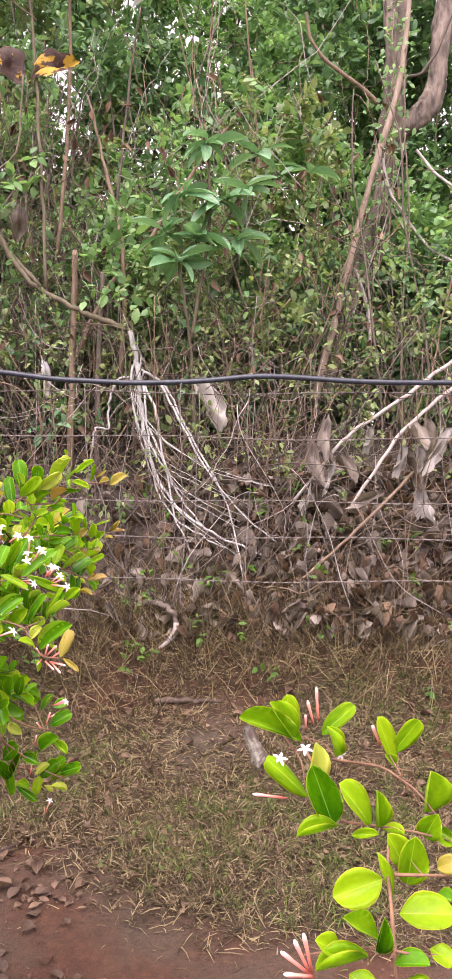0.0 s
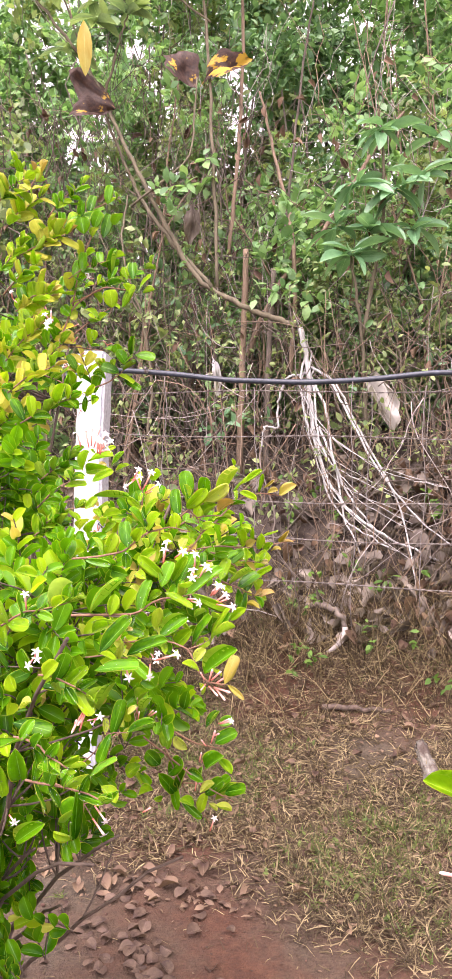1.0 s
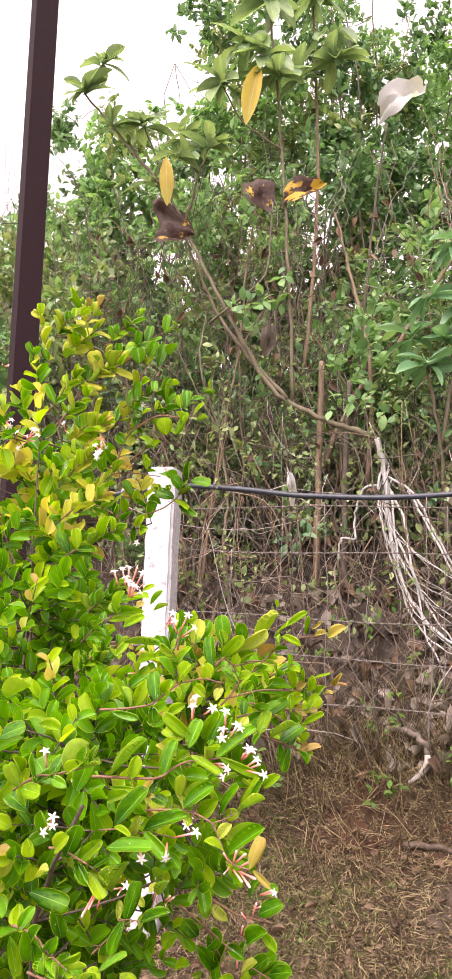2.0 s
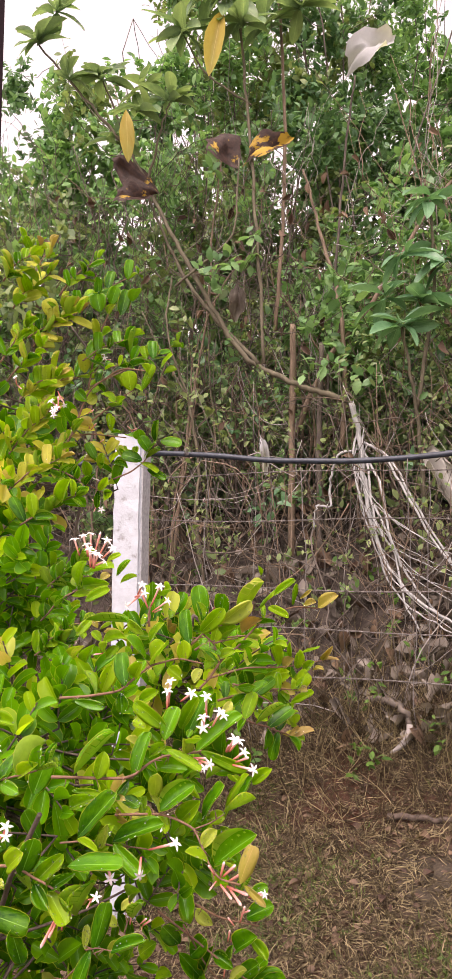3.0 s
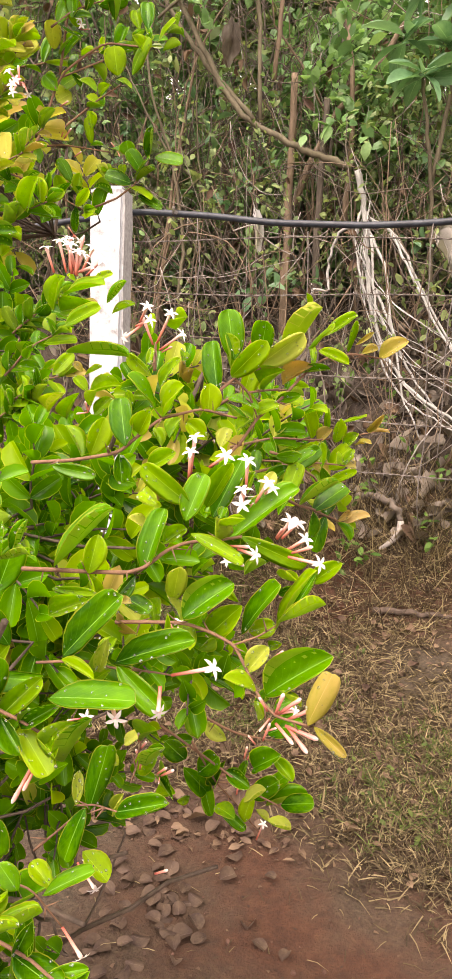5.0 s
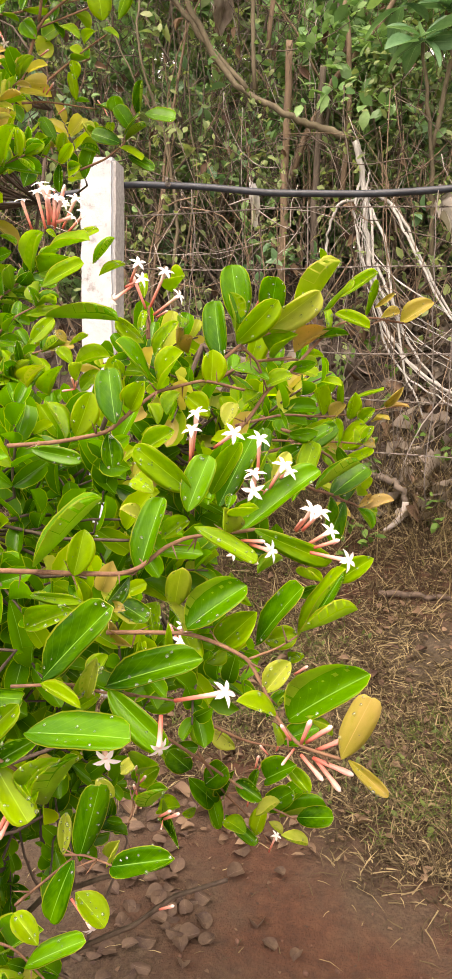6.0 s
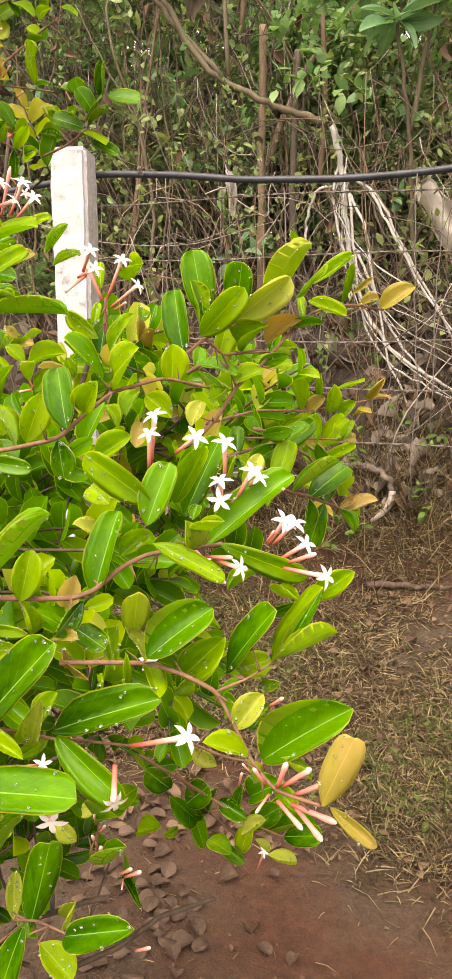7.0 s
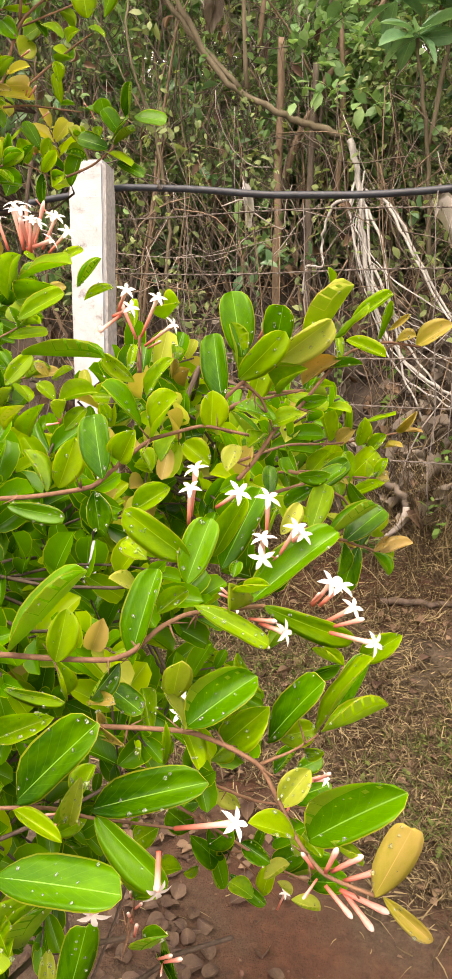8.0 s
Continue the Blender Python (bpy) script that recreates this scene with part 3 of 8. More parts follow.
BROAD = [(8, 4, 0.35, 0.25, 0.2, 0.01), (8, 4, 0.35, 0.4, 0.1, 0.015), (8, 4, 0.3, 0.15, 0.35, 0.02)]
CURLED = [(12, 8, 0.4, 0.5, 0.2, 0.04), (12, 8, 0.4, -0.4, -0.2, 0.05), (12, 8, 0.35, 0.7, 0.1, 0.04)]
BIG_LEAF = {
    "broad": leaf_meshes(BROAD_GREEN, BROAD), "sapling": leaf_meshes(SAPLING_LEAF, BROAD), "yellow": leaf_meshes(YELLOW_LEAF, BROAD),
    "dead": leaf_meshes(DRY_LEAF, CURLED, "leaf", 0.2), "litter": leaf_meshes(LITTER_LEAF, CURLED, "leaf", 0.15),
}


def build_saplings():
    ob = stem_thing("sapling", [
        ([(-0.68, 5.35, 2.58), (-0.86, 5.35, 2.64), (-1.03, 5.32, 2.71), (-1.35, 5.3, 2.89), (-1.56, 5.25, 3.26), (-1.78, 5.2, 3.68), (-1.94, 5.2, 4.0), (-2.1, 5.2, 4.34)], 0.021, 0.010),
        ([(-1.24, 5.3, 2.84), (-1.55, 5.35, 3.18), (-1.77, 5.4, 3.48), (-1.97, 5.4, 3.9), (-2.12, 5.4, 4.32)], 0.015, 0.008),
        ([(-2.1, 5.2, 4.34), (-2.35, 5.1, 4.65), (-2.71, 5.0, 5.1)], 0.014, 0.006), ([(-2.1, 5.2, 4.34), (-2.27, 5.1, 4.82)], 0.011, 0.005),
        ([(-1.98, 5.2, 4.1), (-1.85, 5.1, 4.4), (-1.79, 5.1, 4.6)], 0.01, 0.005), ([(-1.78, 5.2, 3.37), (-1.36, 5.2, 3.67), (-1.34, 5.2, 4.19)], 0.009, 0.005),
    ], WOOD_GREEN, "leaning sapling with grey-green bark and drooping leaves", "sapling")
    for at, n in (((-2.71, 5.0, 5.12), 13), ((-2.27, 5.1, 4.85), 12), ((-1.79, 5.1, 4.6), 14), ((-2.21, 5.2, 4.45), 9), ((-2.5, 5.05, 4.85), 9), ((-2.0, 5.15, 4.75), 9), ((-2.6, 5.05, 5.35), 9), ((-1.95, 5.0, 4.5), 7)):
        rosette(ob, at, n, 0.2, 0.42, "sapling", 0.5)
    two = stem_thing("sapling", [([(-1.2, 5.3, 2.84), (-1.24, 5.3, 3.58), (-1.29, 5.3, 4.35), (-1.35, 5.3, 5.14), (-1.43, 5.3, 5.81)], 0.012, 0.008), ([(-1.28, 5.3, 4.6), (-1.6, 5.25, 4.85), (-1.72, 5.2, 5.1)], 0.008, 0.005)],
                     WOOD_GREEN, "slender upright sapling with large hanging leaves", "sapling")
    for at, n in (((-1.4, 5.2, 5.3), 13), ((-1.71, 5.2, 5.12), 11), ((-1.42, 5.25, 5.75), 13), ((-1.55, 5.2, 5.4), 9), ((-1.3, 5.2, 5.1), 8)):
        rosette(two, at, n, 0.26, 0.42, "sapling", 0.6, (0, -0.3, -0.1))
    three = stem_thing("sapling", [([(-1.17, 5.5, 3.11), (-1.11, 5.5, 3.83), (-1.09, 5.5, 4.5), (-1.11, 5.5, 5.02), (-1.15, 5.5, 5.9)], 0.014, 0.009)],
                       WOOD_TAN, "slender upright sapling with tan bark", "sapling")
    for at, n in (((-0.97, 5.4, 5.3), 11), ((-1.14, 5.45, 5.85), 11), ((-1.02, 5.4, 5.5), 8), ((-1.2, 5.4, 5.2), 7)):
        rosette(three, at, n, 0.25, 0.42, "sapling", 0.6, (0, -0.3, -0.1))
    stem_thing("bent_sapling", [([(-0.73, 5.5, 2.3), (-0.7, 5.5, 3.04), (-0.81, 5.6, 3.57), (-0.92, 5.7, 3.97), (-1.03, 5.8, 4.36)], 0.017, 0.008)], WOOD_TAN, "bent tan sapling stem with peeling bark", "sapling")
    stem_thing("tan_branch", [([(-1.07, 5.6, 2.4), (-0.86, 5.6, 2.89), (-0.53, 5.7, 3.31), (-0.24, 5.8, 3.85), (-0.01, 5.9, 4.18)], 0.021, 0.011)], WOOD_TAN, "slanting tan branch with forked twigs", "branch")
    stem_thing("stump", [([(-1.07, 5.5, 1.6), (-1.06, 5.5, 2.6), (-1.05, 5.5, 3.14)], 0.024, 0.02)], WOOD_TAN, "thin cut stem with a broken top", "stem")
    stem_thing("stump", [([(-0.9, 5.55, 1.6), (-0.88, 5.5, 2.4), (-0.86, 5.5, 3.0)], 0.022, 0.017)], WOOD_GREY, "thin cut stem with a broken top", "stem")
    stem_thing("dry_stem", [([(-0.89, 5.8, 2.4), (-0.8, 5.85, 3.8), (-0.73, 5.9, 4.57), (-0.66, 5.9, 5.06)], 0.011, 0.007)], WOOD_GREY, "thin dry upright stem", "stem")
    br = stem_thing("broadleaf_shrub", [([(-0.2, 5.5, 1.8), (-0.25, 5.35, 2.5), (-0.32, 5.2, 2.99)], 0.014, 0.008), ([(-0.25, 5.35, 2.5), (-0.12, 5.35, 3.2), (-0.14, 5.3, 3.81)], 0.014, 0.007), ([(-0.12, 5.35, 3.1), (0.1, 5.3, 3.5)], 0.008, 0.005)],
                    WOOD_GREEN, "young shrub with whorls of broad bright green leaves", "shrub")
    for at, n in (((-0.32, 5.2, 2.99), 12), ((-0.14, 5.3, 3.81), 12), ((-0.05, 5.25, 3.4), 12), ((-0.42, 5.25, 3.2), 9), ((0.12, 5.3, 3.5), 10), ((0.55, 5.5, 3.7), 7), ((-0.2, 5.3, 3.15), 10), ((-0.3, 5.25, 3.45), 9), ((0.05, 5.3, 3.15), 8), ((0.2, 5.35, 3.75), 7)):
        rosette(br, at, int(0.85 * n), 0.23, 0.36, "broad", 0.45, (0, -0.35, -0.05))


build_saplings()


def build_bare_stems():
    """Thin bare stems standing in the thicket."""
    for k in range(30):
        x, y = rng.uniform(-2.6, 2.0), rng.uniform(5.35, 6.0)
        z = float(ground_height(x, y))
        h = rng.uniform(1.0, 3.2)
        lean = rng.normal(0, 0.22, 2) * (1, 0.4)
        pts = [(x + lean[0] * f * h + rng.normal(0, 0.035), y + lean[1] * f + rng.normal(0, 0.03), z - 0.05 + h * f) for f in np.linspace(0, 1, 6)]
        r = rng.uniform(0.005, 0.013)
        material = (WOOD_TAN, WOOD_GREY, WOOD_GREEN, WOOD_TAN)[k % 4]
        fork = np.array(pts[3])
        tip = fork + (rng.normal(0, 0.25), rng.normal(0, 0.1), rng.uniform(0.2, 0.6))
        stem_thing("dry_stem", [(pts, r, 0.45 * r), ([tuple(fork), tuple((fork + tip) / 2 + rng.normal(0, 0.03, 3)), tuple(tip)], 0.5 * r, 0.3 * r)], material, "thin bare forked stem standing in the thicket", "stem", "bare stems of the thicket")
    n = 320
    b = np.stack([rng.uniform(-3.2, 1.2, n), rng.uniform(5.2, 6.1, n), rng.uniform(1.7, 4.3, n)], 1)
    l = rng.uniform(0.04, 0.09, n)
    tagged(leaf_cloud("withered_foliage", b, unit(rng.normal(0, 0.6, (n, 3)) + (0, -0.1, -0.8)), unit(rng.normal(0, 0.6, (n, 3)) + (0, -1, 0.3)), l, l * 0.5, LITTER_LEAF, None, "", leaf_template(5, 2, 0.4, 0.8, 0.3, 0.05)),
           "scattered withered brown leaves caught in the thicket", "dead leaves", kind="stuff")


build_bare_stems()


def hanging_leaf(at, tip, width, material, name, label):
    b, t = np.array(at, float), np.array(tip, float)
    ob = put_leaf(None, b, t - b, (0.3, -0.9, 0.3), np.linalg.norm(t - b), width, BIG_LEAF[material])
    ob.name = name
    tagged(ob, label, "leaf")


def blotched(name, bar):
    m = Nodes(name, 0.6)
    c = m.n.new("ShaderNodeTexCoord").outputs["Object"]
    brown = m.ramp(m.noise(9.0, 5.0, 0.6, c), [(0.3, (0.018, 0.009, 0.007)), (0.7, (0.085, 0.042, 0.027))])
    col = m.mix(m.ramp(m.noise(2.2, 4.0, 0.65, c), [(bar, (0, 0, 0)), (bar + 0.04, (1, 1, 1))]), brown, (0.46, 0.29, 0.025))
    m.colour(col)
    m.bump(m.noise(14.0, 4.0, 0.6, c), 0.4, 0.01)
    m.thin(col, 0.2)
    return m.mat


WITHERED = [(12, 8, 0.25, 0.3, 0.25, 0.03), (12, 8, 0.2, -0.25, 0.3, 0.04), (12, 8, 0.3, 0.5, 0.45, 0.03)]
BIG_LEAF["blotched"] = leaf_meshes(blotched("blotched_leaf", 0.49), WITHERED, "leaf", 0.17)
BIG_LEAF["withered"] = leaf_meshes(blotched("withered_leaf", 0.58), WITHERED, "leaf", 0.17)
BIG_LEAF["ash"] = leaf_meshes(foliage("ashen_leaf", [(0.0, (0.20, 0.19, 0.175)), (1.0, (0.37, 0.36, 0.335))], 0.8, 0.15, 0.3), CURLED, "leaf", 0.3)
hanging_leaf((-1.55, 5.2, 4.36), (-1.34, 5.18, 4.18), 0.22, "withered", "withered_leaf", "large withered dark brown leaf hanging in the thicket")
hanging_leaf((-1.32, 5.3, 4.22), (-1.02, 5.28, 4.38), 0.17, "blotched", "withered_leaf", "large brown leaf with yellow blotches")
hanging_leaf((-2.2, 5.12, 4.28), (-1.9, 5.1, 4.08), 0.22, "withered", "withered_leaf", "large withered dark brown leaf hanging in the thicket")
hanging_leaf((-2.2, 5.12, 3.98), (-1.94, 5.1, 4.02), 0.14, "withered", "withered_leaf", "large withered dark brown leaf hanging in the thicket")
BIG_LEAF["pale"] = leaf_meshes(foliage("pale_leaf", [(0.0, (0.46, 0.47, 0.50)), (1.0, (0.54, 0.55, 0.58))], 0.7, 0.35, 0.3), CURLED[:1], "leaf", 0.22)
hanging_leaf((-0.70, 5.8, 5.04), (-0.38, 5.7, 5.26), 0.24, "pale", "withered_leaf", "large curled ash-grey dead leaf on a stem")
hanging_leaf((-2.01, 4.9, 4.46), (-1.99, 4.88, 4.16), 0.10, "yellow", "yellow_leaf", "single drooping yellow leaf")
hanging_leaf((-1.43, 5.1, 5.15), (-1.50, 5.05, 4.72), 0.13, "yellow", "yellow_leaf", "large drooping pale yellow leaf")
hanging_leaf((-1.4, 5.4, 3.42), (-1.42, 5.38, 3.16), 0.1, "dead", "withered_leaf", "curled grey-brown dead leaf on a stem")
hanging_leaf((-0.22, 5.1, 2.22), (-0.03, 5.05, 1.92), 0.15, "ash", "withered_leaf", "large curled ash-grey dead leaf")
hanging_leaf((-1.15, 5.0, 2.32), (-1.11, 4.98, 2.08), 0.05, "pale", "withered_leaf", "narrow bleached dead leaf hanging from a twig")


for _ in range(18):
    hx, hz = rng.uniform(0.5, 1.7), rng.uniform(1.45, 2.0)
    hanging_leaf((hx, rng.uniform(4.75, 5.0), hz), (hx + rng.normal(0, 0.13), rng.uniform(4.7, 4.95), hz - rng.uniform(0.1, 0.3)), rng.uniform(0.05, 0.085), "ash" if rng.random() < 0.3 else "dead", "hanging_leaf", "large grey dead leaf caught on twigs of the bank")


def build_roots():
    strands = []
    spine = np.array([(-0.60, 5.3, 2.34), (-0.575, 5.25, 2.08), (-0.53, 5.2, 1.82), (-0.40, 5.1, 1.55), (-0.17, 5.0, 1.32), (0.18, 4.92, 1.14)])
    for k in range(8):
        reach = rng.uniform(0.75, 1.15)
        fan = np.linspace(0, 1, 6)[:, None] ** 1.5 * np.array((rng.normal(0.05, 0.13), rng.normal(0, 0.08), rng.normal(0.0, 0.14)))
        q = spine + fan + rng.normal(0, 0.03, (6, 3))
        q[1:, 2] = q[0, 2] + (q[1:, 2] - q[0, 2]) * reach
        strands.append(([tuple(p) for p in q], rng.uniform(0.0024, 0.0046), 0.002))
    ob = stem_thing("bleached_roots", [
        ([(-0.65, 5.35, 2.56), (-0.61, 5.3, 2.43), (-0.56, 5.25, 2.09), (-0.53, 5.2, 1.84), (-0.44, 5.1, 1.56), (-0.24, 5.0, 1.33), (-0.04, 4.95, 1.22), (0.26, 4.9, 1.1)], 0.019, 0.005),
        ([(-0.57, 5.3, 2.3), (-0.41, 5.25, 2.21), (-0.25, 5.15, 1.88), (-0.05, 5.05, 1.56), (0.05, 5.0, 1.29), (0.11, 4.75, 0.95)], 0.009, 0.004),
        ([(-0.58, 5.3, 2.26), (-0.46, 5.2, 2.05), (-0.4, 5.1, 1.68), (-0.28, 5.05, 1.44), (-0.12, 5.0, 1.25)], 0.009, 0.005),
        ([(-0.57, 5.3, 2.26), (-0.73, 5.3, 2.24), (-0.79, 5.3, 2.05), (-0.76, 5.25, 1.89), (-0.86, 5.2, 1.92), (-0.87, 5.2, 1.76)], 0.009, 0.006),
        ([(-0.55, 5.25, 2.2), (-0.52, 5.2, 1.95), (-0.45, 5.1, 1.5), (-0.30, 5.0, 1.3), (0.0, 4.9, 1.15)], 0.008, 0.004),
        ([(-0.6, 5.3, 2.4), (-0.64, 5.25, 2.2), (-0.6, 5.2, 2.0), (-0.5, 5.15, 1.75)], 0.008, 0.004),
        ([(-0.44, 5.2, 2.2), (-0.3, 5.1, 1.95), (-0.14, 5.0, 1.65), (0.1, 4.9, 1.35), (0.3, 4.85, 1.2)], 0.008, 0.004),
        ([(-0.5, 5.2, 1.9), (-0.38, 5.1, 1.65), (-0.33, 5.0, 1.35), (-0.2, 4.95, 1.1)], 0.008, 0.004),
    ] + strands, BLEACHED, "spray of bleached whitish hanging stems and roots", "roots")
    stem_thing("pale_stick", [([(1.9, 5.2, 2.6), (1.4, 5.0, 2.33), (1.07, 4.95, 2.07), (0.75, 4.9, 1.87), (0.41, 4.85, 1.45)], 0.014, 0.01)], WOOD_PALE, "long bleached stick leaning on the bank", "stick", "sticks on the bank")
    stem_thing("pale_stick", [([(1.9, 5.1, 2.5), (1.39, 4.95, 2.15), (1.06, 4.9, 1.87), (0.74, 4.8, 1.4)], 0.014, 0.01)], WOOD_PALE, "long bleached stick leaning on the bank", "stick", "sticks on the bank")
    stem_thing("pale_stick", [([(1.7, 5.0, 2.1), (1.2, 4.85, 1.7), (0.8, 4.75, 1.3), (0.45, 4.65, 1.0)], 0.012, 0.008)], WOOD_TAN, "long dry stick leaning on the bank", "stick", "sticks on the bank")


build_roots()


def build_trunk():
    at = np.array((0.84, 6.3, 2.0))
    ob = thing("tree", at, "old grey-brown forked tree trunk wound with lianas", "tree")

    def limb(name, pts, r0, r1, material, rough=0.3, sides=28):
        p = np.array(pts, float) - at
        s = np.linspace(0, len(p) - 1, 140)
        q = np.stack([np.interp(s, np.arange(len(p)), p[:, k]) for k in range(3)], 1)
        for _ in range(40):
            q[1:-1] = (q[:-2] + 2 * q[1:-1] + q[2:]) / 4
        v, f = sweep(q, np.linspace(r0, r1, 140), sides)
        centre = np.repeat(q, sides, 0)
        fac = np.array([noise.noise(Vector((11 * a[0], 11 * a[1], 1.8 * a[2]))) + 0.5 * noise.noise(Vector((26 * a[0], 26 * a[1], 6 * a[2]))) + 0.3 * noise.noise(Vector((60 * a[0], 60 * a[1], 16 * a[2]))) for a in v])
        v = centre + (v - centre) * (1 + rough * 2.2 * fac)[:, None]
        link_mesh(name, v, f, material, ob)

    # thin vines clinging to the bark
    for k in range(7):
        f = np.sort(rng.uniform(0, 1, 2) * (0.5, 1.0)) + (0, 0.3)
        h = np.linspace(f[0], f[1], 9)
        line = np.stack([np.interp(h, (0, 0.25, 0.5, 0.75, 1.3), (0.86, 1.03, 1.18, 1.29, 1.32)) + 0.06 * np.sin(5 * h + k), np.full(9, 6.2), 2.3 + 2.4 * h], 1) + rng.normal(0, 0.018, (9, 3))
        limb("liana", line, 0.008, 0.005, (WOOD_LIANA, WOOD_PALE, WOOD_GREY)[k % 3], 0.1, 6)
    # small leaves of climbers on the bark
    n = 520
    f = 1.2 * rng.random(n)
    spot = np.stack([np.interp(f, (0, 0.35, 0.6, 1, 1.3), (0.82, 0.97, 1.17, 1.27, 1.31)), np.full(n, 6.28), 2.1 + 2.7 * f], 1) - at + rng.normal(0, 0.09, (n, 3))
    spot[:, 1] -= 0.1
    ln = rng.uniform(0.035, 0.075, n)
    leaf_cloud("climber", spot, unit(rng.normal(0, 0.7, (n, 3)) + (0, -0.3, -0.3)), unit(rng.normal(0, 0.5, (n, 3)) + (0, -0.8, 0.6)), ln, ln * 0.65, THICKET[1], ob, "green climber leaves on the bark")["kind"] = "stuff"
    limb("trunk", [(0.79, 6.30, 2.23), (0.86, 6.31, 2.48), (0.92, 6.32, 2.72), (1.03, 6.33, 3.07), (1.12, 6.34, 3.37), (1.18, 6.34, 3.74), (1.24, 6.36, 4.07), (1.29, 6.36, 4.35), (1.32, 6.37, 4.67), (1.32, 6.38, 5.03), (1.32, 6.39, 5.43), (1.31, 6.40, 6.23)], 0.06, 0.09, TRUNK, 0.24, 40)
    limb("limb", [(1.26, 6.36, 4.22), (1.32, 6.38, 4.37), (1.46, 6.40, 4.46), (1.61, 6.42, 4.62), (1.67, 6.44, 4.86), (1.70, 6.46, 5.17), (1.75, 6.48, 5.49), (1.85, 6.50, 6.31)], 0.088, 0.078, TRUNK, 0.2, 40)
    limb("liana", [(0.65, 5.90, 2.18), (0.70, 5.92, 2.41), (0.77, 5.95, 2.65), (0.87, 5.97, 3.07), (0.96, 5.99, 3.45), (1.05, 6.01, 3.79), (1.12, 6.04, 4.03), (1.23, 6.06, 4.38), (1.30, 6.08, 4.67), (1.34, 6.11, 4.97), (1.37, 6.13, 5.27), (1.41, 6.15, 5.86)], 0.028, 0.02, WOOD_LIANA, 0.14, 12)
    limb("liana", [(1.16, 6.10, 4.04), (1.22, 6.08, 3.77), (1.38, 6.05, 3.51), (1.52, 6.03, 3.33), (1.73, 6.00, 3.21)], 0.013, 0.01, WOOD_PALE, 0.1, 8)
    limb("liana", [(1.45, 6.20, 4.15), (1.57, 6.15, 3.96), (1.75, 6.10, 3.80)], 0.013, 0.01, WOOD_PALE, 0.1, 8)
    limb("liana", [(0.97, 6.10, 3.19), (1.03, 6.08, 3.01), (1.06, 6.05, 2.88), (1.07, 6.03, 2.71), (1.06, 6.00, 2.57)], 0.013, 0.01, WOOD_PALE, 0.1, 8)
    limb("liana", [(1.31, 6.20, 4.71), (1.47, 6.17, 4.72), (1.58, 6.13, 4.87), (1.69, 6.10, 5.16)], 0.014, 0.011, WOOD_GREY, 0.1, 8)
    limb("twig", [(1.16, 6.25, 4.53), (1.02, 6.20, 4.63), (0.88, 6.15, 4.70), (0.72, 6.10, 4.79), (0.60, 6.05, 4.92), (0.57, 6.00, 5.09)], 0.02, 0.011, WOOD_TAN, 0.1, 8)


build_trunk()


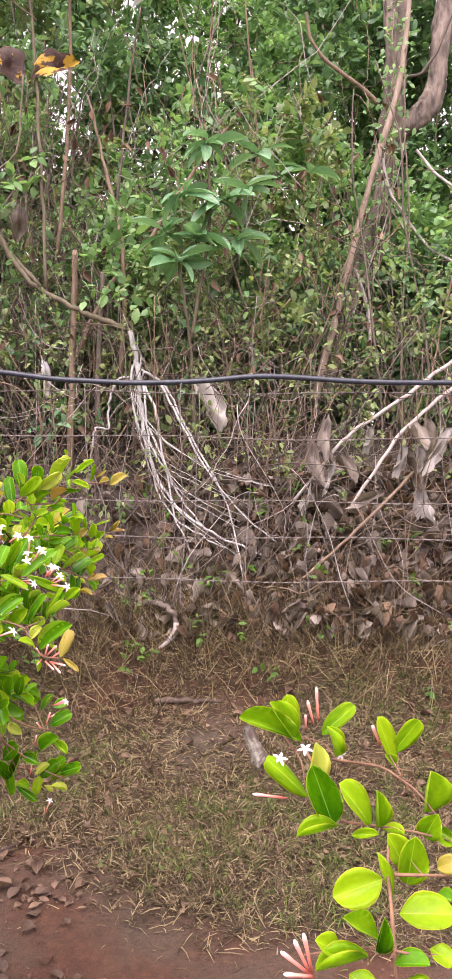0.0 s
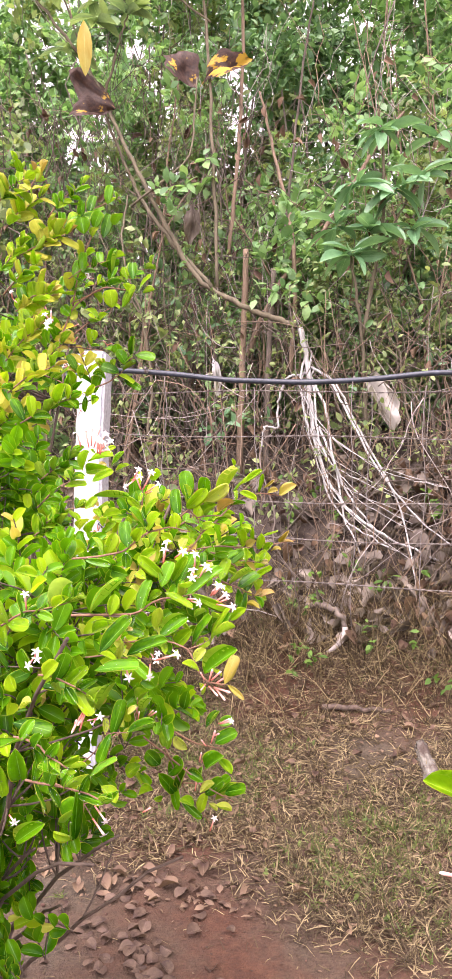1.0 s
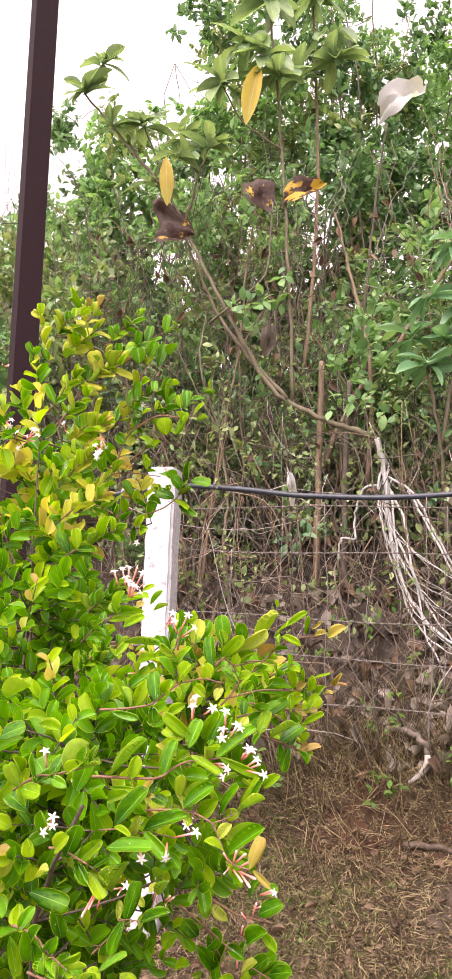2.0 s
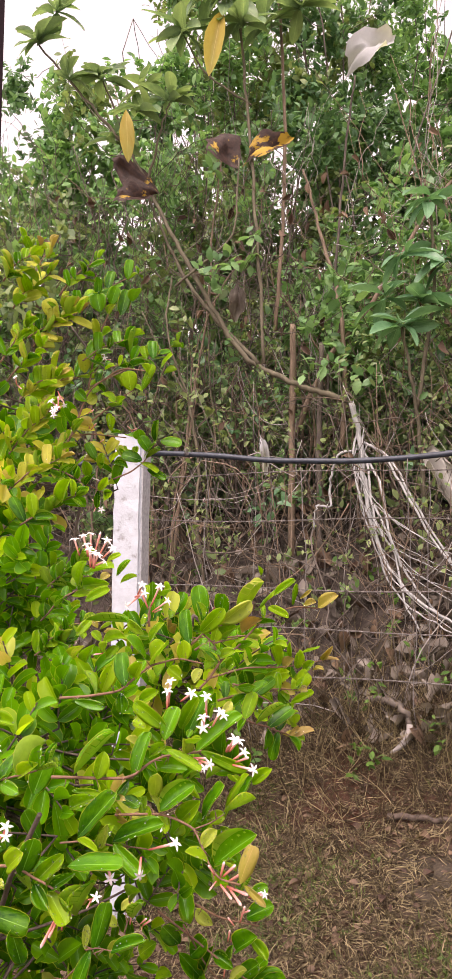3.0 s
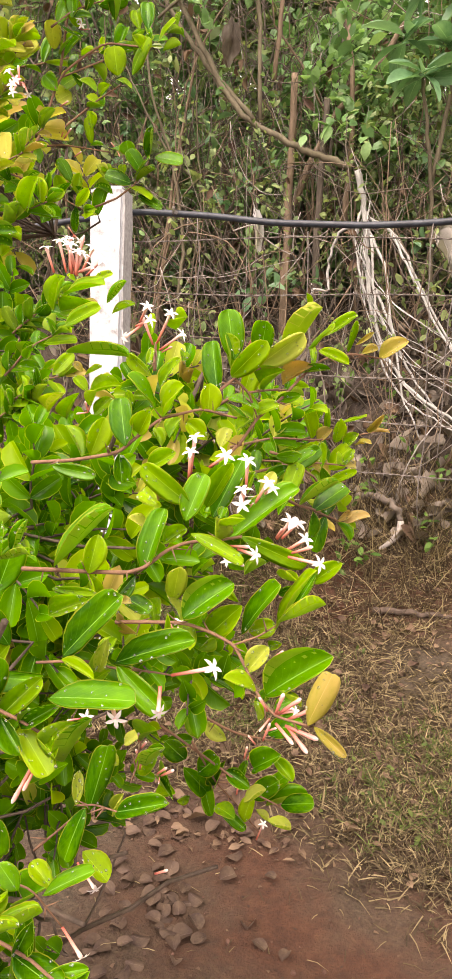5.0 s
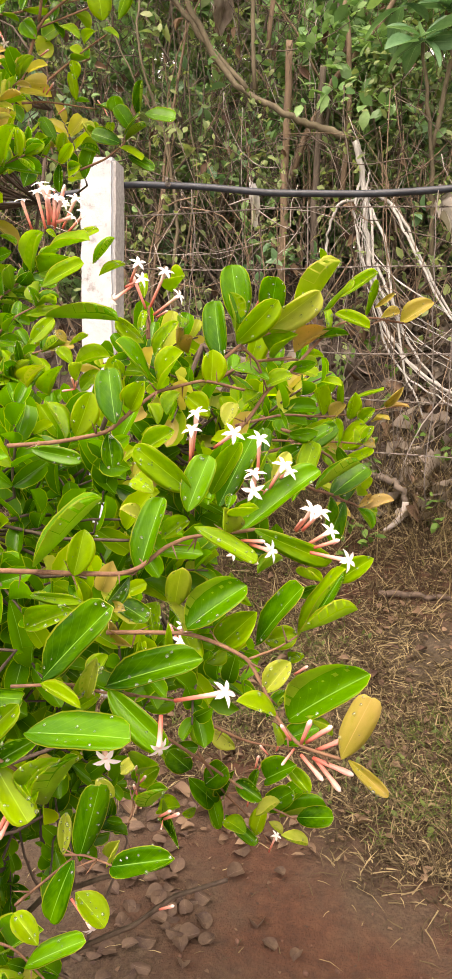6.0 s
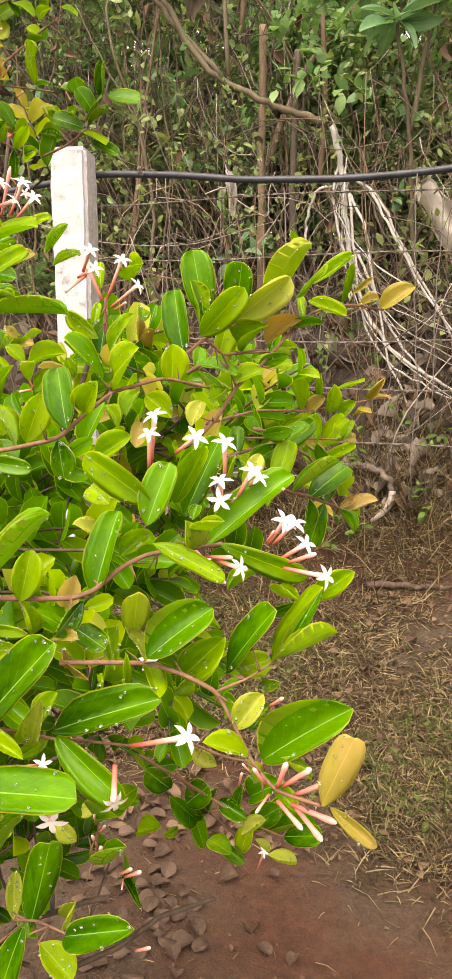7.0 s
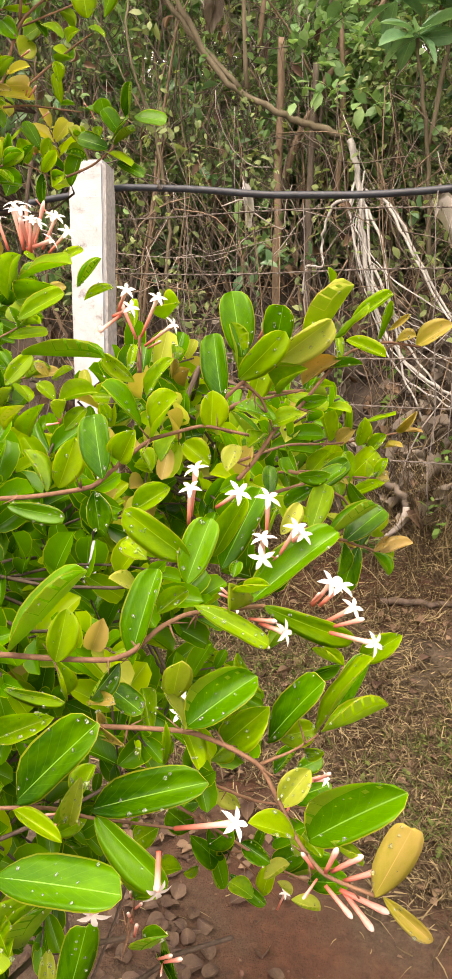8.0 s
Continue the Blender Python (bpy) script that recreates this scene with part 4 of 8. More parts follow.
def build_undergrowth():
    """Dry tangle at the foot of the thicket and over the bank."""
    for name, mat, n, r, label in (("dry_tangle", WOOD_TAN, 620, 0.0024, "tangle of thin dry tan stems and vines on the bank"), ("dry_tangle", WOOD_GREY, 620, 0.0026, "tangle of thin grey-brown dead stems on the bank"),
                                   ("dry_tangle", WOOD_PALE, 150, 0.0021, "scatter of thin bleached twigs on the bank")):
        pile = Pile()
        for _ in range(n):
            x = rng.uniform(-4.2, 2.6)
            y = rng.uniform(4.55, 6.3)
            z = float(ground_height(x, y))
            kind = rng.random()
            a = np.array((x, y, z - 0.02))
            if kind < 0.4:
                b = a + (rng.normal(0, 0.45), rng.normal(-0.1, 0.2), rng.uniform(0.4, 1.5))
            elif kind < 0.66:
                b = a + (rng.normal(0, 0.7), rng.normal(-0.2, 0.25), rng.uniform(0.05, 0.5))
            else:
                a = a + (0, 0, rng.uniform(0.5, 1.5))
                b = a + (rng.normal(0, 0.55), rng.normal(-0.1, 0.25), rng.uniform(-0.9, 0.2))
            s = r * rng.uniform(0.5, 1.9)
            # a vine wanders from side to side, a stick does not
            q = bend(a, b, rng.normal(0.03, 0.16), 0.03, 12)
            sway = np.cumsum(rng.normal(0, 1, (12, 3)), 0)
            sway -= np.linspace(0, 1, 12)[:, None] * sway[-1]
            q = q + sway * rng.choice((0.012, 0.03, 0.055))
            for _ in range(2):
                q[1:-1] = (q[:-2] + 2 * q[1:-1] + q[2:]) / 4
            pile.stem(q, np.linspace(s, 0.5 * s, 12), 4)
        tagged(pile.link(name, mat), label, "dry stems", kind="stuff")
    # leafy vines in front of the dry stems
    for mat, n, lo, hi, size in ((THICKET[1], 120, 0.9, 2.0, 0.055), (THICKET[2], 200, 0.3, 1.5, 0.045), (BROAD_GREEN, 26, 0.3, 1.6, 0.08)):
        c = np.stack([rng.uniform(-3.6, 2.4, n), rng.uniform(5.2, 5.9, n), rng.uniform(lo, hi, n)], 1)
        c[:, 2] += ground_height(c[:, 0], c[:, 1])
        c = c[off_trunk(c)]
        b, d, u, l = sprays(c, unit(rng.normal(0, 1, c.shape) + (0, 0, 0.8)), 6, 0.3, size, 0.3)
        tagged(leaf_cloud("vines", b, d, u, l, l * 0.6, mat, None, "", leaf_template(5, 2, 0.4, 0.4, 0.2)), "green leafy vines climbing through dry stems", "vines", kind="stuff")
    for mat, n, x0, x1, label in ((WOOD_GREY, 760, -3.9, -1.0, "dense mesh of fine dry grey twigs in the thicket"), (WOOD_TAN, 340, -3.9, 1.2, "loose mesh of fine dry tan twigs in the thicket"),
                                  (WOOD_PALE, 110, -2.2, 0.6, "few fine bleached twigs in the thicket")):
        pile = Pile()
        for _ in range(n):
            a = np.array((rng.uniform(x0, x1), rng.uniform(5.35, 5.95), rng.uniform(1.9, 4.3)))
            b = a + (rng.normal(0, 0.35), rng.normal(0, 0.15), rng.normal(0.35, 0.4))
            r = rng.uniform(0.0015, 0.0038)
            pile.stem(bend(a, b, rng.normal(0.02, 0.1), 0.035, 8), np.linspace(r, 0.5 * r, 8), 4)
        tagged(pile.link("twig_mesh", mat), label, "dry twigs", kind="stuff")
    # sparse small leaves among the dry stems
    n = 750
    c = np.stack([rng.uniform(-4.2, 2.6, n), rng.uniform(4.9, 6.2, n), rng.uniform(0.15, 1.7, n)], 1)
    c[:, 2] += ground_height(c[:, 0], c[:, 1])
    b, d, u, l = sprays(c, unit(rng.normal(0, 1, (n, 3))), 7, 0.22, 0.05)
    tagged(leaf_cloud("undergrowth", b, d, u, l, l * 0.6, THICKET[2]), "sparse olive green leaves among dry stems", "undergrowth", kind="stuff")
    n = 130
    c = np.stack([rng.uniform(-2.0, 2.0, n), rng.uniform(4.2, 5.4, n), rng.uniform(0.03, 0.3, n)], 1)
    c[:, 2] += ground_height(c[:, 0], c[:, 1])
    b, d, u, l = sprays(c, unit(rng.normal(0, 1, (n, 3))), 6, 0.1, 0.05, 1.0)
    tagged(leaf_cloud("weeds", b, d, u, l, l * 0.62, WEED), "small bright green weeds on the bank", "weeds", kind="stuff")
    # dead leaves in drifts on the bank
    for mat, n, lo, hi, label in ((DRY_LEAF, 2300, 0.045, 0.11, "drift of curled grey-brown dead leaves"), (LITTER_LEAF, 1500, 0.045, 0.10, "drift of curled brown dead leaves")):
        x = np.r_[rng.normal(0.95, 0.6, n * 3 // 5), rng.uniform(-3.5, 2.5, n - n * 3 // 5)]
        y = rng.uniform(4.5, 5.55, n)
        b = np.stack([x, y, ground_height(x, y) + rng.uniform(0.0, 0.12, n)], 1)
        d = unit(rng.normal(0, 0.8, (n, 3)) + (0, -0.4, -0.7))
        u = unit(rng.normal(0, 0.8, (n, 3)) + (0, -0.6, 0.5))
        l = rng.uniform(lo, hi, n)
        for k, shape in enumerate(((6, 4, 0.4, 2.2, 0.5, 0.07), (6, 4, 0.35, 1.5, -0.6, 0.09))):
            q = slice(k, None, 2)
            tagged(leaf_cloud("leaf_drift", b[q], d[q], u[q], l[q], (l * rng.uniform(0.3, 0.5, n))[q], mat, None, "", leaf_template(*shape)), label, "dead leaves", kind="stuff")


build_undergrowth()


def scatter(n, low=2.5, high=4.7):
    """Points on the ground of the clearing, in patches."""
    y = rng.uniform(low, high, n)
    x = rng.normal(-0.2, 1.9, n)
    patch = np.sin(3.1 * x + 1.3 * np.sin(2.7 * y)) + np.sin(4.3 * y + 2 * x) + 0.8 * np.sin(7.7 * x - 5.1 * y)
    return x, y, patch


def build_grass():
    blade = (np.array([(-0.5, 0, 0), (0.5, 0, 0), (-0.4, 0.5, 0.08), (0.4, 0.5, 0.08), (0, 1, -0.06)], float), [(0, 1, 3, 2), (2, 3, 4)], np.zeros((5, 2)))
    for name, mat, n, per, label, lo, hi, flat, bar, thick in (
            ("dry_grass", GRASS_DRY, 11000, 9, "trampled dry straw-coloured grass", 0.025, 0.085, 0.55, -1.7, 0.0042), ("green_grass", GRASS_GREEN, 7000, 9, "short sparse green grass tufts", 0.02, 0.07, 0.8, 0.35, 0.0042),
            ("loose_straw", GRASS_DRY, 52000, 1, "loose straw lying on the soil", 0.03, 0.12, 0.06, -2.2, 0.004)):
        x, y, patch = scatter(n)
        keep = (patch + rng.normal(0, 0.7, n) > bar) & (y > 2.6 + 0.45 / (1 + np.exp((x + 0.25) / 0.15)) + 0.06 * np.sin(7 * x) + rng.normal(0, 0.1, n))
        x, y = np.repeat(x[keep], per), np.repeat(y[keep], per)
        n = len(x)
        x, y = x + rng.normal(0, 0.012, n), y + rng.normal(0, 0.012, n)
        b = np.stack([x, y, ground_height(x, y) + 0.004], 1)
        d = unit(np.c_[rng.normal(0, 1, n), rng.normal(0, 1, n), np.abs(rng.normal(flat, 0.5 * flat, n))])
        l = rng.uniform(lo, hi, n)
        tagged(leaf_cloud(name, b, d, unit(rng.normal(0, 0.6, (n, 3)) + (0, 0, 1)), l, np.full(n, thick), mat, None, "", blade), label, "grass", kind="stuff")
    # crumbled bits of leaf and low weeds between the grass
    x, y, patch = scatter(5000, 2.75, 4.8)
    n = len(x)
    b = np.stack([x, y, ground_height(x, y) + 0.008 + 0.01 * rng.random(n)], 1)
    d = unit(np.c_[rng.normal(0, 1, (n, 2)), rng.normal(0, 0.2, n)])
    l = rng.uniform(0.012, 0.045, n)
    tagged(leaf_cloud("leaf_crumbs", b, d, unit(rng.normal(0, 0.4, (n, 3)) + (0, 0, 1)), l, l * rng.uniform(0.4, 0.9, n), LITTER_LEAF), "crumbs of brown dead leaves on the soil", "dead leaves", kind="stuff")
    x, y, patch = scatter(900, 2.7, 4.7)
    keep = patch + rng.normal(0, 0.6, 900) > 0.3
    c = np.stack([x[keep], y[keep], ground_height(x[keep], y[keep]) + 0.012], 1)
    b, d, u, l = sprays(c, unit(rng.normal(0, 1, c.shape) * (1, 1, 0.2)), 7, 0.07, 0.022, 2.0)
    tagged(leaf_cloud("low_weeds", b, d, u, l, l * 0.7, GRASS_GREEN), "tiny creeping green weeds in the grass", "weeds", kind="stuff")
    # taller dry tufts along the foot of the bank
    n = 16000
    x, y = rng.uniform(-3, 2.6, n), rng.normal(4.6, 0.22, n)
    b = np.stack([x, y, ground_height(x, y)], 1)
    d = unit(np.c_[rng.normal(0, 0.6, n), rng.normal(-0.3, 0.5, n), np.abs(rng.normal(0.7, 0.4, n))])
    l = rng.uniform(0.08, 0.3, n)
    tagged(leaf_cloud("straw_tufts", b, d, unit(rng.normal(0, 1, (n, 3))), l, np.full(n, 0.0045), GRASS_DRY, None, "", blade), "tall dry reddish straw along the foot of the bank", "grass", kind="stuff")
    # a few straws and crumbs on the bare soil by the shrub
    for name, mat, n, thick, lo, hi, label in (("loose_straw", GRASS_DRY, 260, 0.0028, 0.02, 0.08, "few loose straws on bare red soil"), ("leaf_crumbs", LITTER_LEAF, 420, 0.009, 0.006, 0.016, "crumbs of bark and dead leaf on bare red soil")):
        x, y = rng.uniform(-1.4, 1.0, n), rng.uniform(2.0, 3.0, n)
        b = np.stack([x, y, ground_height(x, y) + 0.004], 1)
        d = unit(np.c_[rng.normal(0, 1, (n, 2)), rng.normal(0.02, 0.06, n)])
        tagged(leaf_cloud(name, b, d, unit(rng.normal(0, 0.3, (n, 3)) + (0, 0, 1)), rng.uniform(lo, hi, n), np.full(n, thick), mat, None, "", blade), label, "dead leaves" if name == "leaf_crumbs" else "grass", kind="stuff")
    # fallen leaves on the bare soil
    n = 260
    y = rng.uniform(2.8, 4.3, n)
    x = np.where(rng.random(n) < 0.35, rng.normal(-1.1, 0.3, n), rng.uniform(-2.2, 1.8, n))
    b = np.stack([x, y, ground_height(x, y) + 0.006 + 0.012 * rng.random(n)], 1)
    d = unit(np.c_[rng.normal(0, 1, (n, 2)), rng.normal(0, 0.12, n)])
    l = rng.uniform(0.035, 0.075, n)
    tagged(leaf_cloud("fallen_leaves", b, d, unit(rng.normal(0, 0.22, (n, 3)) + (0, 0, 1)), l, l * rng.uniform(0.55, 0.8, n), LITTER_LEAF, None, "", leaf_template(8, 4, 0.6, 0.6, 0.2, 0.05)), "scatter of dull brown fallen leaves on bare soil", "dead leaves", kind="stuff")


build_grass()


def build_litter():
    """A drift of round fallen leaves on the bare soil under the shrub."""
    ob = thing("leaf_litter", (-0.8, 2.6, float(ground_height(-0.8, 2.6))), "drift of round grey-brown fallen leaves on bare red soil", "dead leaves")
    o = np.array(ob.matrix_world.translation)
    for _ in range(80):
        x, y = rng.normal(-0.82, 0.13), rng.normal(2.56, 0.17)
        z = float(ground_height(x, y)) + rng.uniform(0.004, 0.018)
        a = rng.uniform(0, 6.28)
        big = rng.uniform(0.036, 0.056)
        put_leaf(ob, np.array((x, y, z)) - o, (math.cos(a), math.sin(a), rng.normal(0, 0.15)), unit(rng.normal(0, 0.16, 3) + (0, -0.08, 1)), big, big * rng.uniform(0.7, 0.92), BIG_LEAF["fallen"])


BIG_LEAF["fallen"] = leaf_meshes(foliage("fallen_leaf_taupe", [(0.0, (0.045, 0.026, 0.019)), (0.6, (0.08, 0.049, 0.036)), (1.0, (0.135, 0.09, 0.068))], 0.7, 0.1, 0.3), [(8, 6, 0.85, 0.35, 0.1, 0.02), (8, 6, 0.8, -0.4, -0.1, 0.03), (8, 6, 0.9, 0.6, 0.2, 0.03)], "leaf", 0.08)
build_litter()


def build_log():
    ob = stem_thing("broken_log", [([(-0.50, 4.68, 0.84), (-0.42, 4.60, 0.865), (-0.36, 4.55, 0.86), (-0.29, 4.5, 0.81), (-0.272, 4.478, 0.76)], 0.02, 0.013)], WOOD_GREY, "broken dark log with a pale curved splinter", "log")
    o = np.array(ob.matrix_world.translation)
    p = np.array([(-0.272, 4.478, 0.765), (-0.272, 4.47, 0.735), (-0.285, 4.462, 0.705), (-0.305, 4.455, 0.675), (-0.332, 4.45, 0.65), (-0.365, 4.445, 0.63)]) - o
    q = np.stack([np.interp(np.linspace(0, 5, 26), np.arange(6), p[:, k]) for k in range(3)], 1)
    for _ in range(3):
        q[1:-1] = (q[:-2] + 2 * q[1:-1] + q[2:]) / 4
    link_mesh("splinter", *sweep(q, np.r_[np.linspace(0.016, 0.018, 13), np.linspace(0.018, 0.007, 13)], 8), WOOD_PALE, ob, "bleached curved splinter")
    stem_thing("flat_stick", [([(-0.36, 4.2, 0.40), (-0.2, 4.19, 0.41), (-0.02, 4.2, 0.405)], 0.016, 0.011)], SHRUB_WOOD, "weathered grey stick lying on the grass", "stick")
    m = Nodes("weathered_wood", 0.9)
    c = m.n.new("ShaderNodeTexCoord").outputs["Object"]
    mp = m.add("ShaderNodeMapping", Scale=(1.0, 0.12, 1.0))
    m.link(c, mp.inputs[0])
    grain = m.noise(90.0, 5.0, 0.6, mp.outputs[0])
    m.colour(m.mix(m.ramp(m.noise(14.0, 3.0), [(0.45, (0, 0, 0)), (0.6, (1, 1, 1))]), m.ramp(grain, [(0.3, (0.10, 0.095, 0.08)), (0.7, (0.23, 0.22, 0.185))]), (0.06, 0.042, 0.033)))
    m.bump(grain, 0.5, 0.006)
    # a split length of wood: a rounded bleached back and a broken dark side
    bm = bmesh.new()
    bmesh.ops.create_cube(bm, size=1.0)
    bmesh.ops.subdivide_edges(bm, edges=bm.edges[:], cuts=7, use_grid_fill=True)
    for v in bm.verts:
        u = v.co.y + 0.5
        w = 0.075 * (0.55 + 0.6 * (1 - u))
        arch = 0.5 + 0.5 * math.cos(math.pi * max(-1, min(1, 2 * v.co.x)))
        v.co = Vector((v.co.x * w + 0.03 * (1 - u) ** 2, v.co.y * 0.27, v.co.z * 0.035 + 0.022 * arch)) + 0.012 * noise.noise_vector(v.co * 5) + 0.005 * noise.noise_vector(v.co * 17)
    me = bpy.data.meshes.new("wood_block")
    bm.to_mesh(me)
    bm.free()
    for p in me.polygons:
        p.use_smooth = True
    me.materials.append(m.mat)
    block = new("wood_block", me)
    block.matrix_world = pose(0.14, 3.78, float(ground_height(0.14, 3.78)) + 0.02, 20, 8, 14)
    tagged(block, "split weathered grey wood block lying in grass", "wood")


build_log()


def build_clods():
    """Crumbs of red soil on the bare ground by the shrub."""
    m = Nodes("soil_clod", 0.95)
    m.colour(m.ramp(m.noise(60.0, 4.0), [(0.3, (0.06, 0.03, 0.022)), (0.7, (0.15, 0.08, 0.058))]))
    bm = bmesh.new()
    bmesh.ops.create_icosphere(bm, subdivisions=1, radius=1.0)
    tv = np.array([v.co * (1 + 0.35 * noise.noise(v.co * 1.9)) for v in bm.verts])
    tf = [tuple(v.index for v in f.verts) for f in bm.faces]
    bm.free()
    pile = Pile()
    for _ in range(500):
        x, y = rng.uniform(-1.8, 1.4), rng.uniform(1.3, 3.4)
        r = 0.003 + 0.007 * rng.random() ** 3
        turn = np.array(Euler(rng.uniform(0, 6.28, 3)).to_matrix())
        pile.add((tv * (1, 1, 0.7)) @ turn * r + (x, y, float(ground_height(x, y)) + 0.3 * r), tf)
    tagged(pile.link("soil_crumbs", m.mat), "small crumbs of red soil on bare ground", "soil", kind="stuff")


build_clods()


# ---- flowering shrub ----
SHAPES = [(10, 6, 0.86, 0.14, 0.08, 0.014), (10, 6, 0.82, 0.2, 0.05, 0.016), (10, 6, 0.8, 0.1, 0.18, 0.02), (10, 6, 0.85, 0.16, -0.12, 0.018), (10, 6, 0.82, 0.3, 0.1, 0.02), (10, 6, 0.84, -0.14, 0.16, 0.022),
          (10, 6, 0.84, 0.2, 0.06, 0.008, 1.35), (10, 6, 0.82, 0.25, 0.1, 0.008, -1.35), (10, 6, 0.84, 0.8, 0.12, 0.014), (10, 6, 0.82, 0.3, 0.0, 0.014, 1.25)]
POINTED = [(10, 6, 0.5, 0.5, 0.1, 0.02), (10, 6, 0.45, 0.8, 0.0, 0.02), (10, 6, 0.6, 0.3, 0.2, 0.03), (10, 6, 0.5, 0.3, -0.1, 0.02, 1.6), (10, 6, 0.55, 0.6, 0.15, 0.02, -1.4)]
SMALL = {
    LEAF_GREEN: solid_leaf_meshes(LEAF_GREEN, LEAF_UNDER, LEAF_RIM, SHAPES), LEAF_LIME: solid_leaf_meshes(LEAF_LIME, LEAF_UNDER, LEAF_RIM, SHAPES),
    LEAF_PALE: solid_leaf_meshes(LEAF_PALE, LEAF_UNDER, LEAF_RIM, SHAPES),
    LEAF_YOUNG: solid_leaf_meshes(LEAF_YOUNG, LEAF_UNDER, LEAF_RIM, SHAPES),
    LEAF_BRONZE: solid_leaf_meshes(LEAF_BRONZE, LEAF_BRONZE, LEAF_RIM, SHAPES),
}
FINE = {m: solid_leaf_meshes(m, LEAF_UNDER if m is not LEAF_BRONZE else m, LEAF_RIM, POINTED) for m in SMALL}
FACE = Vector((0.25, -0.72, 0.65)).normalized()
SHRUB = thing("flowering_shrub", (-0.8, 1.75, 0.0), "glossy thorny shrub with lime young leaves and white star flowers", "shrub")
LOW_SHRUB = thing("flowering_shrub", (0.3, 0.75, 0.0), "sprig of a glossy thorny shrub with lime leaves and pink buds", "shrub")


def leaf(plant, base, tip, width, material, roll=0, shape=None):
    b, t = Vector(base), Vector(tip)
    way = (t - b).normalized()
    up = Matrix.Rotation(radians(roll + rng.normal(0, 19)), 3, way) @ FACE
    small = (t - b).length < 0.04
    if (small or plant is LOW_SHRUB) and material is LEAF_GREEN:
        material = (LEAF_GREEN, LEAF_LIME, LEAF_LIME, LEAF_PALE if plant is SHRUB else LEAF_LIME)[rng.integers(4)]
    ob = put_leaf(plant, b - plant.matrix_world.translation, way, up, (t - b).length, width * (0.88 if small else 1.0), FINE[material] if small else SMALL[material] if shape is None else SMALL[material][shape:shape + 1])
    if plant is SHRUB:
        WET.append(ob)


WET = []


def twig(plant, points, radius):
    p = np.array(points, float) - np.array(plant.matrix_world.translation)
    s = np.linspace(0, len(p) - 1, 4 * len(p))
    q = np.stack([np.interp(s, np.arange(len(p)), p[:, k]) for k in range(3)], 1)
    q[1:-1] = (q[:-2] + 2 * q[1:-1] + q[2:]) / 4
    pile = Pile()
    pile.stem(q, np.linspace(0.85 * radius, 0.5 * radius, len(q)), 8)
    # paired thorns
    for k in range(3, len(q) - 2, 5):
        for _ in range(2):
            d = unit(rng.normal(0, 1, 3)) * 0.013
            pile.stem([q[k], q[k] + d * 0.5, q[k] + d], [0.0009, 0.0006, 0.0001], 4)
    pile.link("stem", TWIG_RED, plant)


def flower_parts():
    m = Nodes("petal_white", 0.55)
    m.colour(m.mix(m.noise(400.0), (0.74, 0.72, 0.70), (0.80, 0.77, 0.76)))
    white = m.mat
    m = Nodes("corolla_pink", 0.5)
    z = m.n.new("ShaderNodeSeparateXYZ")
    m.link(m.n.new("ShaderNodeTexCoord").outputs["Object"], z.inputs[0])
    m.colour(m.ramp(z.outputs[2], [(0.0, (0.50, 0.09, 0.06)), (0.45, (0.70, 0.26, 0.20)), (0.9, (0.80, 0.55, 0.50))]))
    pink = m.mat
    m = Nodes("bud_pink", 0.5)
    z = m.n.new("ShaderNodeSeparateXYZ")
    m.link(m.n.new("ShaderNodeTexCoord").outputs["Object"], z.inputs[0])
    m.colour(m.ramp(z.outputs[2], [(0.0, (0.48, 0.10, 0.07)), (0.5, (0.72, 0.27, 0.22)), (0.84, (0.76, 0.36, 0.32)), (1.0, (0.82, 0.70, 0.68))]))
    budm = m.mat
    # five pointed petals, 1 across from the mouth of the tube
    v, f = [], []
    for k in range(5):
        a = 2 * math.pi * k / 5
        ca, sa = math.cos(a), math.sin(a)
        n0 = len(v)
        for s, w, h in ((0.03, 0.08, 0.0), (0.25, 0.16, 0.09), (0.5, 0.19, 0.11), (0.75, 0.13, 0.06), (1.0, 0.012, -0.06)):
            for c in (-1, 0, 1):
                x, y = s, w * c
                v.append((x * ca - y * sa, x * sa + y * ca, h + 0.03 * abs(c)))
        for i in range(4):
            for j in range(2):
                q = n0 + 3 * i + j
                f.append((q, q + 1, q + 4, q + 3))
    petals = link_mesh("flower", v, f, white)
    tube = link_mesh("corolla_tube", *sweep([(0, 0, 0), (0, 0, 0.3), (0, 0, 0.75), (0, 0, 0.92), (0, 0, 1.0)], [0.06, 0.065, 0.075, 0.10, 0.085], 10), pink)
    bud = link_mesh("bud", *sweep([(0, 0, 0), (0, 0, 0.25), (0, 0, 0.6), (0, 0, 0.78), (0, 0, 0.9), (0, 0, 0.98), (0, 0, 1.0)], [0.05, 0.058, 0.064, 0.08, 0.076, 0.04, 0.01], 10), budm)
    out = petals.data, tube.data, bud.data
    for o in (petals, tube, bud):
        bpy.data.objects.remove(o)
    return out


PETALS, TUBE, BUD = flower_parts()


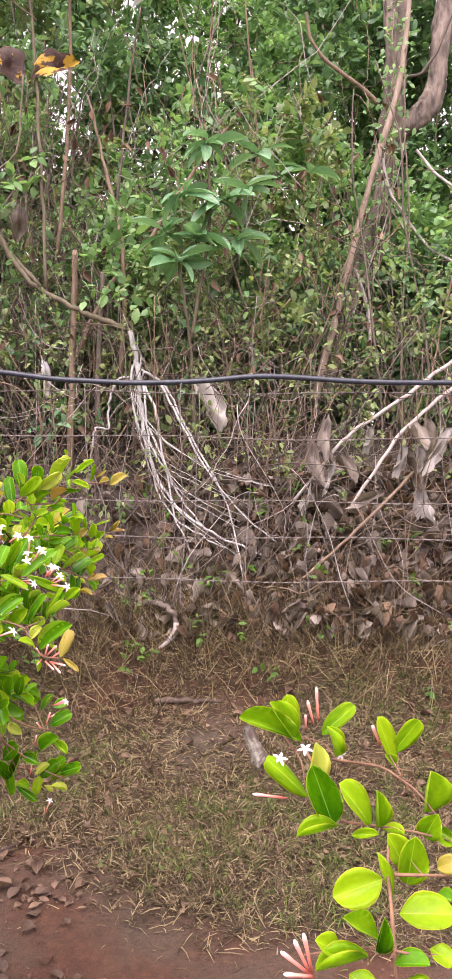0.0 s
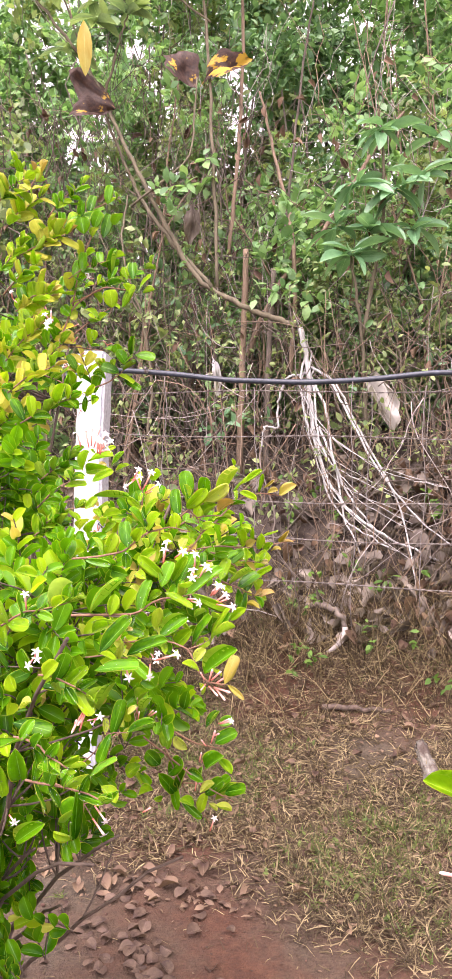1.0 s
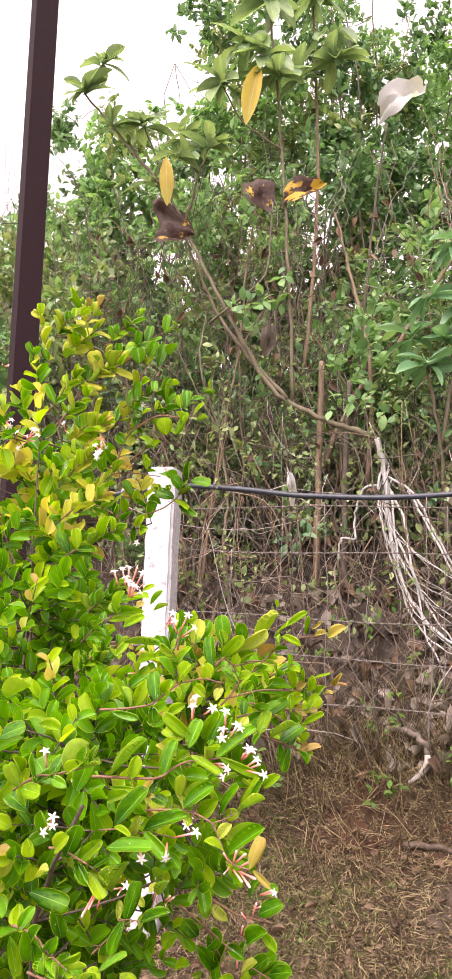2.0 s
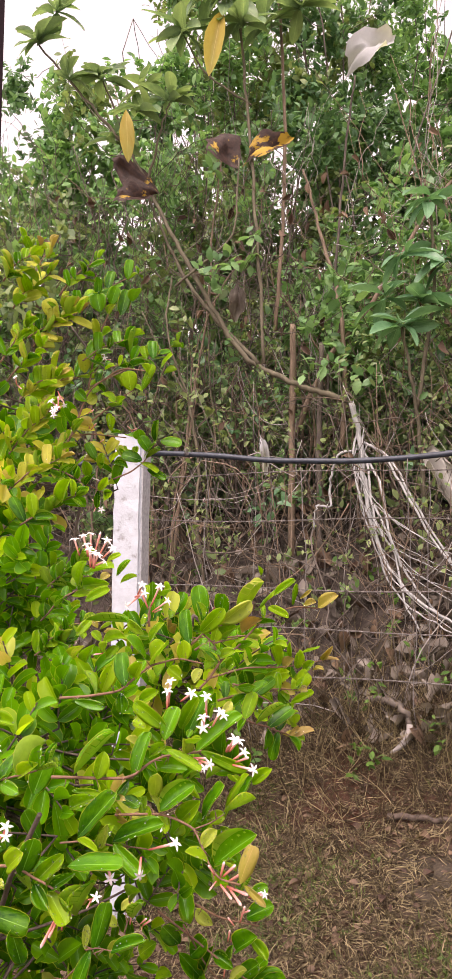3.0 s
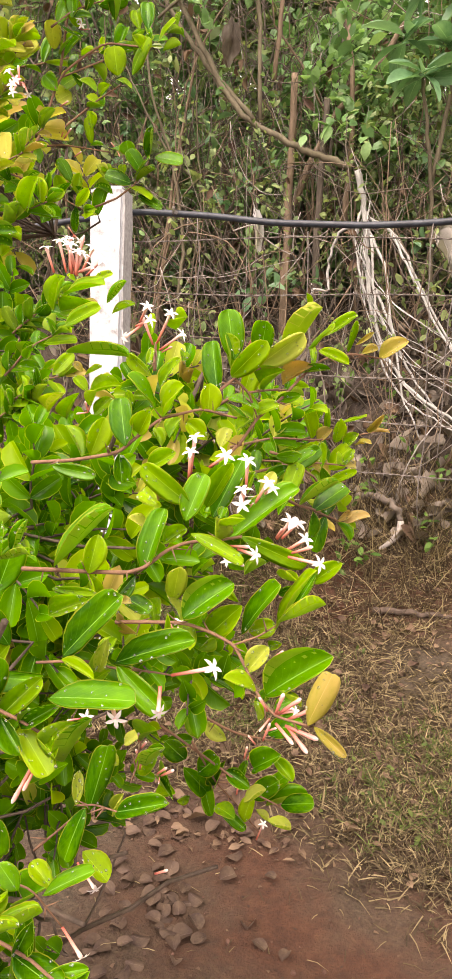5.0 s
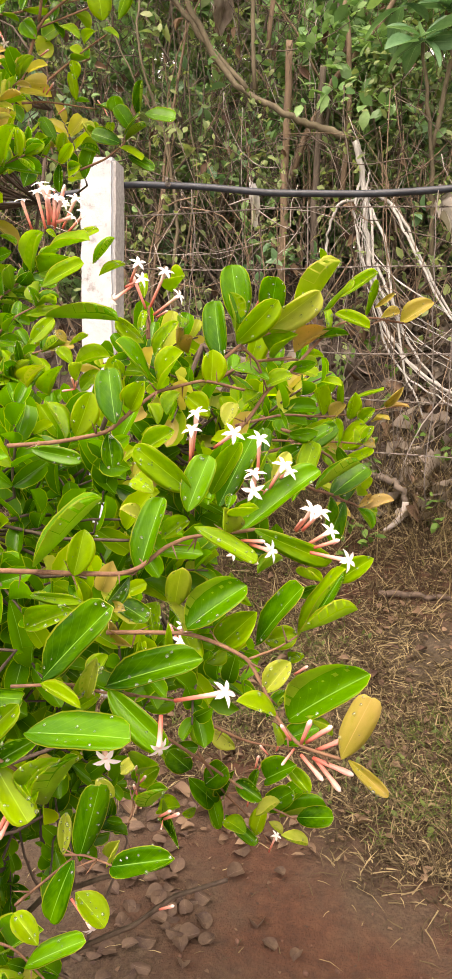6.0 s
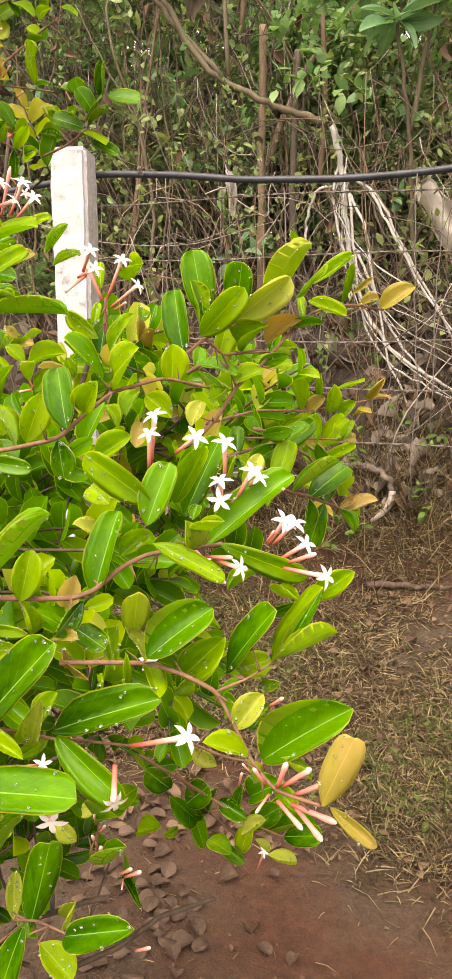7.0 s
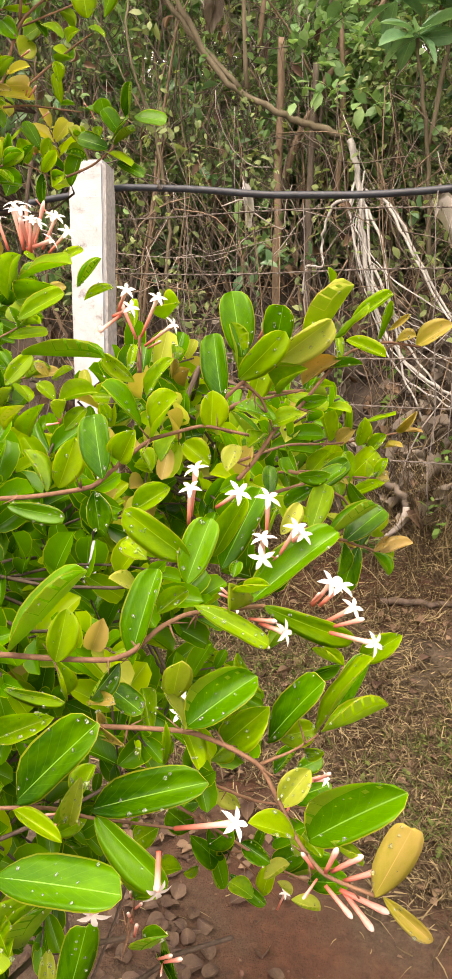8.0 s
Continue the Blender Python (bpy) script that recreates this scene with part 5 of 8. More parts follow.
def along(plant, base, tip):
    """Pose of a piece 1 long along z, from base to tip."""
    b, t = Vector(base), Vector(tip)
    q = (t - b).to_track_quat("Z", "Y")
    return Matrix.LocRotScale(b - plant.matrix_world.translation, q, Vector((1, 1, 1)) * (t - b).length), (t - b).length


def flower(plant, base, tip):
    m, size = along(plant, base, tip)
    ob = new("flower", PETALS)
    ob.parent = plant
    out = (0.7 * (Vector(tip) - Vector(base)).normalized() + 0.5 * FACE + Vector(rng.normal(0, 0.2, 3))).normalized()
    turn = out.to_track_quat("Z", "Y").to_matrix().to_4x4() @ Matrix.Rotation(rng.uniform(0, 6.28), 4, "Z")
    pose_out = Matrix.Translation(Vector(tip) - plant.matrix_world.translation) @ turn @ Matrix.Scale(rng.uniform(0.0074, 0.009), 4)
    ob.matrix_local = pose_out
    tube = new("corolla_tube", TUBE)
    tube.parent = ob
    tube.matrix_local = pose_out.inverted() @ (m @ Matrix.Diagonal((0.019 / size, 0.019 / size, 1.0, 1.0)))


def bud(plant, base, tip):
    m, size = along(plant, base, tip)
    ob = new("bud", BUD)
    ob.parent = plant
    ob.matrix_local = m @ Matrix.Diagonal((min(1.0, 0.022 / size), min(1.0, 0.022 / size), 1.0, 1.0))


leaf(SHRUB, (-0.311, 1.420, 1.500), (-0.273, 1.402, 1.554), 0.036, LEAF_PALE, 0)
leaf(SHRUB, (-0.329, 1.385, 1.498), (-0.287, 1.379, 1.528), 0.030, LEAF_PALE, 10)
leaf(SHRUB, (-0.350, 1.360, 1.487), (-0.315, 1.347, 1.518), 0.022, LEAF_LIME, 20, 4)
leaf(SHRUB, (-0.350, 1.370, 1.502), (-0.356, 1.366, 1.549), 0.025, LEAF_GREEN, -15)
leaf(SHRUB, (-0.353, 1.370, 1.493), (-0.364, 1.367, 1.526), 0.009, LEAF_LIME, 40)
leaf(SHRUB, (-0.330, 1.390, 1.507), (-0.317, 1.365, 1.541), 0.024, LEAF_GREEN, 0)
leaf(SHRUB, (-0.292, 1.450, 1.516), (-0.270, 1.423, 1.544), 0.018, LEAF_LIME, 0)
leaf(SHRUB, (-0.283, 1.500, 1.530), (-0.249, 1.505, 1.553), 0.016, LEAF_LIME, 20)
leaf(SHRUB, (-0.284, 1.480, 1.515), (-0.251, 1.462, 1.501), 0.016, LEAF_LIME, 0)
leaf(SHRUB, (-0.261, 1.540, 1.515), (-0.255, 1.521, 1.550), 0.010, LEAF_LIME, 35)
leaf(SHRUB, (-0.247, 1.550, 1.512), (-0.229, 1.562, 1.518), 0.013, LEAF_BRONZE, 0)
leaf(SHRUB, (-0.229, 1.580, 1.508), (-0.198, 1.571, 1.530), 0.024, LEAF_BRONZE, 0)
leaf(SHRUB, (-0.254, 1.560, 1.523), (-0.236, 1.565, 1.538), 0.008, LEAF_BRONZE, 20)
leaf(SHRUB, (-0.301, 1.500, 1.560), (-0.304, 1.491, 1.575), 0.008, LEAF_LIME, 0)
leaf(SHRUB, (-0.317, 1.450, 1.478), (-0.289, 1.448, 1.501), 0.019, LEAF_BRONZE, 0)
leaf(SHRUB, (-0.327, 1.400, 1.474), (-0.308, 1.378, 1.496), 0.021, LEAF_LIME, 0)
leaf(SHRUB, (-0.301, 1.460, 1.491), (-0.269, 1.457, 1.495), 0.009, LEAF_GREEN, 25)
leaf(SHRUB, (-0.288, 1.460, 1.497), (-0.290, 1.467, 1.521), 0.009, LEAF_LIME, 30)
leaf(SHRUB, (-0.318, 1.420, 1.463), (-0.293, 1.413, 1.470), 0.013, LEAF_GREEN, 0)
leaf(SHRUB, (-0.325, 1.370, 1.457), (-0.354, 1.372, 1.471), 0.025, LEAF_GREEN, 0)
leaf(SHRUB, (-0.330, 1.380, 1.451), (-0.308, 1.379, 1.462), 0.019, LEAF_GREEN, 0)
leaf(SHRUB, (-0.333, 1.380, 1.445), (-0.341, 1.355, 1.435), 0.016, LEAF_GREEN, 0)
leaf(SHRUB, (-0.355, 1.330, 1.472), (-0.363, 1.332, 1.519), 0.020, LEAF_GREEN, -25, 4)
leaf(SHRUB, (-0.358, 1.310, 1.454), (-0.355, 1.306, 1.481), 0.023, LEAF_LIME, 0)
leaf(SHRUB, (-0.394, 1.295, 1.451), (-0.375, 1.279, 1.481), 0.035, LEAF_LIME, 0)
leaf(SHRUB, (-0.401, 1.290, 1.458), (-0.412, 1.263, 1.488), 0.023, LEAF_GREEN, 0)
leaf(SHRUB, (-0.418, 1.265, 1.427), (-0.427, 1.272, 1.468), 0.022, LEAF_GREEN, 0)
leaf(SHRUB, (-0.410, 1.275, 1.437), (-0.396, 1.266, 1.459), 0.021, LEAF_LIME, 0)
leaf(SHRUB, (-0.466, 1.300, 1.413), (-0.452, 1.301, 1.447), 0.025, LEAF_GREEN, 0)
leaf(SHRUB, (-0.470, 1.290, 1.412), (-0.487, 1.297, 1.441), 0.019, LEAF_LIME, 0)
leaf(SHRUB, (-0.489, 1.300, 1.505), (-0.430, 1.301, 1.505), 0.020, LEAF_GREEN, 15)
leaf(SHRUB, (-0.503, 1.300, 1.484), (-0.487, 1.309, 1.505), 0.015, LEAF_LIME, 0)
leaf(SHRUB, (-0.496, 1.310, 1.529), (-0.457, 1.298, 1.546), 0.016, LEAF_LIME, 0)
leaf(SHRUB, (-0.415, 1.320, 1.486), (-0.438, 1.324, 1.504), 0.020, LEAF_LIME, 0)
leaf(SHRUB, (-0.407, 1.320, 1.475), (-0.390, 1.310, 1.503), 0.016, LEAF_GREEN, -20, 4)
leaf(SHRUB, (-0.423, 1.330, 1.493), (-0.421, 1.339, 1.513), 0.008, LEAF_LIME, 30)
leaf(SHRUB, (-0.447, 1.410, 1.525), (-0.450, 1.417, 1.549), 0.010, LEAF_LIME, 0)
leaf(SHRUB, (-0.424, 1.420, 1.531), (-0.405, 1.396, 1.543), 0.024, LEAF_LIME, 0)
leaf(SHRUB, (-0.423, 1.430, 1.483), (-0.414, 1.407, 1.497), 0.012, LEAF_BRONZE, 0)
leaf(SHRUB, (-0.412, 1.430, 1.477), (-0.402, 1.411, 1.492), 0.009, LEAF_BRONZE, 0)
leaf(SHRUB, (-0.420, 1.430, 1.499), (-0.420, 1.441, 1.512), 0.014, LEAF_LIME, 0)
leaf(SHRUB, (-0.511, 1.400, 1.463), (-0.474, 1.389, 1.477), 0.015, LEAF_LIME, 0)
leaf(SHRUB, (-0.514, 1.400, 1.466), (-0.527, 1.397, 1.481), 0.015, LEAF_LIME, 0)
leaf(SHRUB, (-0.510, 1.400, 1.451), (-0.494, 1.384, 1.466), 0.013, LEAF_LIME, 0)
leaf(SHRUB, (-0.506, 1.400, 1.442), (-0.487, 1.392, 1.460), 0.017, LEAF_LIME, 0)
leaf(SHRUB, (-0.527, 1.380, 1.438), (-0.512, 1.367, 1.465), 0.013, LEAF_LIME, 0)
leaf(SHRUB, (-0.532, 1.350, 1.447), (-0.513, 1.336, 1.467), 0.015, LEAF_GREEN, 0)
leaf(SHRUB, (-0.426, 1.300, 1.459), (-0.429, 1.295, 1.473), 0.010, LEAF_GREEN, 0)
leaf(SHRUB, (-0.519, 1.400, 1.486), (-0.527, 1.395, 1.496), 0.010, LEAF_BRONZE, 0)
leaf(SHRUB, (-0.516, 1.400, 1.483), (-0.500, 1.408, 1.490), 0.013, LEAF_LIME, 0)
leaf(SHRUB, (-0.359, 1.310, 1.431), (-0.377, 1.309, 1.446), 0.020, LEAF_LIME, 0)
leaf(SHRUB, (-0.400, 1.330, 1.429), (-0.392, 1.339, 1.447), 0.020, LEAF_GREEN, 0)
leaf(SHRUB, (-0.411, 1.340, 1.420), (-0.421, 1.346, 1.437), 0.018, LEAF_GREEN, 0)
leaf(SHRUB, (-0.359, 1.360, 1.419), (-0.354, 1.372, 1.438), 0.018, LEAF_GREEN, 0)
leaf(SHRUB, (-0.418, 1.250, 1.422), (-0.415, 1.250, 1.397), 0.019, LEAF_GREEN, 0)
leaf(SHRUB, (-0.489, 1.270, 1.405), (-0.448, 1.269, 1.399), 0.014, LEAF_GREEN, 20)
leaf(SHRUB, (-0.350, 1.230, 1.387), (-0.382, 1.209, 1.418), 0.019, LEAF_LIME, -20, 4)
leaf(SHRUB, (-0.393, 1.250, 1.410), (-0.370, 1.256, 1.425), 0.018, LEAF_GREEN, 0)
leaf(SHRUB, (-0.380, 1.240, 1.383), (-0.401, 1.251, 1.393), 0.017, LEAF_GREEN, 0)
leaf(SHRUB, (-0.351, 1.225, 1.374), (-0.339, 1.233, 1.412), 0.021, LEAF_GREEN, -20, 4)
leaf(SHRUB, (-0.349, 1.280, 1.376), (-0.328, 1.275, 1.416), 0.017, LEAF_LIME, 0)
leaf(SHRUB, (-0.346, 1.290, 1.365), (-0.321, 1.291, 1.420), 0.025, LEAF_GREEN, 0)
leaf(SHRUB, (-0.320, 1.310, 1.386), (-0.308, 1.290, 1.411), 0.014, LEAF_LIME, 0)
leaf(SHRUB, (-0.313, 1.330, 1.381), (-0.300, 1.335, 1.402), 0.015, LEAF_GREEN, 0)
leaf(SHRUB, (-0.319, 1.245, 1.357), (-0.269, 1.260, 1.404), 0.023, LEAF_GREEN, -28, 4)
leaf(SHRUB, (-0.302, 1.215, 1.367), (-0.252, 1.225, 1.343), 0.015, LEAF_LIME, 25)
leaf(SHRUB, (-0.339, 1.200, 1.370), (-0.296, 1.195, 1.355), 0.012, LEAF_LIME, 25)
leaf(SHRUB, (-0.323, 1.220, 1.362), (-0.320, 1.203, 1.383), 0.019, LEAF_PALE, 0)
leaf(SHRUB, (-0.318, 1.225, 1.370), (-0.293, 1.200, 1.384), 0.013, LEAF_LIME, 0)
leaf(SHRUB, (-0.326, 1.240, 1.375), (-0.325, 1.246, 1.384), 0.012, LEAF_GREEN, 0)
leaf(SHRUB, (-0.377, 1.200, 1.335), (-0.366, 1.210, 1.386), 0.020, LEAF_GREEN, -28, 4)
leaf(SHRUB, (-0.371, 1.230, 1.352), (-0.356, 1.242, 1.366), 0.018, LEAF_LIME, 0)
leaf(SHRUB, (-0.393, 1.260, 1.355), (-0.398, 1.236, 1.373), 0.016, LEAF_GREEN, 0)
leaf(SHRUB, (-0.448, 1.190, 1.337), (-0.405, 1.200, 1.386), 0.025, LEAF_GREEN, 0)
leaf(SHRUB, (-0.417, 1.185, 1.335), (-0.410, 1.189, 1.365), 0.021, LEAF_GREEN, 0)
leaf(SHRUB, (-0.382, 1.195, 1.334), (-0.396, 1.185, 1.315), 0.019, LEAF_GREEN, 0)
leaf(SHRUB, (-0.419, 1.200, 1.309), (-0.416, 1.188, 1.331), 0.016, LEAF_GREEN, 0)
leaf(SHRUB, (-0.435, 1.160, 1.328), (-0.393, 1.138, 1.334), 0.008, LEAF_LIME, 25)
leaf(SHRUB, (-0.403, 1.110, 1.296), (-0.356, 1.094, 1.349), 0.025, LEAF_GREEN, 0)
leaf(SHRUB, (-0.418, 1.120, 1.321), (-0.391, 1.123, 1.335), 0.020, LEAF_GREEN, 0)
leaf(SHRUB, (-0.338, 1.178, 1.307), (-0.349, 1.185, 1.326), 0.014, LEAF_PALE, 30, 4)
leaf(SHRUB, (-0.349, 1.190, 1.319), (-0.336, 1.164, 1.357), 0.016, LEAF_PALE, 0)
leaf(SHRUB, (-0.337, 1.178, 1.309), (-0.303, 1.185, 1.340), 0.031, LEAF_GREEN, 0)
leaf(SHRUB, (-0.320, 1.190, 1.294), (-0.294, 1.187, 1.321), 0.024, LEAF_LIME, 0)
leaf(SHRUB, (-0.297, 1.200, 1.294), (-0.268, 1.174, 1.344), 0.022, LEAF_GREEN, 0)
leaf(SHRUB, (-0.291, 1.200, 1.297), (-0.271, 1.201, 1.303), 0.018, LEAF_LIME, 0)
leaf(SHRUB, (-0.271, 1.205, 1.299), (-0.243, 1.190, 1.353), 0.011, LEAF_LIME, -45)
leaf(SHRUB, (-0.263, 1.215, 1.306), (-0.244, 1.222, 1.341), 0.017, LEAF_GREEN, 0)
leaf(SHRUB, (-0.265, 1.180, 1.313), (-0.231, 1.191, 1.324), 0.021, LEAF_GREEN, 0)
leaf(SHRUB, (-0.251, 1.250, 1.326), (-0.228, 1.242, 1.346), 0.017, LEAF_LIME, 0)
leaf(SHRUB, (-0.307, 1.250, 1.327), (-0.291, 1.262, 1.336), 0.015, LEAF_LIME, 0)
leaf(SHRUB, (-0.321, 1.230, 1.332), (-0.305, 1.214, 1.316), 0.012, LEAF_LIME, 30)
leaf(SHRUB, (-0.278, 1.250, 1.329), (-0.256, 1.225, 1.330), 0.014, LEAF_LIME, 0)
leaf(SHRUB, (-0.278, 1.250, 1.314), (-0.263, 1.246, 1.323), 0.013, LEAF_GREEN, 0)
leaf(SHRUB, (-0.400, 1.220, 1.307), (-0.370, 1.193, 1.308), 0.016, LEAF_GREEN, 0)
leaf(SHRUB, (-0.378, 1.220, 1.308), (-0.365, 1.200, 1.292), 0.016, LEAF_GREEN, 0)
leaf(SHRUB, (-0.400, 1.190, 1.311), (-0.382, 1.178, 1.320), 0.011, LEAF_BRONZE, 0)
leaf(SHRUB, (-0.396, 1.200, 1.289), (-0.397, 1.196, 1.301), 0.010, LEAF_BRONZE, 0)
leaf(SHRUB, (-0.392, 1.200, 1.283), (-0.377, 1.178, 1.295), 0.009, LEAF_BRONZE, 0)
leaf(SHRUB, (-0.346, 1.200, 1.297), (-0.328, 1.174, 1.293), 0.015, LEAF_GREEN, 0)
leaf(SHRUB, (-0.330, 1.200, 1.278), (-0.320, 1.207, 1.287), 0.014, LEAF_GREEN, 0)
leaf(SHRUB, (-0.352, 1.180, 1.284), (-0.344, 1.165, 1.311), 0.006, LEAF_LIME, 30)
leaf(SHRUB, (-0.362, 1.170, 1.290), (-0.368, 1.180, 1.295), 0.004, LEAF_LIME, 0)
leaf(SHRUB, (-0.267, 1.155, 1.267), (-0.224, 1.142, 1.308), 0.029, LEAF_GREEN, 0)
leaf(SHRUB, (-0.283, 1.160, 1.280), (-0.269, 1.168, 1.298), 0.017, LEAF_PALE, 0)
leaf(SHRUB, (-0.274, 1.150, 1.271), (-0.293, 1.137, 1.285), 0.016, LEAF_GREEN, 20, 4)
leaf(SHRUB, (-0.233, 1.127, 1.262), (-0.219, 1.117, 1.300), 0.017, LEAF_BRONZE, 0)
leaf(SHRUB, (-0.229, 1.130, 1.260), (-0.206, 1.123, 1.245), 0.009, LEAF_BRONZE, 20)
leaf(SHRUB, (-0.255, 1.140, 1.278), (-0.240, 1.138, 1.268), 0.011, LEAF_LIME, 0)
leaf(SHRUB, (-0.277, 1.210, 1.283), (-0.267, 1.206, 1.288), 0.012, LEAF_GREEN, 0)
leaf(SHRUB, (-0.281, 1.200, 1.225), (-0.284, 1.194, 1.244), 0.006, LEAF_LIME, 0)
leaf(SHRUB, (-0.366, 1.115, 1.294), (-0.310, 1.105, 1.322), 0.020, LEAF_GREEN, -30, 4)
leaf(SHRUB, (-0.362, 1.110, 1.294), (-0.326, 1.100, 1.268), 0.017, LEAF_GREEN, 25, 4)
leaf(SHRUB, (-0.396, 1.075, 1.281), (-0.333, 1.060, 1.297), 0.023, LEAF_GREEN, 0, 0)
leaf(SHRUB, (-0.376, 1.110, 1.288), (-0.370, 1.107, 1.312), 0.016, LEAF_PALE, 0)
leaf(SHRUB, (-0.382, 1.130, 1.287), (-0.375, 1.140, 1.302), 0.014, LEAF_GREEN, 0)
leaf(SHRUB, (-0.399, 1.100, 1.298), (-0.372, 1.092, 1.292), 0.010, LEAF_GREEN, 0)
leaf(SHRUB, (-0.387, 1.120, 1.275), (-0.371, 1.109, 1.289), 0.009, LEAF_GREEN, 0)
leaf(SHRUB, (-0.408, 1.100, 1.223), (-0.391, 1.101, 1.254), 0.007, LEAF_LIME, -40)
leaf(SHRUB, (-0.400, 1.105, 1.221), (-0.374, 1.087, 1.264), 0.011, LEAF_GREEN, 0)
leaf(SHRUB, (-0.344, 1.120, 1.219), (-0.322, 1.104, 1.243), 0.015, LEAF_GREEN, 0)
leaf(SHRUB, (-0.393, 1.110, 1.186), (-0.396, 1.121, 1.206), 0.010, LEAF_PALE, 0)
leaf(SHRUB, (-0.382, 1.107, 1.186), (-0.365, 1.100, 1.234), 0.018, LEAF_GREEN, 0, 5)
leaf(SHRUB, (-0.382, 1.100, 1.191), (-0.397, 1.090, 1.152), 0.016, LEAF_GREEN, 0)
leaf(SHRUB, (-0.354, 1.090, 1.199), (-0.314, 1.080, 1.218), 0.018, LEAF_GREEN, 10)
leaf(SHRUB, (-0.399, 1.070, 1.142), (-0.362, 1.064, 1.173), 0.014, LEAF_GREEN, 0)
leaf(SHRUB, (-0.342, 1.140, 1.197), (-0.323, 1.112, 1.207), 0.009, LEAF_GREEN, 0)
leaf(SHRUB, (-0.372, 1.130, 1.173), (-0.359, 1.119, 1.198), 0.014, LEAF_GREEN, 0)
leaf(SHRUB, (-0.391, 1.130, 1.182), (-0.380, 1.125, 1.203), 0.012, LEAF_GREEN, 0)
leaf(SHRUB, (-0.359, 1.150, 1.221), (-0.341, 1.123, 1.247), 0.008, LEAF_LIME, 0)
leaf(SHRUB, (-0.392, 1.200, 1.189), (-0.379, 1.197, 1.203), 0.012, LEAF_GREEN, 0)
leaf(SHRUB, (-0.397, 1.200, 1.170), (-0.409, 1.197, 1.183), 0.013, LEAF_GREEN, 0)
leaf(SHRUB, (-0.416, 1.600, 0.934), (-0.401, 1.574, 0.980), 0.015, LEAF_GREEN, 0)
leaf(SHRUB, (-0.421, 1.600, 0.888), (-0.436, 1.597, 0.948), 0.024, LEAF_GREEN, 0)
leaf(SHRUB, (-0.414, 1.600, 0.908), (-0.371, 1.591, 0.881), 0.016, LEAF_GREEN, 0)
leaf(SHRUB, (-0.376, 1.600, 0.887), (-0.368, 1.599, 0.925), 0.025, LEAF_GREEN, 0)
leaf(SHRUB, (-0.366, 1.600, 0.925), (-0.329, 1.586, 0.961), 0.028, LEAF_GREEN, 0)
leaf(SHRUB, (-0.345, 1.600, 0.916), (-0.289, 1.600, 0.939), 0.022, LEAF_GREEN, 0)
leaf(SHRUB, (-0.383, 1.600, 0.944), (-0.373, 1.602, 0.978), 0.019, LEAF_GREEN, 0)
leaf(SHRUB, (-0.450, 1.600, 0.994), (-0.481, 1.573, 1.000), 0.025, LEAF_GREEN, 0)
leaf(SHRUB, (-0.428, 1.600, 0.923), (-0.451, 1.574, 0.964), 0.025, LEAF_GREEN, 0)
leaf(SHRUB, (-0.359, 1.600, 0.908), (-0.343, 1.599, 0.894), 0.019, LEAF_GREEN, 0)
leaf(SHRUB, (-0.351, 1.600, 0.933), (-0.319, 1.611, 0.960), 0.021, LEAF_GREEN, 0)
leaf(SHRUB, (-0.452, 1.600, 0.911), (-0.466, 1.582, 0.912), 0.019, LEAF_GREEN, 0)
leaf(SHRUB, (-0.323, 1.720, 1.399), (-0.334, 1.710, 1.442), 0.021, LEAF_LIME, 0)
leaf(SHRUB, (-0.318, 1.720, 1.424), (-0.317, 1.716, 1.446), 0.018, LEAF_LIME, 0)
leaf(SHRUB, (-0.303, 1.720, 1.410), (-0.300, 1.705, 1.444), 0.014, LEAF_LIME, 0)
leaf(SHRUB, (-0.288, 1.720, 1.421), (-0.248, 1.707, 1.428), 0.021, LEAF_LIME, 0)
leaf(SHRUB, (-0.291, 1.720, 1.395), (-0.282, 1.705, 1.427), 0.022, LEAF_LIME, 0)
leaf(SHRUB, (-0.315, 1.720, 1.395), (-0.296, 1.707, 1.414), 0.023, LEAF_BRONZE, 0)
leaf(SHRUB, (-0.371, 1.720, 1.417), (-0.366, 1.716, 1.454), 0.025, LEAF_LIME, 0)
leaf(SHRUB, (-0.360, 1.720, 1.417), (-0.335, 1.704, 1.435), 0.020, LEAF_LIME, 0)
leaf(SHRUB, (-0.247, 1.720, 1.411), (-0.228, 1.707, 1.435), 0.015, LEAF_BRONZE, 0)
leaf(SHRUB, (-0.247, 1.720, 1.411), (-0.219, 1.723, 1.416), 0.008, LEAF_BRONZE, 0)
leaf(SHRUB, (-0.263, 1.720, 1.392), (-0.244, 1.693, 1.404), 0.012, LEAF_BRONZE, 0)
leaf(SHRUB, (-0.278, 1.720, 1.388), (-0.259, 1.715, 1.409), 0.020, LEAF_LIME, 0)
leaf(SHRUB, (-0.348, 1.720, 1.356), (-0.327, 1.721, 1.389), 0.030, LEAF_LIME, 0)
leaf(SHRUB, (-0.298, 1.720, 1.358), (-0.273, 1.704, 1.390), 0.032, LEAF_LIME, 0)
leaf(SHRUB, (-0.303, 1.720, 1.335), (-0.254, 1.701, 1.359), 0.015, LEAF_LIME, 0)
leaf(SHRUB, (-0.309, 1.720, 1.334), (-0.317, 1.724, 1.357), 0.022, LEAF_LIME, 0)
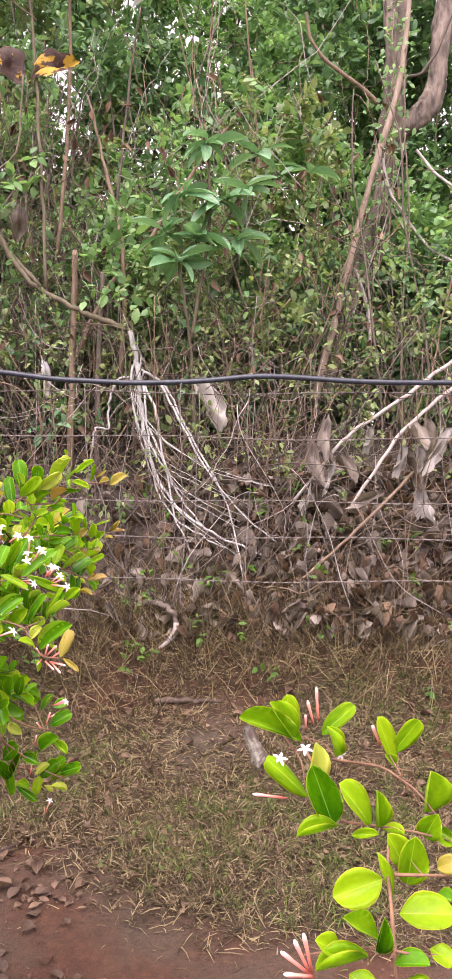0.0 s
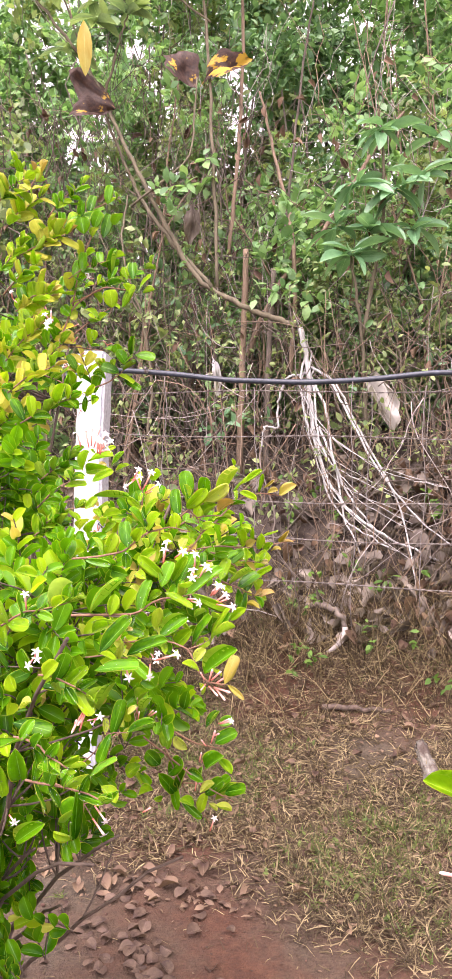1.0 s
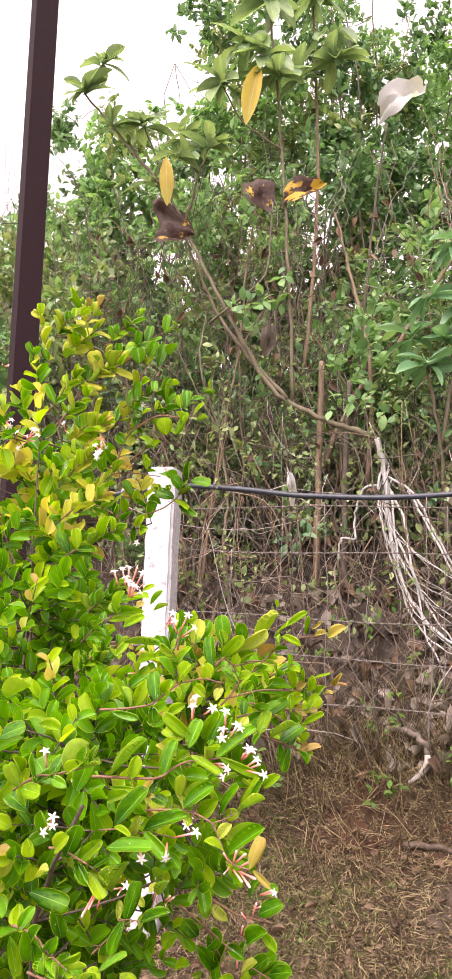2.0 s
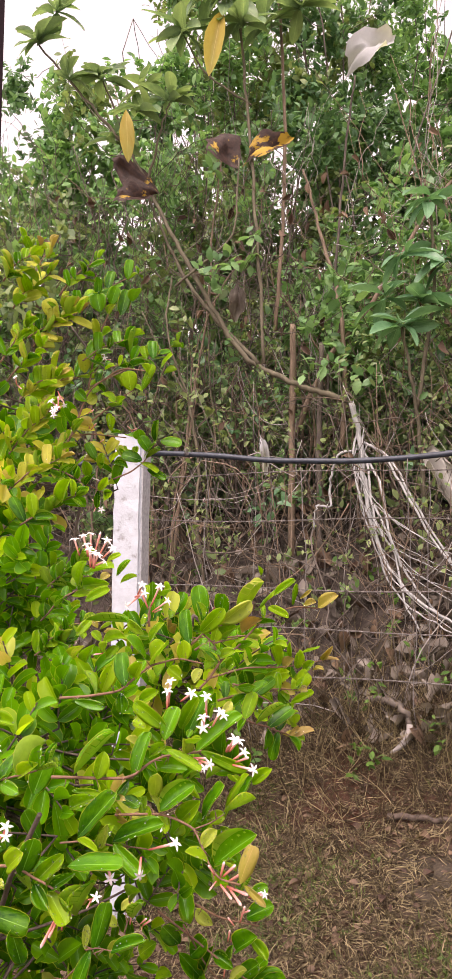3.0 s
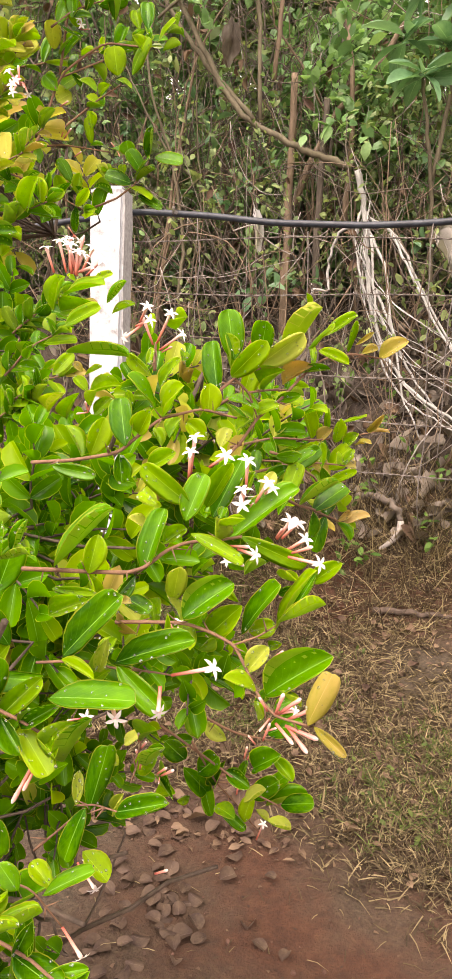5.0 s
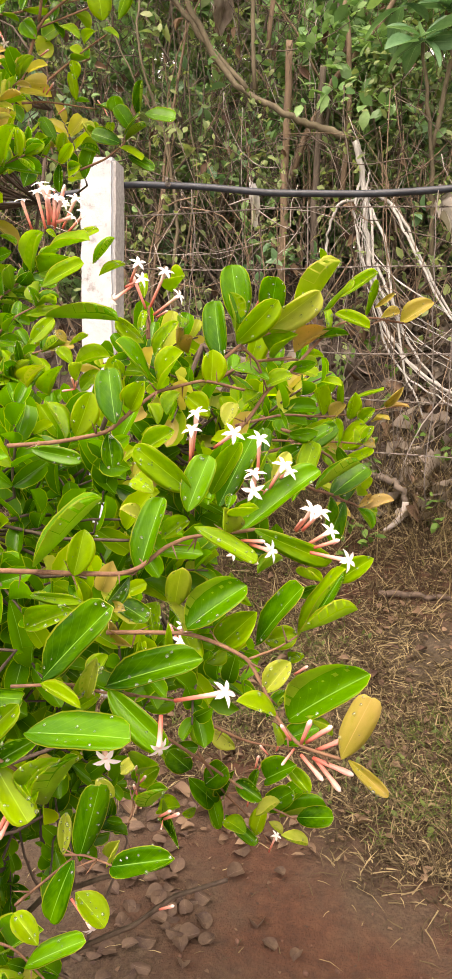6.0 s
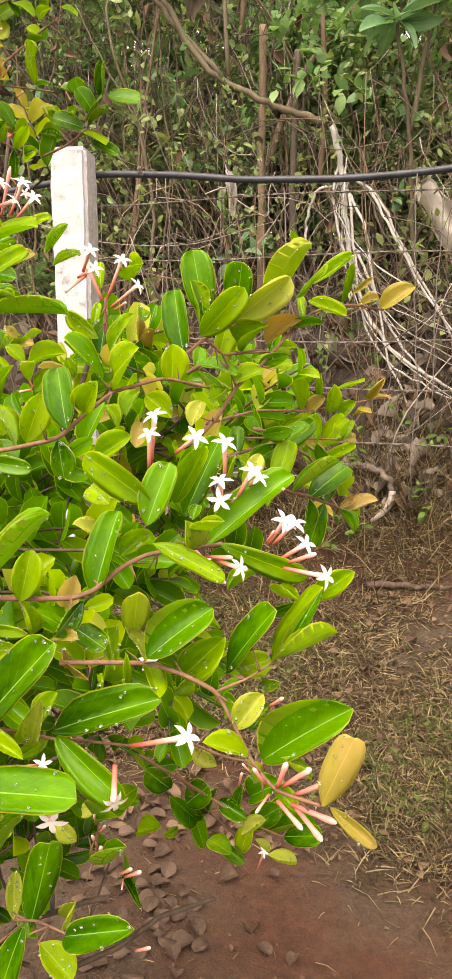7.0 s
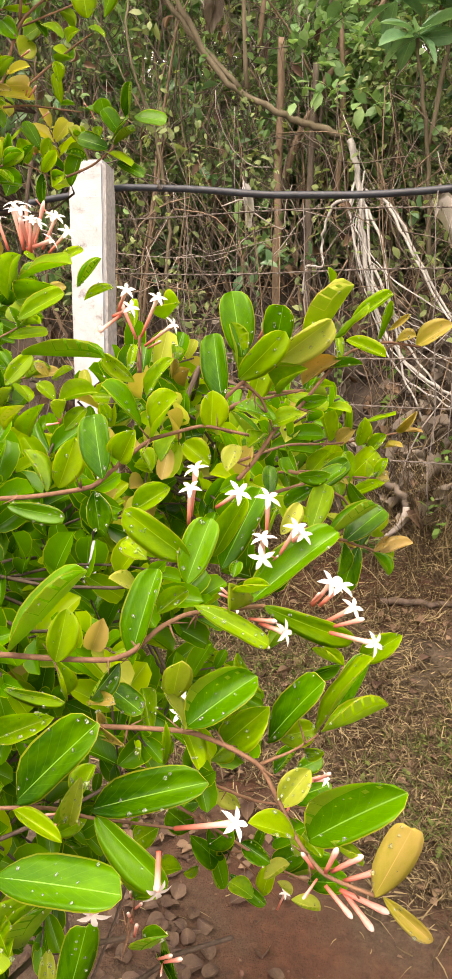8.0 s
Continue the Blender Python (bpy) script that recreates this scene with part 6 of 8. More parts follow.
leaf(SHRUB, (-0.328, 1.720, 1.365), (-0.306, 1.702, 1.387), 0.023, LEAF_LIME, 0)
leaf(SHRUB, (-0.375, 1.720, 1.356), (-0.379, 1.699, 1.390), 0.027, LEAF_GREEN, 0)
leaf(SHRUB, (-0.367, 1.720, 1.341), (-0.341, 1.709, 1.359), 0.024, LEAF_GREEN, 0)
leaf(SHRUB, (-0.305, 1.720, 1.322), (-0.296, 1.720, 1.335), 0.014, LEAF_LIME, 0)
leaf(SHRUB, (-0.336, 1.720, 1.335), (-0.351, 1.696, 1.353), 0.022, LEAF_GREEN, 0)
leaf(SHRUB, (-0.398, 1.720, 1.357), (-0.372, 1.705, 1.336), 0.025, LEAF_GREEN, 0)
leaf(SHRUB, (-0.352, 1.720, 1.396), (-0.342, 1.705, 1.420), 0.018, LEAF_LIME, 0)
leaf(SHRUB, (-0.418, 1.720, 1.388), (-0.399, 1.725, 1.407), 0.025, LEAF_GREEN, 0)
leaf(SHRUB, (-0.367, 1.720, 1.319), (-0.342, 1.710, 1.306), 0.020, LEAF_GREEN, 0)
leaf(SHRUB, (-0.328, 1.720, 1.312), (-0.305, 1.726, 1.296), 0.019, LEAF_GREEN, 0)
leaf(SHRUB, (-0.316, 1.720, 1.281), (-0.283, 1.699, 1.279), 0.015, LEAF_BRONZE, 0)
leaf(SHRUB, (-0.684, 2.050, 1.852), (-0.672, 2.035, 1.902), 0.024, LEAF_GREEN, 0)
leaf(SHRUB, (-0.673, 2.050, 1.856), (-0.621, 2.048, 1.848), 0.032, LEAF_GREEN, 0)
leaf(SHRUB, (-0.719, 2.050, 1.859), (-0.758, 2.057, 1.880), 0.041, LEAF_GREEN, 0)
leaf(SHRUB, (-0.721, 2.050, 1.859), (-0.724, 2.040, 1.883), 0.034, LEAF_GREEN, 0)
leaf(SHRUB, (-0.696, 2.050, 1.830), (-0.715, 2.031, 1.866), 0.031, LEAF_GREEN, 0)
leaf(SHRUB, (-0.712, 2.050, 1.821), (-0.678, 2.027, 1.852), 0.029, LEAF_GREEN, 0)
leaf(SHRUB, (-0.707, 2.050, 1.816), (-0.669, 2.043, 1.834), 0.036, LEAF_GREEN, 0)
leaf(SHRUB, (-0.718, 2.050, 1.812), (-0.759, 2.030, 1.827), 0.034, LEAF_GREEN, 0)
leaf(SHRUB, (-0.766, 2.050, 1.820), (-0.785, 2.054, 1.850), 0.029, LEAF_GREEN, 0)
leaf(SHRUB, (-0.754, 2.050, 1.833), (-0.778, 2.056, 1.840), 0.027, LEAF_GREEN, 0)
leaf(SHRUB, (-0.723, 2.050, 1.808), (-0.671, 2.029, 1.782), 0.022, LEAF_LIME, 0)
leaf(SHRUB, (-0.704, 2.050, 1.792), (-0.654, 2.033, 1.767), 0.020, LEAF_GREEN, 0)
leaf(SHRUB, (-0.733, 2.050, 1.827), (-0.736, 2.054, 1.846), 0.018, LEAF_GREEN, 0)
leaf(SHRUB, (-0.791, 2.050, 1.807), (-0.753, 2.048, 1.800), 0.032, LEAF_GREEN, 0)
leaf(SHRUB, (-0.822, 2.050, 1.795), (-0.819, 2.054, 1.833), 0.032, LEAF_GREEN, 0)
leaf(SHRUB, (-0.832, 2.050, 1.815), (-0.847, 2.036, 1.859), 0.027, LEAF_GREEN, 0)
leaf(SHRUB, (-0.838, 2.050, 1.810), (-0.852, 2.027, 1.817), 0.036, LEAF_BRONZE, 0)
leaf(SHRUB, (-0.795, 2.050, 1.883), (-0.796, 2.034, 1.923), 0.017, LEAF_LIME, 0)
leaf(SHRUB, (-0.798, 2.050, 1.880), (-0.773, 2.054, 1.882), 0.012, LEAF_GREEN, 0)
leaf(SHRUB, (-0.776, 2.050, 1.948), (-0.794, 2.033, 1.962), 0.034, LEAF_GREEN, 0)
leaf(SHRUB, (-0.798, 2.050, 1.941), (-0.764, 2.036, 1.942), 0.045, LEAF_GREEN, 0)
leaf(SHRUB, (-0.834, 2.050, 1.971), (-0.857, 2.039, 1.956), 0.045, LEAF_GREEN, 0)
leaf(SHRUB, (-0.855, 2.050, 1.982), (-0.821, 2.039, 1.998), 0.045, LEAF_LIME, 0)
leaf(SHRUB, (-0.873, 2.050, 1.881), (-0.882, 2.038, 1.897), 0.041, LEAF_LIME, 0)
leaf(SHRUB, (-0.747, 2.050, 1.990), (-0.720, 2.059, 1.982), 0.030, LEAF_LIME, 0)
leaf(SHRUB, (-0.539, 1.400, 1.563), (-0.488, 1.378, 1.577), 0.018, LEAF_LIME, 0)
leaf(SHRUB, (-0.538, 1.390, 1.546), (-0.490, 1.362, 1.552), 0.023, LEAF_LIME, 0)
leaf(SHRUB, (-0.541, 1.380, 1.546), (-0.537, 1.390, 1.583), 0.014, LEAF_LIME, 0)
leaf(SHRUB, (-0.513, 1.450, 1.559), (-0.492, 1.457, 1.582), 0.017, LEAF_GREEN, 0)
leaf(SHRUB, (-0.507, 1.450, 1.548), (-0.485, 1.461, 1.561), 0.011, LEAF_LIME, 0)
leaf(SHRUB, (-0.530, 1.410, 1.577), (-0.533, 1.399, 1.584), 0.011, LEAF_LIME, 0)
leaf(SHRUB, (-0.529, 1.450, 1.582), (-0.511, 1.460, 1.594), 0.011, LEAF_GREEN, 0)
leaf(SHRUB, (-0.540, 1.450, 1.553), (-0.528, 1.459, 1.562), 0.016, LEAF_BRONZE, 0)
twig(SHRUB, [(-0.440, 1.400, 1.489), (-0.440, 1.400, 1.505), (-0.439, 1.400, 1.518)], 0.0025)
flower(SHRUB, (-0.438, 1.400, 1.517), (-0.422, 1.394, 1.546))
flower(SHRUB, (-0.435, 1.400, 1.510), (-0.410, 1.394, 1.526))
bud(SHRUB, (-0.442, 1.400, 1.515), (-0.452, 1.394, 1.544))
bud(SHRUB, (-0.436, 1.410, 1.508), (-0.423, 1.404, 1.514))
flower(SHRUB, (-0.546, 1.420, 1.588), (-0.551, 1.414, 1.619))
flower(SHRUB, (-0.542, 1.420, 1.591), (-0.539, 1.414, 1.622))
bud(SHRUB, (-0.537, 1.420, 1.588), (-0.523, 1.414, 1.625))
flower(SHRUB, (-0.529, 1.420, 1.588), (-0.513, 1.414, 1.612))
flower(SHRUB, (-0.523, 1.420, 1.585), (-0.504, 1.414, 1.600))
flower(SHRUB, (-0.565, 1.430, 1.589), (-0.571, 1.424, 1.614))
bud(SHRUB, (-0.532, 1.400, 1.558), (-0.534, 1.394, 1.562))
flower(SHRUB, (-0.355, 1.250, 1.409), (-0.350, 1.244, 1.439))
flower(SHRUB, (-0.355, 1.245, 1.405), (-0.352, 1.239, 1.428))
flower(SHRUB, (-0.339, 1.250, 1.415), (-0.324, 1.244, 1.426))
flower(SHRUB, (-0.311, 1.250, 1.383), (-0.309, 1.244, 1.399))
flower(SHRUB, (-0.302, 1.255, 1.385), (-0.290, 1.249, 1.405))
flower(SHRUB, (-0.297, 1.260, 1.392), (-0.287, 1.254, 1.400))
bud(SHRUB, (-0.303, 1.250, 1.386), (-0.306, 1.244, 1.389))
bud(SHRUB, (-0.304, 1.250, 1.384), (-0.300, 1.244, 1.389))
flower(SHRUB, (-0.278, 1.235, 1.363), (-0.267, 1.229, 1.379))
flower(SHRUB, (-0.273, 1.230, 1.365), (-0.261, 1.224, 1.379))
flower(SHRUB, (-0.270, 1.230, 1.355), (-0.254, 1.224, 1.367))
bud(SHRUB, (-0.264, 1.225, 1.355), (-0.247, 1.219, 1.363))
flower(SHRUB, (-0.266, 1.220, 1.353), (-0.241, 1.214, 1.351))
bud(SHRUB, (-0.279, 1.235, 1.364), (-0.273, 1.229, 1.373))
flower(SHRUB, (-0.305, 1.215, 1.357), (-0.290, 1.209, 1.355))
bud(SHRUB, (-0.314, 1.210, 1.352), (-0.297, 1.204, 1.347))
bud(SHRUB, (-0.311, 1.215, 1.359), (-0.294, 1.209, 1.361))
flower(SHRUB, (-0.325, 1.115, 1.290), (-0.295, 1.109, 1.301))
flower(SHRUB, (-0.353, 1.075, 1.286), (-0.347, 1.069, 1.276))
flower(SHRUB, (-0.328, 1.100, 1.288), (-0.327, 1.094, 1.272))
bud(SHRUB, (-0.263, 1.140, 1.262), (-0.268, 1.134, 1.274))
bud(SHRUB, (-0.261, 1.140, 1.257), (-0.267, 1.134, 1.249))
bud(SHRUB, (-0.257, 1.140, 1.261), (-0.251, 1.134, 1.279))
bud(SHRUB, (-0.254, 1.140, 1.262), (-0.239, 1.134, 1.277))
bud(SHRUB, (-0.248, 1.140, 1.258), (-0.230, 1.134, 1.271))
bud(SHRUB, (-0.257, 1.140, 1.254), (-0.243, 1.134, 1.243))
bud(SHRUB, (-0.248, 1.140, 1.252), (-0.233, 1.134, 1.238))
bud(SHRUB, (-0.250, 1.140, 1.253), (-0.226, 1.134, 1.249))
flower(SHRUB, (-0.367, 1.650, 0.832), (-0.357, 1.644, 0.861))
bud(SHRUB, (-0.382, 1.580, 0.937), (-0.377, 1.574, 0.963))
bud(SHRUB, (-0.373, 1.580, 0.952), (-0.367, 1.574, 0.949))
bud(SHRUB, (-0.367, 1.550, 1.005), (-0.362, 1.544, 1.025))
bud(SHRUB, (-0.363, 1.550, 1.004), (-0.355, 1.544, 1.021))
bud(SHRUB, (-0.333, 1.120, 1.213), (-0.322, 1.114, 1.222))
bud(SHRUB, (-0.334, 1.120, 1.212), (-0.333, 1.114, 1.210))
bud(SHRUB, (-0.336, 1.120, 1.214), (-0.327, 1.114, 1.223))
bud(SHRUB, (-0.361, 1.150, 1.220), (-0.359, 1.144, 1.230))
bud(SHRUB, (-0.359, 1.150, 1.215), (-0.353, 1.144, 1.224))
bud(SHRUB, (-0.361, 1.150, 1.206), (-0.361, 1.144, 1.217))
bud(SHRUB, (-0.360, 1.150, 1.198), (-0.356, 1.144, 1.211))
bud(SHRUB, (-0.351, 1.390, 1.513), (-0.353, 1.384, 1.526))
bud(SHRUB, (-0.349, 1.390, 1.512), (-0.345, 1.384, 1.528))
bud(SHRUB, (-0.342, 1.390, 1.515), (-0.334, 1.384, 1.527))
bud(SHRUB, (-0.268, 1.180, 1.285), (-0.259, 1.174, 1.294))
bud(SHRUB, (-0.830, 2.000, 1.883), (-0.820, 1.994, 1.900))
bud(SHRUB, (-0.825, 2.000, 1.880), (-0.808, 1.994, 1.895))
bud(SHRUB, (-0.805, 2.000, 1.849), (-0.789, 1.994, 1.856))
twig(SHRUB, [(-0.482, 1.200, 1.329), (-0.452, 1.195, 1.332), (-0.415, 1.190, 1.335), (-0.386, 1.190, 1.337), (-0.374, 1.195, 1.341), (-0.362, 1.210, 1.352), (-0.350, 1.220, 1.357), (-0.336, 1.225, 1.359), (-0.316, 1.225, 1.362), (-0.303, 1.220, 1.366)], 0.0023)
twig(SHRUB, [(-0.520, 1.290, 1.404), (-0.476, 1.285, 1.409), (-0.427, 1.270, 1.420), (-0.413, 1.275, 1.433), (-0.395, 1.290, 1.450), (-0.380, 1.295, 1.454), (-0.362, 1.305, 1.459), (-0.334, 1.320, 1.451)], 0.0021)
twig(SHRUB, [(-0.396, 1.190, 1.296), (-0.365, 1.185, 1.301), (-0.336, 1.180, 1.305), (-0.315, 1.175, 1.302), (-0.295, 1.170, 1.296), (-0.284, 1.160, 1.284), (-0.272, 1.150, 1.268), (-0.258, 1.140, 1.259), (-0.233, 1.130, 1.260)], 0.0019)
twig(SHRUB, [(-0.296, 1.172, 1.295), (-0.279, 1.180, 1.301), (-0.267, 1.185, 1.309)], 0.0011)
twig(SHRUB, [(-0.423, 1.110, 1.289), (-0.386, 1.110, 1.295), (-0.366, 1.112, 1.291), (-0.338, 1.112, 1.292), (-0.324, 1.115, 1.290)], 0.0013)
twig(SHRUB, [(-0.358, 1.340, 1.472), (-0.346, 1.360, 1.486), (-0.328, 1.385, 1.495), (-0.308, 1.410, 1.505)], 0.0018)
twig(SHRUB, [(-0.351, 1.360, 1.413), (-0.340, 1.370, 1.426), (-0.328, 1.380, 1.448), (-0.313, 1.410, 1.463), (-0.298, 1.450, 1.487), (-0.281, 1.480, 1.506), (-0.255, 1.540, 1.513), (-0.225, 1.570, 1.508)], 0.0021)
twig(SHRUB, [(-0.346, 1.360, 1.484), (-0.335, 1.370, 1.472), (-0.328, 1.380, 1.448)], 0.0017)
twig(SHRUB, [(-0.335, 1.370, 1.472), (-0.315, 1.420, 1.475)], 0.0014)
twig(SHRUB, [(-0.383, 1.500, 1.405), (-0.357, 1.620, 1.407), (-0.319, 1.700, 1.398), (-0.278, 1.740, 1.401), (-0.220, 1.760, 1.413)], 0.0019)
twig(SHRUB, [(-0.373, 1.600, 1.379), (-0.341, 1.700, 1.367), (-0.315, 1.740, 1.345), (-0.278, 1.760, 1.335)], 0.0017)
twig(SHRUB, [(-0.392, 1.110, 1.186), (-0.377, 1.105, 1.192), (-0.356, 1.095, 1.196)], 0.0011)
twig(SHRUB, [(-0.432, 1.120, 1.137), (-0.411, 1.120, 1.158), (-0.387, 1.110, 1.185)], 0.0012)
twig(SHRUB, [(-0.366, 1.150, 1.189), (-0.361, 1.150, 1.206), (-0.359, 1.150, 1.225)], 0.0009)
twig(SHRUB, [(-0.421, 1.500, 1.044), (-0.411, 1.580, 0.950), (-0.390, 1.620, 0.899), (-0.364, 1.650, 0.844)], 0.0017)
twig(SHRUB, [(-0.411, 1.580, 0.950), (-0.374, 1.600, 0.945), (-0.344, 1.600, 0.918)], 0.0016)
twig(SHRUB, [(-0.869, 2.000, 1.869), (-0.835, 2.020, 1.875), (-0.758, 2.050, 1.867)], 0.0024)
twig(SHRUB, [(-0.781, 2.030, 1.768), (-0.741, 2.040, 1.785), (-0.712, 2.050, 1.809), (-0.684, 2.050, 1.849)], 0.0025)
twig(SHRUB, [(-0.835, 2.000, 1.892), (-0.805, 2.030, 1.930), (-0.775, 2.050, 1.961), (-0.737, 2.050, 1.981)], 0.0024)
leaf(SHRUB, (-0.618, 1.220, 1.240), (-0.635, 1.201, 1.258), 0.025, LEAF_GREEN, 0)
leaf(SHRUB, (-0.594, 1.220, 1.267), (-0.628, 1.222, 1.288), 0.030, LEAF_GREEN, 0)
leaf(SHRUB, (-0.597, 1.220, 1.272), (-0.604, 1.225, 1.311), 0.025, LEAF_GREEN, 0)
leaf(SHRUB, (-0.591, 1.220, 1.229), (-0.580, 1.219, 1.205), 0.029, LEAF_LIME, 0)
leaf(SHRUB, (-0.539, 1.220, 1.217), (-0.479, 1.213, 1.235), 0.027, LEAF_GREEN, 0)
leaf(SHRUB, (-0.555, 1.220, 1.234), (-0.563, 1.204, 1.274), 0.025, LEAF_GREEN, 0)
leaf(SHRUB, (-0.646, 1.220, 1.140), (-0.615, 1.206, 1.122), 0.033, LEAF_GREEN, 0)
leaf(SHRUB, (-0.598, 1.220, 1.139), (-0.580, 1.201, 1.110), 0.027, LEAF_GREEN, 0)
leaf(SHRUB, (-0.583, 1.220, 1.157), (-0.516, 1.195, 1.159), 0.029, LEAF_GREEN, 0)
leaf(SHRUB, (-0.573, 1.220, 1.178), (-0.549, 1.216, 1.191), 0.029, LEAF_GREEN, 0)
leaf(SHRUB, (-0.529, 1.220, 1.103), (-0.532, 1.203, 1.148), 0.025, LEAF_GREEN, 0)
leaf(SHRUB, (-0.611, 1.220, 1.092), (-0.599, 1.224, 1.038), 0.023, LEAF_LIME, 0)
leaf(SHRUB, (-0.568, 1.220, 1.071), (-0.566, 1.194, 1.121), 0.029, LEAF_GREEN, 0)
leaf(SHRUB, (-0.518, 1.220, 1.087), (-0.531, 1.228, 1.047), 0.029, LEAF_GREEN, 0)
leaf(SHRUB, (-0.626, 1.220, 1.063), (-0.629, 1.220, 1.027), 0.021, LEAF_LIME, 0)
leaf(SHRUB, (-0.558, 1.220, 1.307), (-0.588, 1.229, 1.335), 0.029, LEAF_GREEN, 0)
leaf(SHRUB, (-0.517, 1.220, 1.301), (-0.502, 1.228, 1.346), 0.029, LEAF_GREEN, 0)
leaf(SHRUB, (-0.583, 1.220, 1.388), (-0.550, 1.228, 1.380), 0.021, LEAF_GREEN, 0)
leaf(SHRUB, (-0.646, 1.220, 1.365), (-0.607, 1.215, 1.387), 0.029, LEAF_GREEN, 0)
leaf(SHRUB, (-0.638, 1.220, 1.422), (-0.580, 1.193, 1.447), 0.029, LEAF_LIME, 0)
leaf(SHRUB, (-0.649, 1.220, 1.308), (-0.624, 1.222, 1.324), 0.027, LEAF_GREEN, 0)
leaf(SHRUB, (-0.495, 1.220, 1.012), (-0.462, 1.199, 1.052), 0.027, LEAF_GREEN, 0)
leaf(SHRUB, (-0.574, 1.220, 0.973), (-0.527, 1.204, 1.014), 0.029, LEAF_GREEN, 0)
leaf(SHRUB, (-0.636, 1.220, 0.963), (-0.611, 1.219, 0.994), 0.029, LEAF_GREEN, 0)
leaf(SHRUB, (-0.438, 1.220, 1.072), (-0.411, 1.213, 1.054), 0.025, LEAF_GREEN, 0)
leaf(SHRUB, (-0.484, 1.220, 0.988), (-0.509, 1.209, 1.002), 0.025, LEAF_LIME, 0)
flower(SHRUB, (-0.613, 1.200, 1.081), (-0.618, 1.194, 1.090))
flower(SHRUB, (-0.577, 1.200, 1.023), (-0.565, 1.194, 1.015))
flower(SHRUB, (-0.471, 1.280, 1.016), (-0.450, 1.274, 0.996))
flower(SHRUB, (-0.554, 1.200, 1.334), (-0.554, 1.194, 1.358))
bud(SHRUB, (-0.466, 1.200, 1.158), (-0.455, 1.194, 1.191))
bud(SHRUB, (-0.476, 1.200, 1.159), (-0.469, 1.194, 1.177))
bud(SHRUB, (-0.398, 1.300, 1.005), (-0.383, 1.294, 1.016))
leaf(SHRUB, (-0.355, 1.550, 1.070), (-0.331, 1.560, 1.099), 0.026, LEAF_GREEN, 0)
leaf(SHRUB, (-0.337, 1.550, 1.043), (-0.297, 1.546, 1.068), 0.028, LEAF_GREEN, 0)
leaf(SHRUB, (-0.330, 1.550, 1.014), (-0.301, 1.536, 0.992), 0.028, LEAF_GREEN, 0)
leaf(SHRUB, (-0.354, 1.550, 0.994), (-0.321, 1.532, 1.026), 0.030, LEAF_GREEN, 0)
leaf(SHRUB, (-0.365, 1.550, 0.946), (-0.337, 1.556, 0.964), 0.028, LEAF_GREEN, 0)
leaf(SHRUB, (-0.390, 1.550, 0.985), (-0.357, 1.541, 0.974), 0.031, LEAF_GREEN, 0)
leaf(SHRUB, (-0.391, 1.550, 1.026), (-0.417, 1.553, 1.047), 0.031, LEAF_GREEN, 0)
leaf(SHRUB, (-0.427, 1.550, 0.976), (-0.393, 1.536, 1.013), 0.031, LEAF_GREEN, 0)
leaf(SHRUB, (-0.445, 1.550, 0.992), (-0.464, 1.530, 1.021), 0.028, LEAF_GREEN, 0)
leaf(SHRUB, (-0.483, 1.550, 0.989), (-0.511, 1.543, 0.970), 0.031, LEAF_LIME, 0)
leaf(SHRUB, (-0.457, 1.550, 0.943), (-0.489, 1.555, 0.932), 0.031, LEAF_GREEN, 0)
leaf(SHRUB, (-0.317, 1.550, 0.951), (-0.276, 1.529, 0.972), 0.025, LEAF_GREEN, 0)
leaf(SHRUB, (-0.335, 1.550, 0.926), (-0.305, 1.554, 0.915), 0.026, LEAF_GREEN, 0)
leaf(SHRUB, (-0.377, 1.550, 0.921), (-0.404, 1.559, 0.933), 0.028, LEAF_GREEN, 0)
leaf(SHRUB, (-0.428, 1.550, 1.023), (-0.439, 1.554, 1.057), 0.028, LEAF_GREEN, 0)
leaf(SHRUB, (-0.331, 1.550, 1.078), (-0.306, 1.555, 1.090), 0.023, LEAF_GREEN, 0)
twig(SHRUB, [(-0.462, 1.500, 1.059), (-0.409, 1.530, 1.008), (-0.356, 1.560, 0.955), (-0.305, 1.580, 0.923)], 0.0022)
twig(SHRUB, [(-0.426, 1.500, 1.085), (-0.376, 1.540, 1.042), (-0.321, 1.560, 1.029)], 0.0022)
bud(SHRUB, (-0.343, 1.500, 1.052), (-0.351, 1.494, 1.065))
bud(SHRUB, (-0.334, 1.500, 1.058), (-0.325, 1.494, 1.084))
bud(SHRUB, (-0.321, 1.500, 1.094), (-0.299, 1.494, 1.106))
flower(SHRUB, (-0.318, 1.500, 1.094), (-0.296, 1.494, 1.103))
bud(SHRUB, (-0.332, 1.500, 1.070), (-0.317, 1.494, 1.079))
flower(SHRUB, (-0.424, 1.150, 1.053), (-0.405, 1.144, 1.035))
bud(SHRUB, (-0.421, 1.100, 1.218), (-0.435, 1.094, 1.189))
bud(SHRUB, (-0.419, 1.100, 1.216), (-0.426, 1.094, 1.200))
leaf(SHRUB, (-0.430, 1.100, 1.045), (-0.416, 1.072, 1.123), 0.020, LEAF_GREEN, 0)
leaf(SHRUB, (-0.435, 1.100, 1.117), (-0.447, 1.097, 1.137), 0.019, LEAF_GREEN, 0)
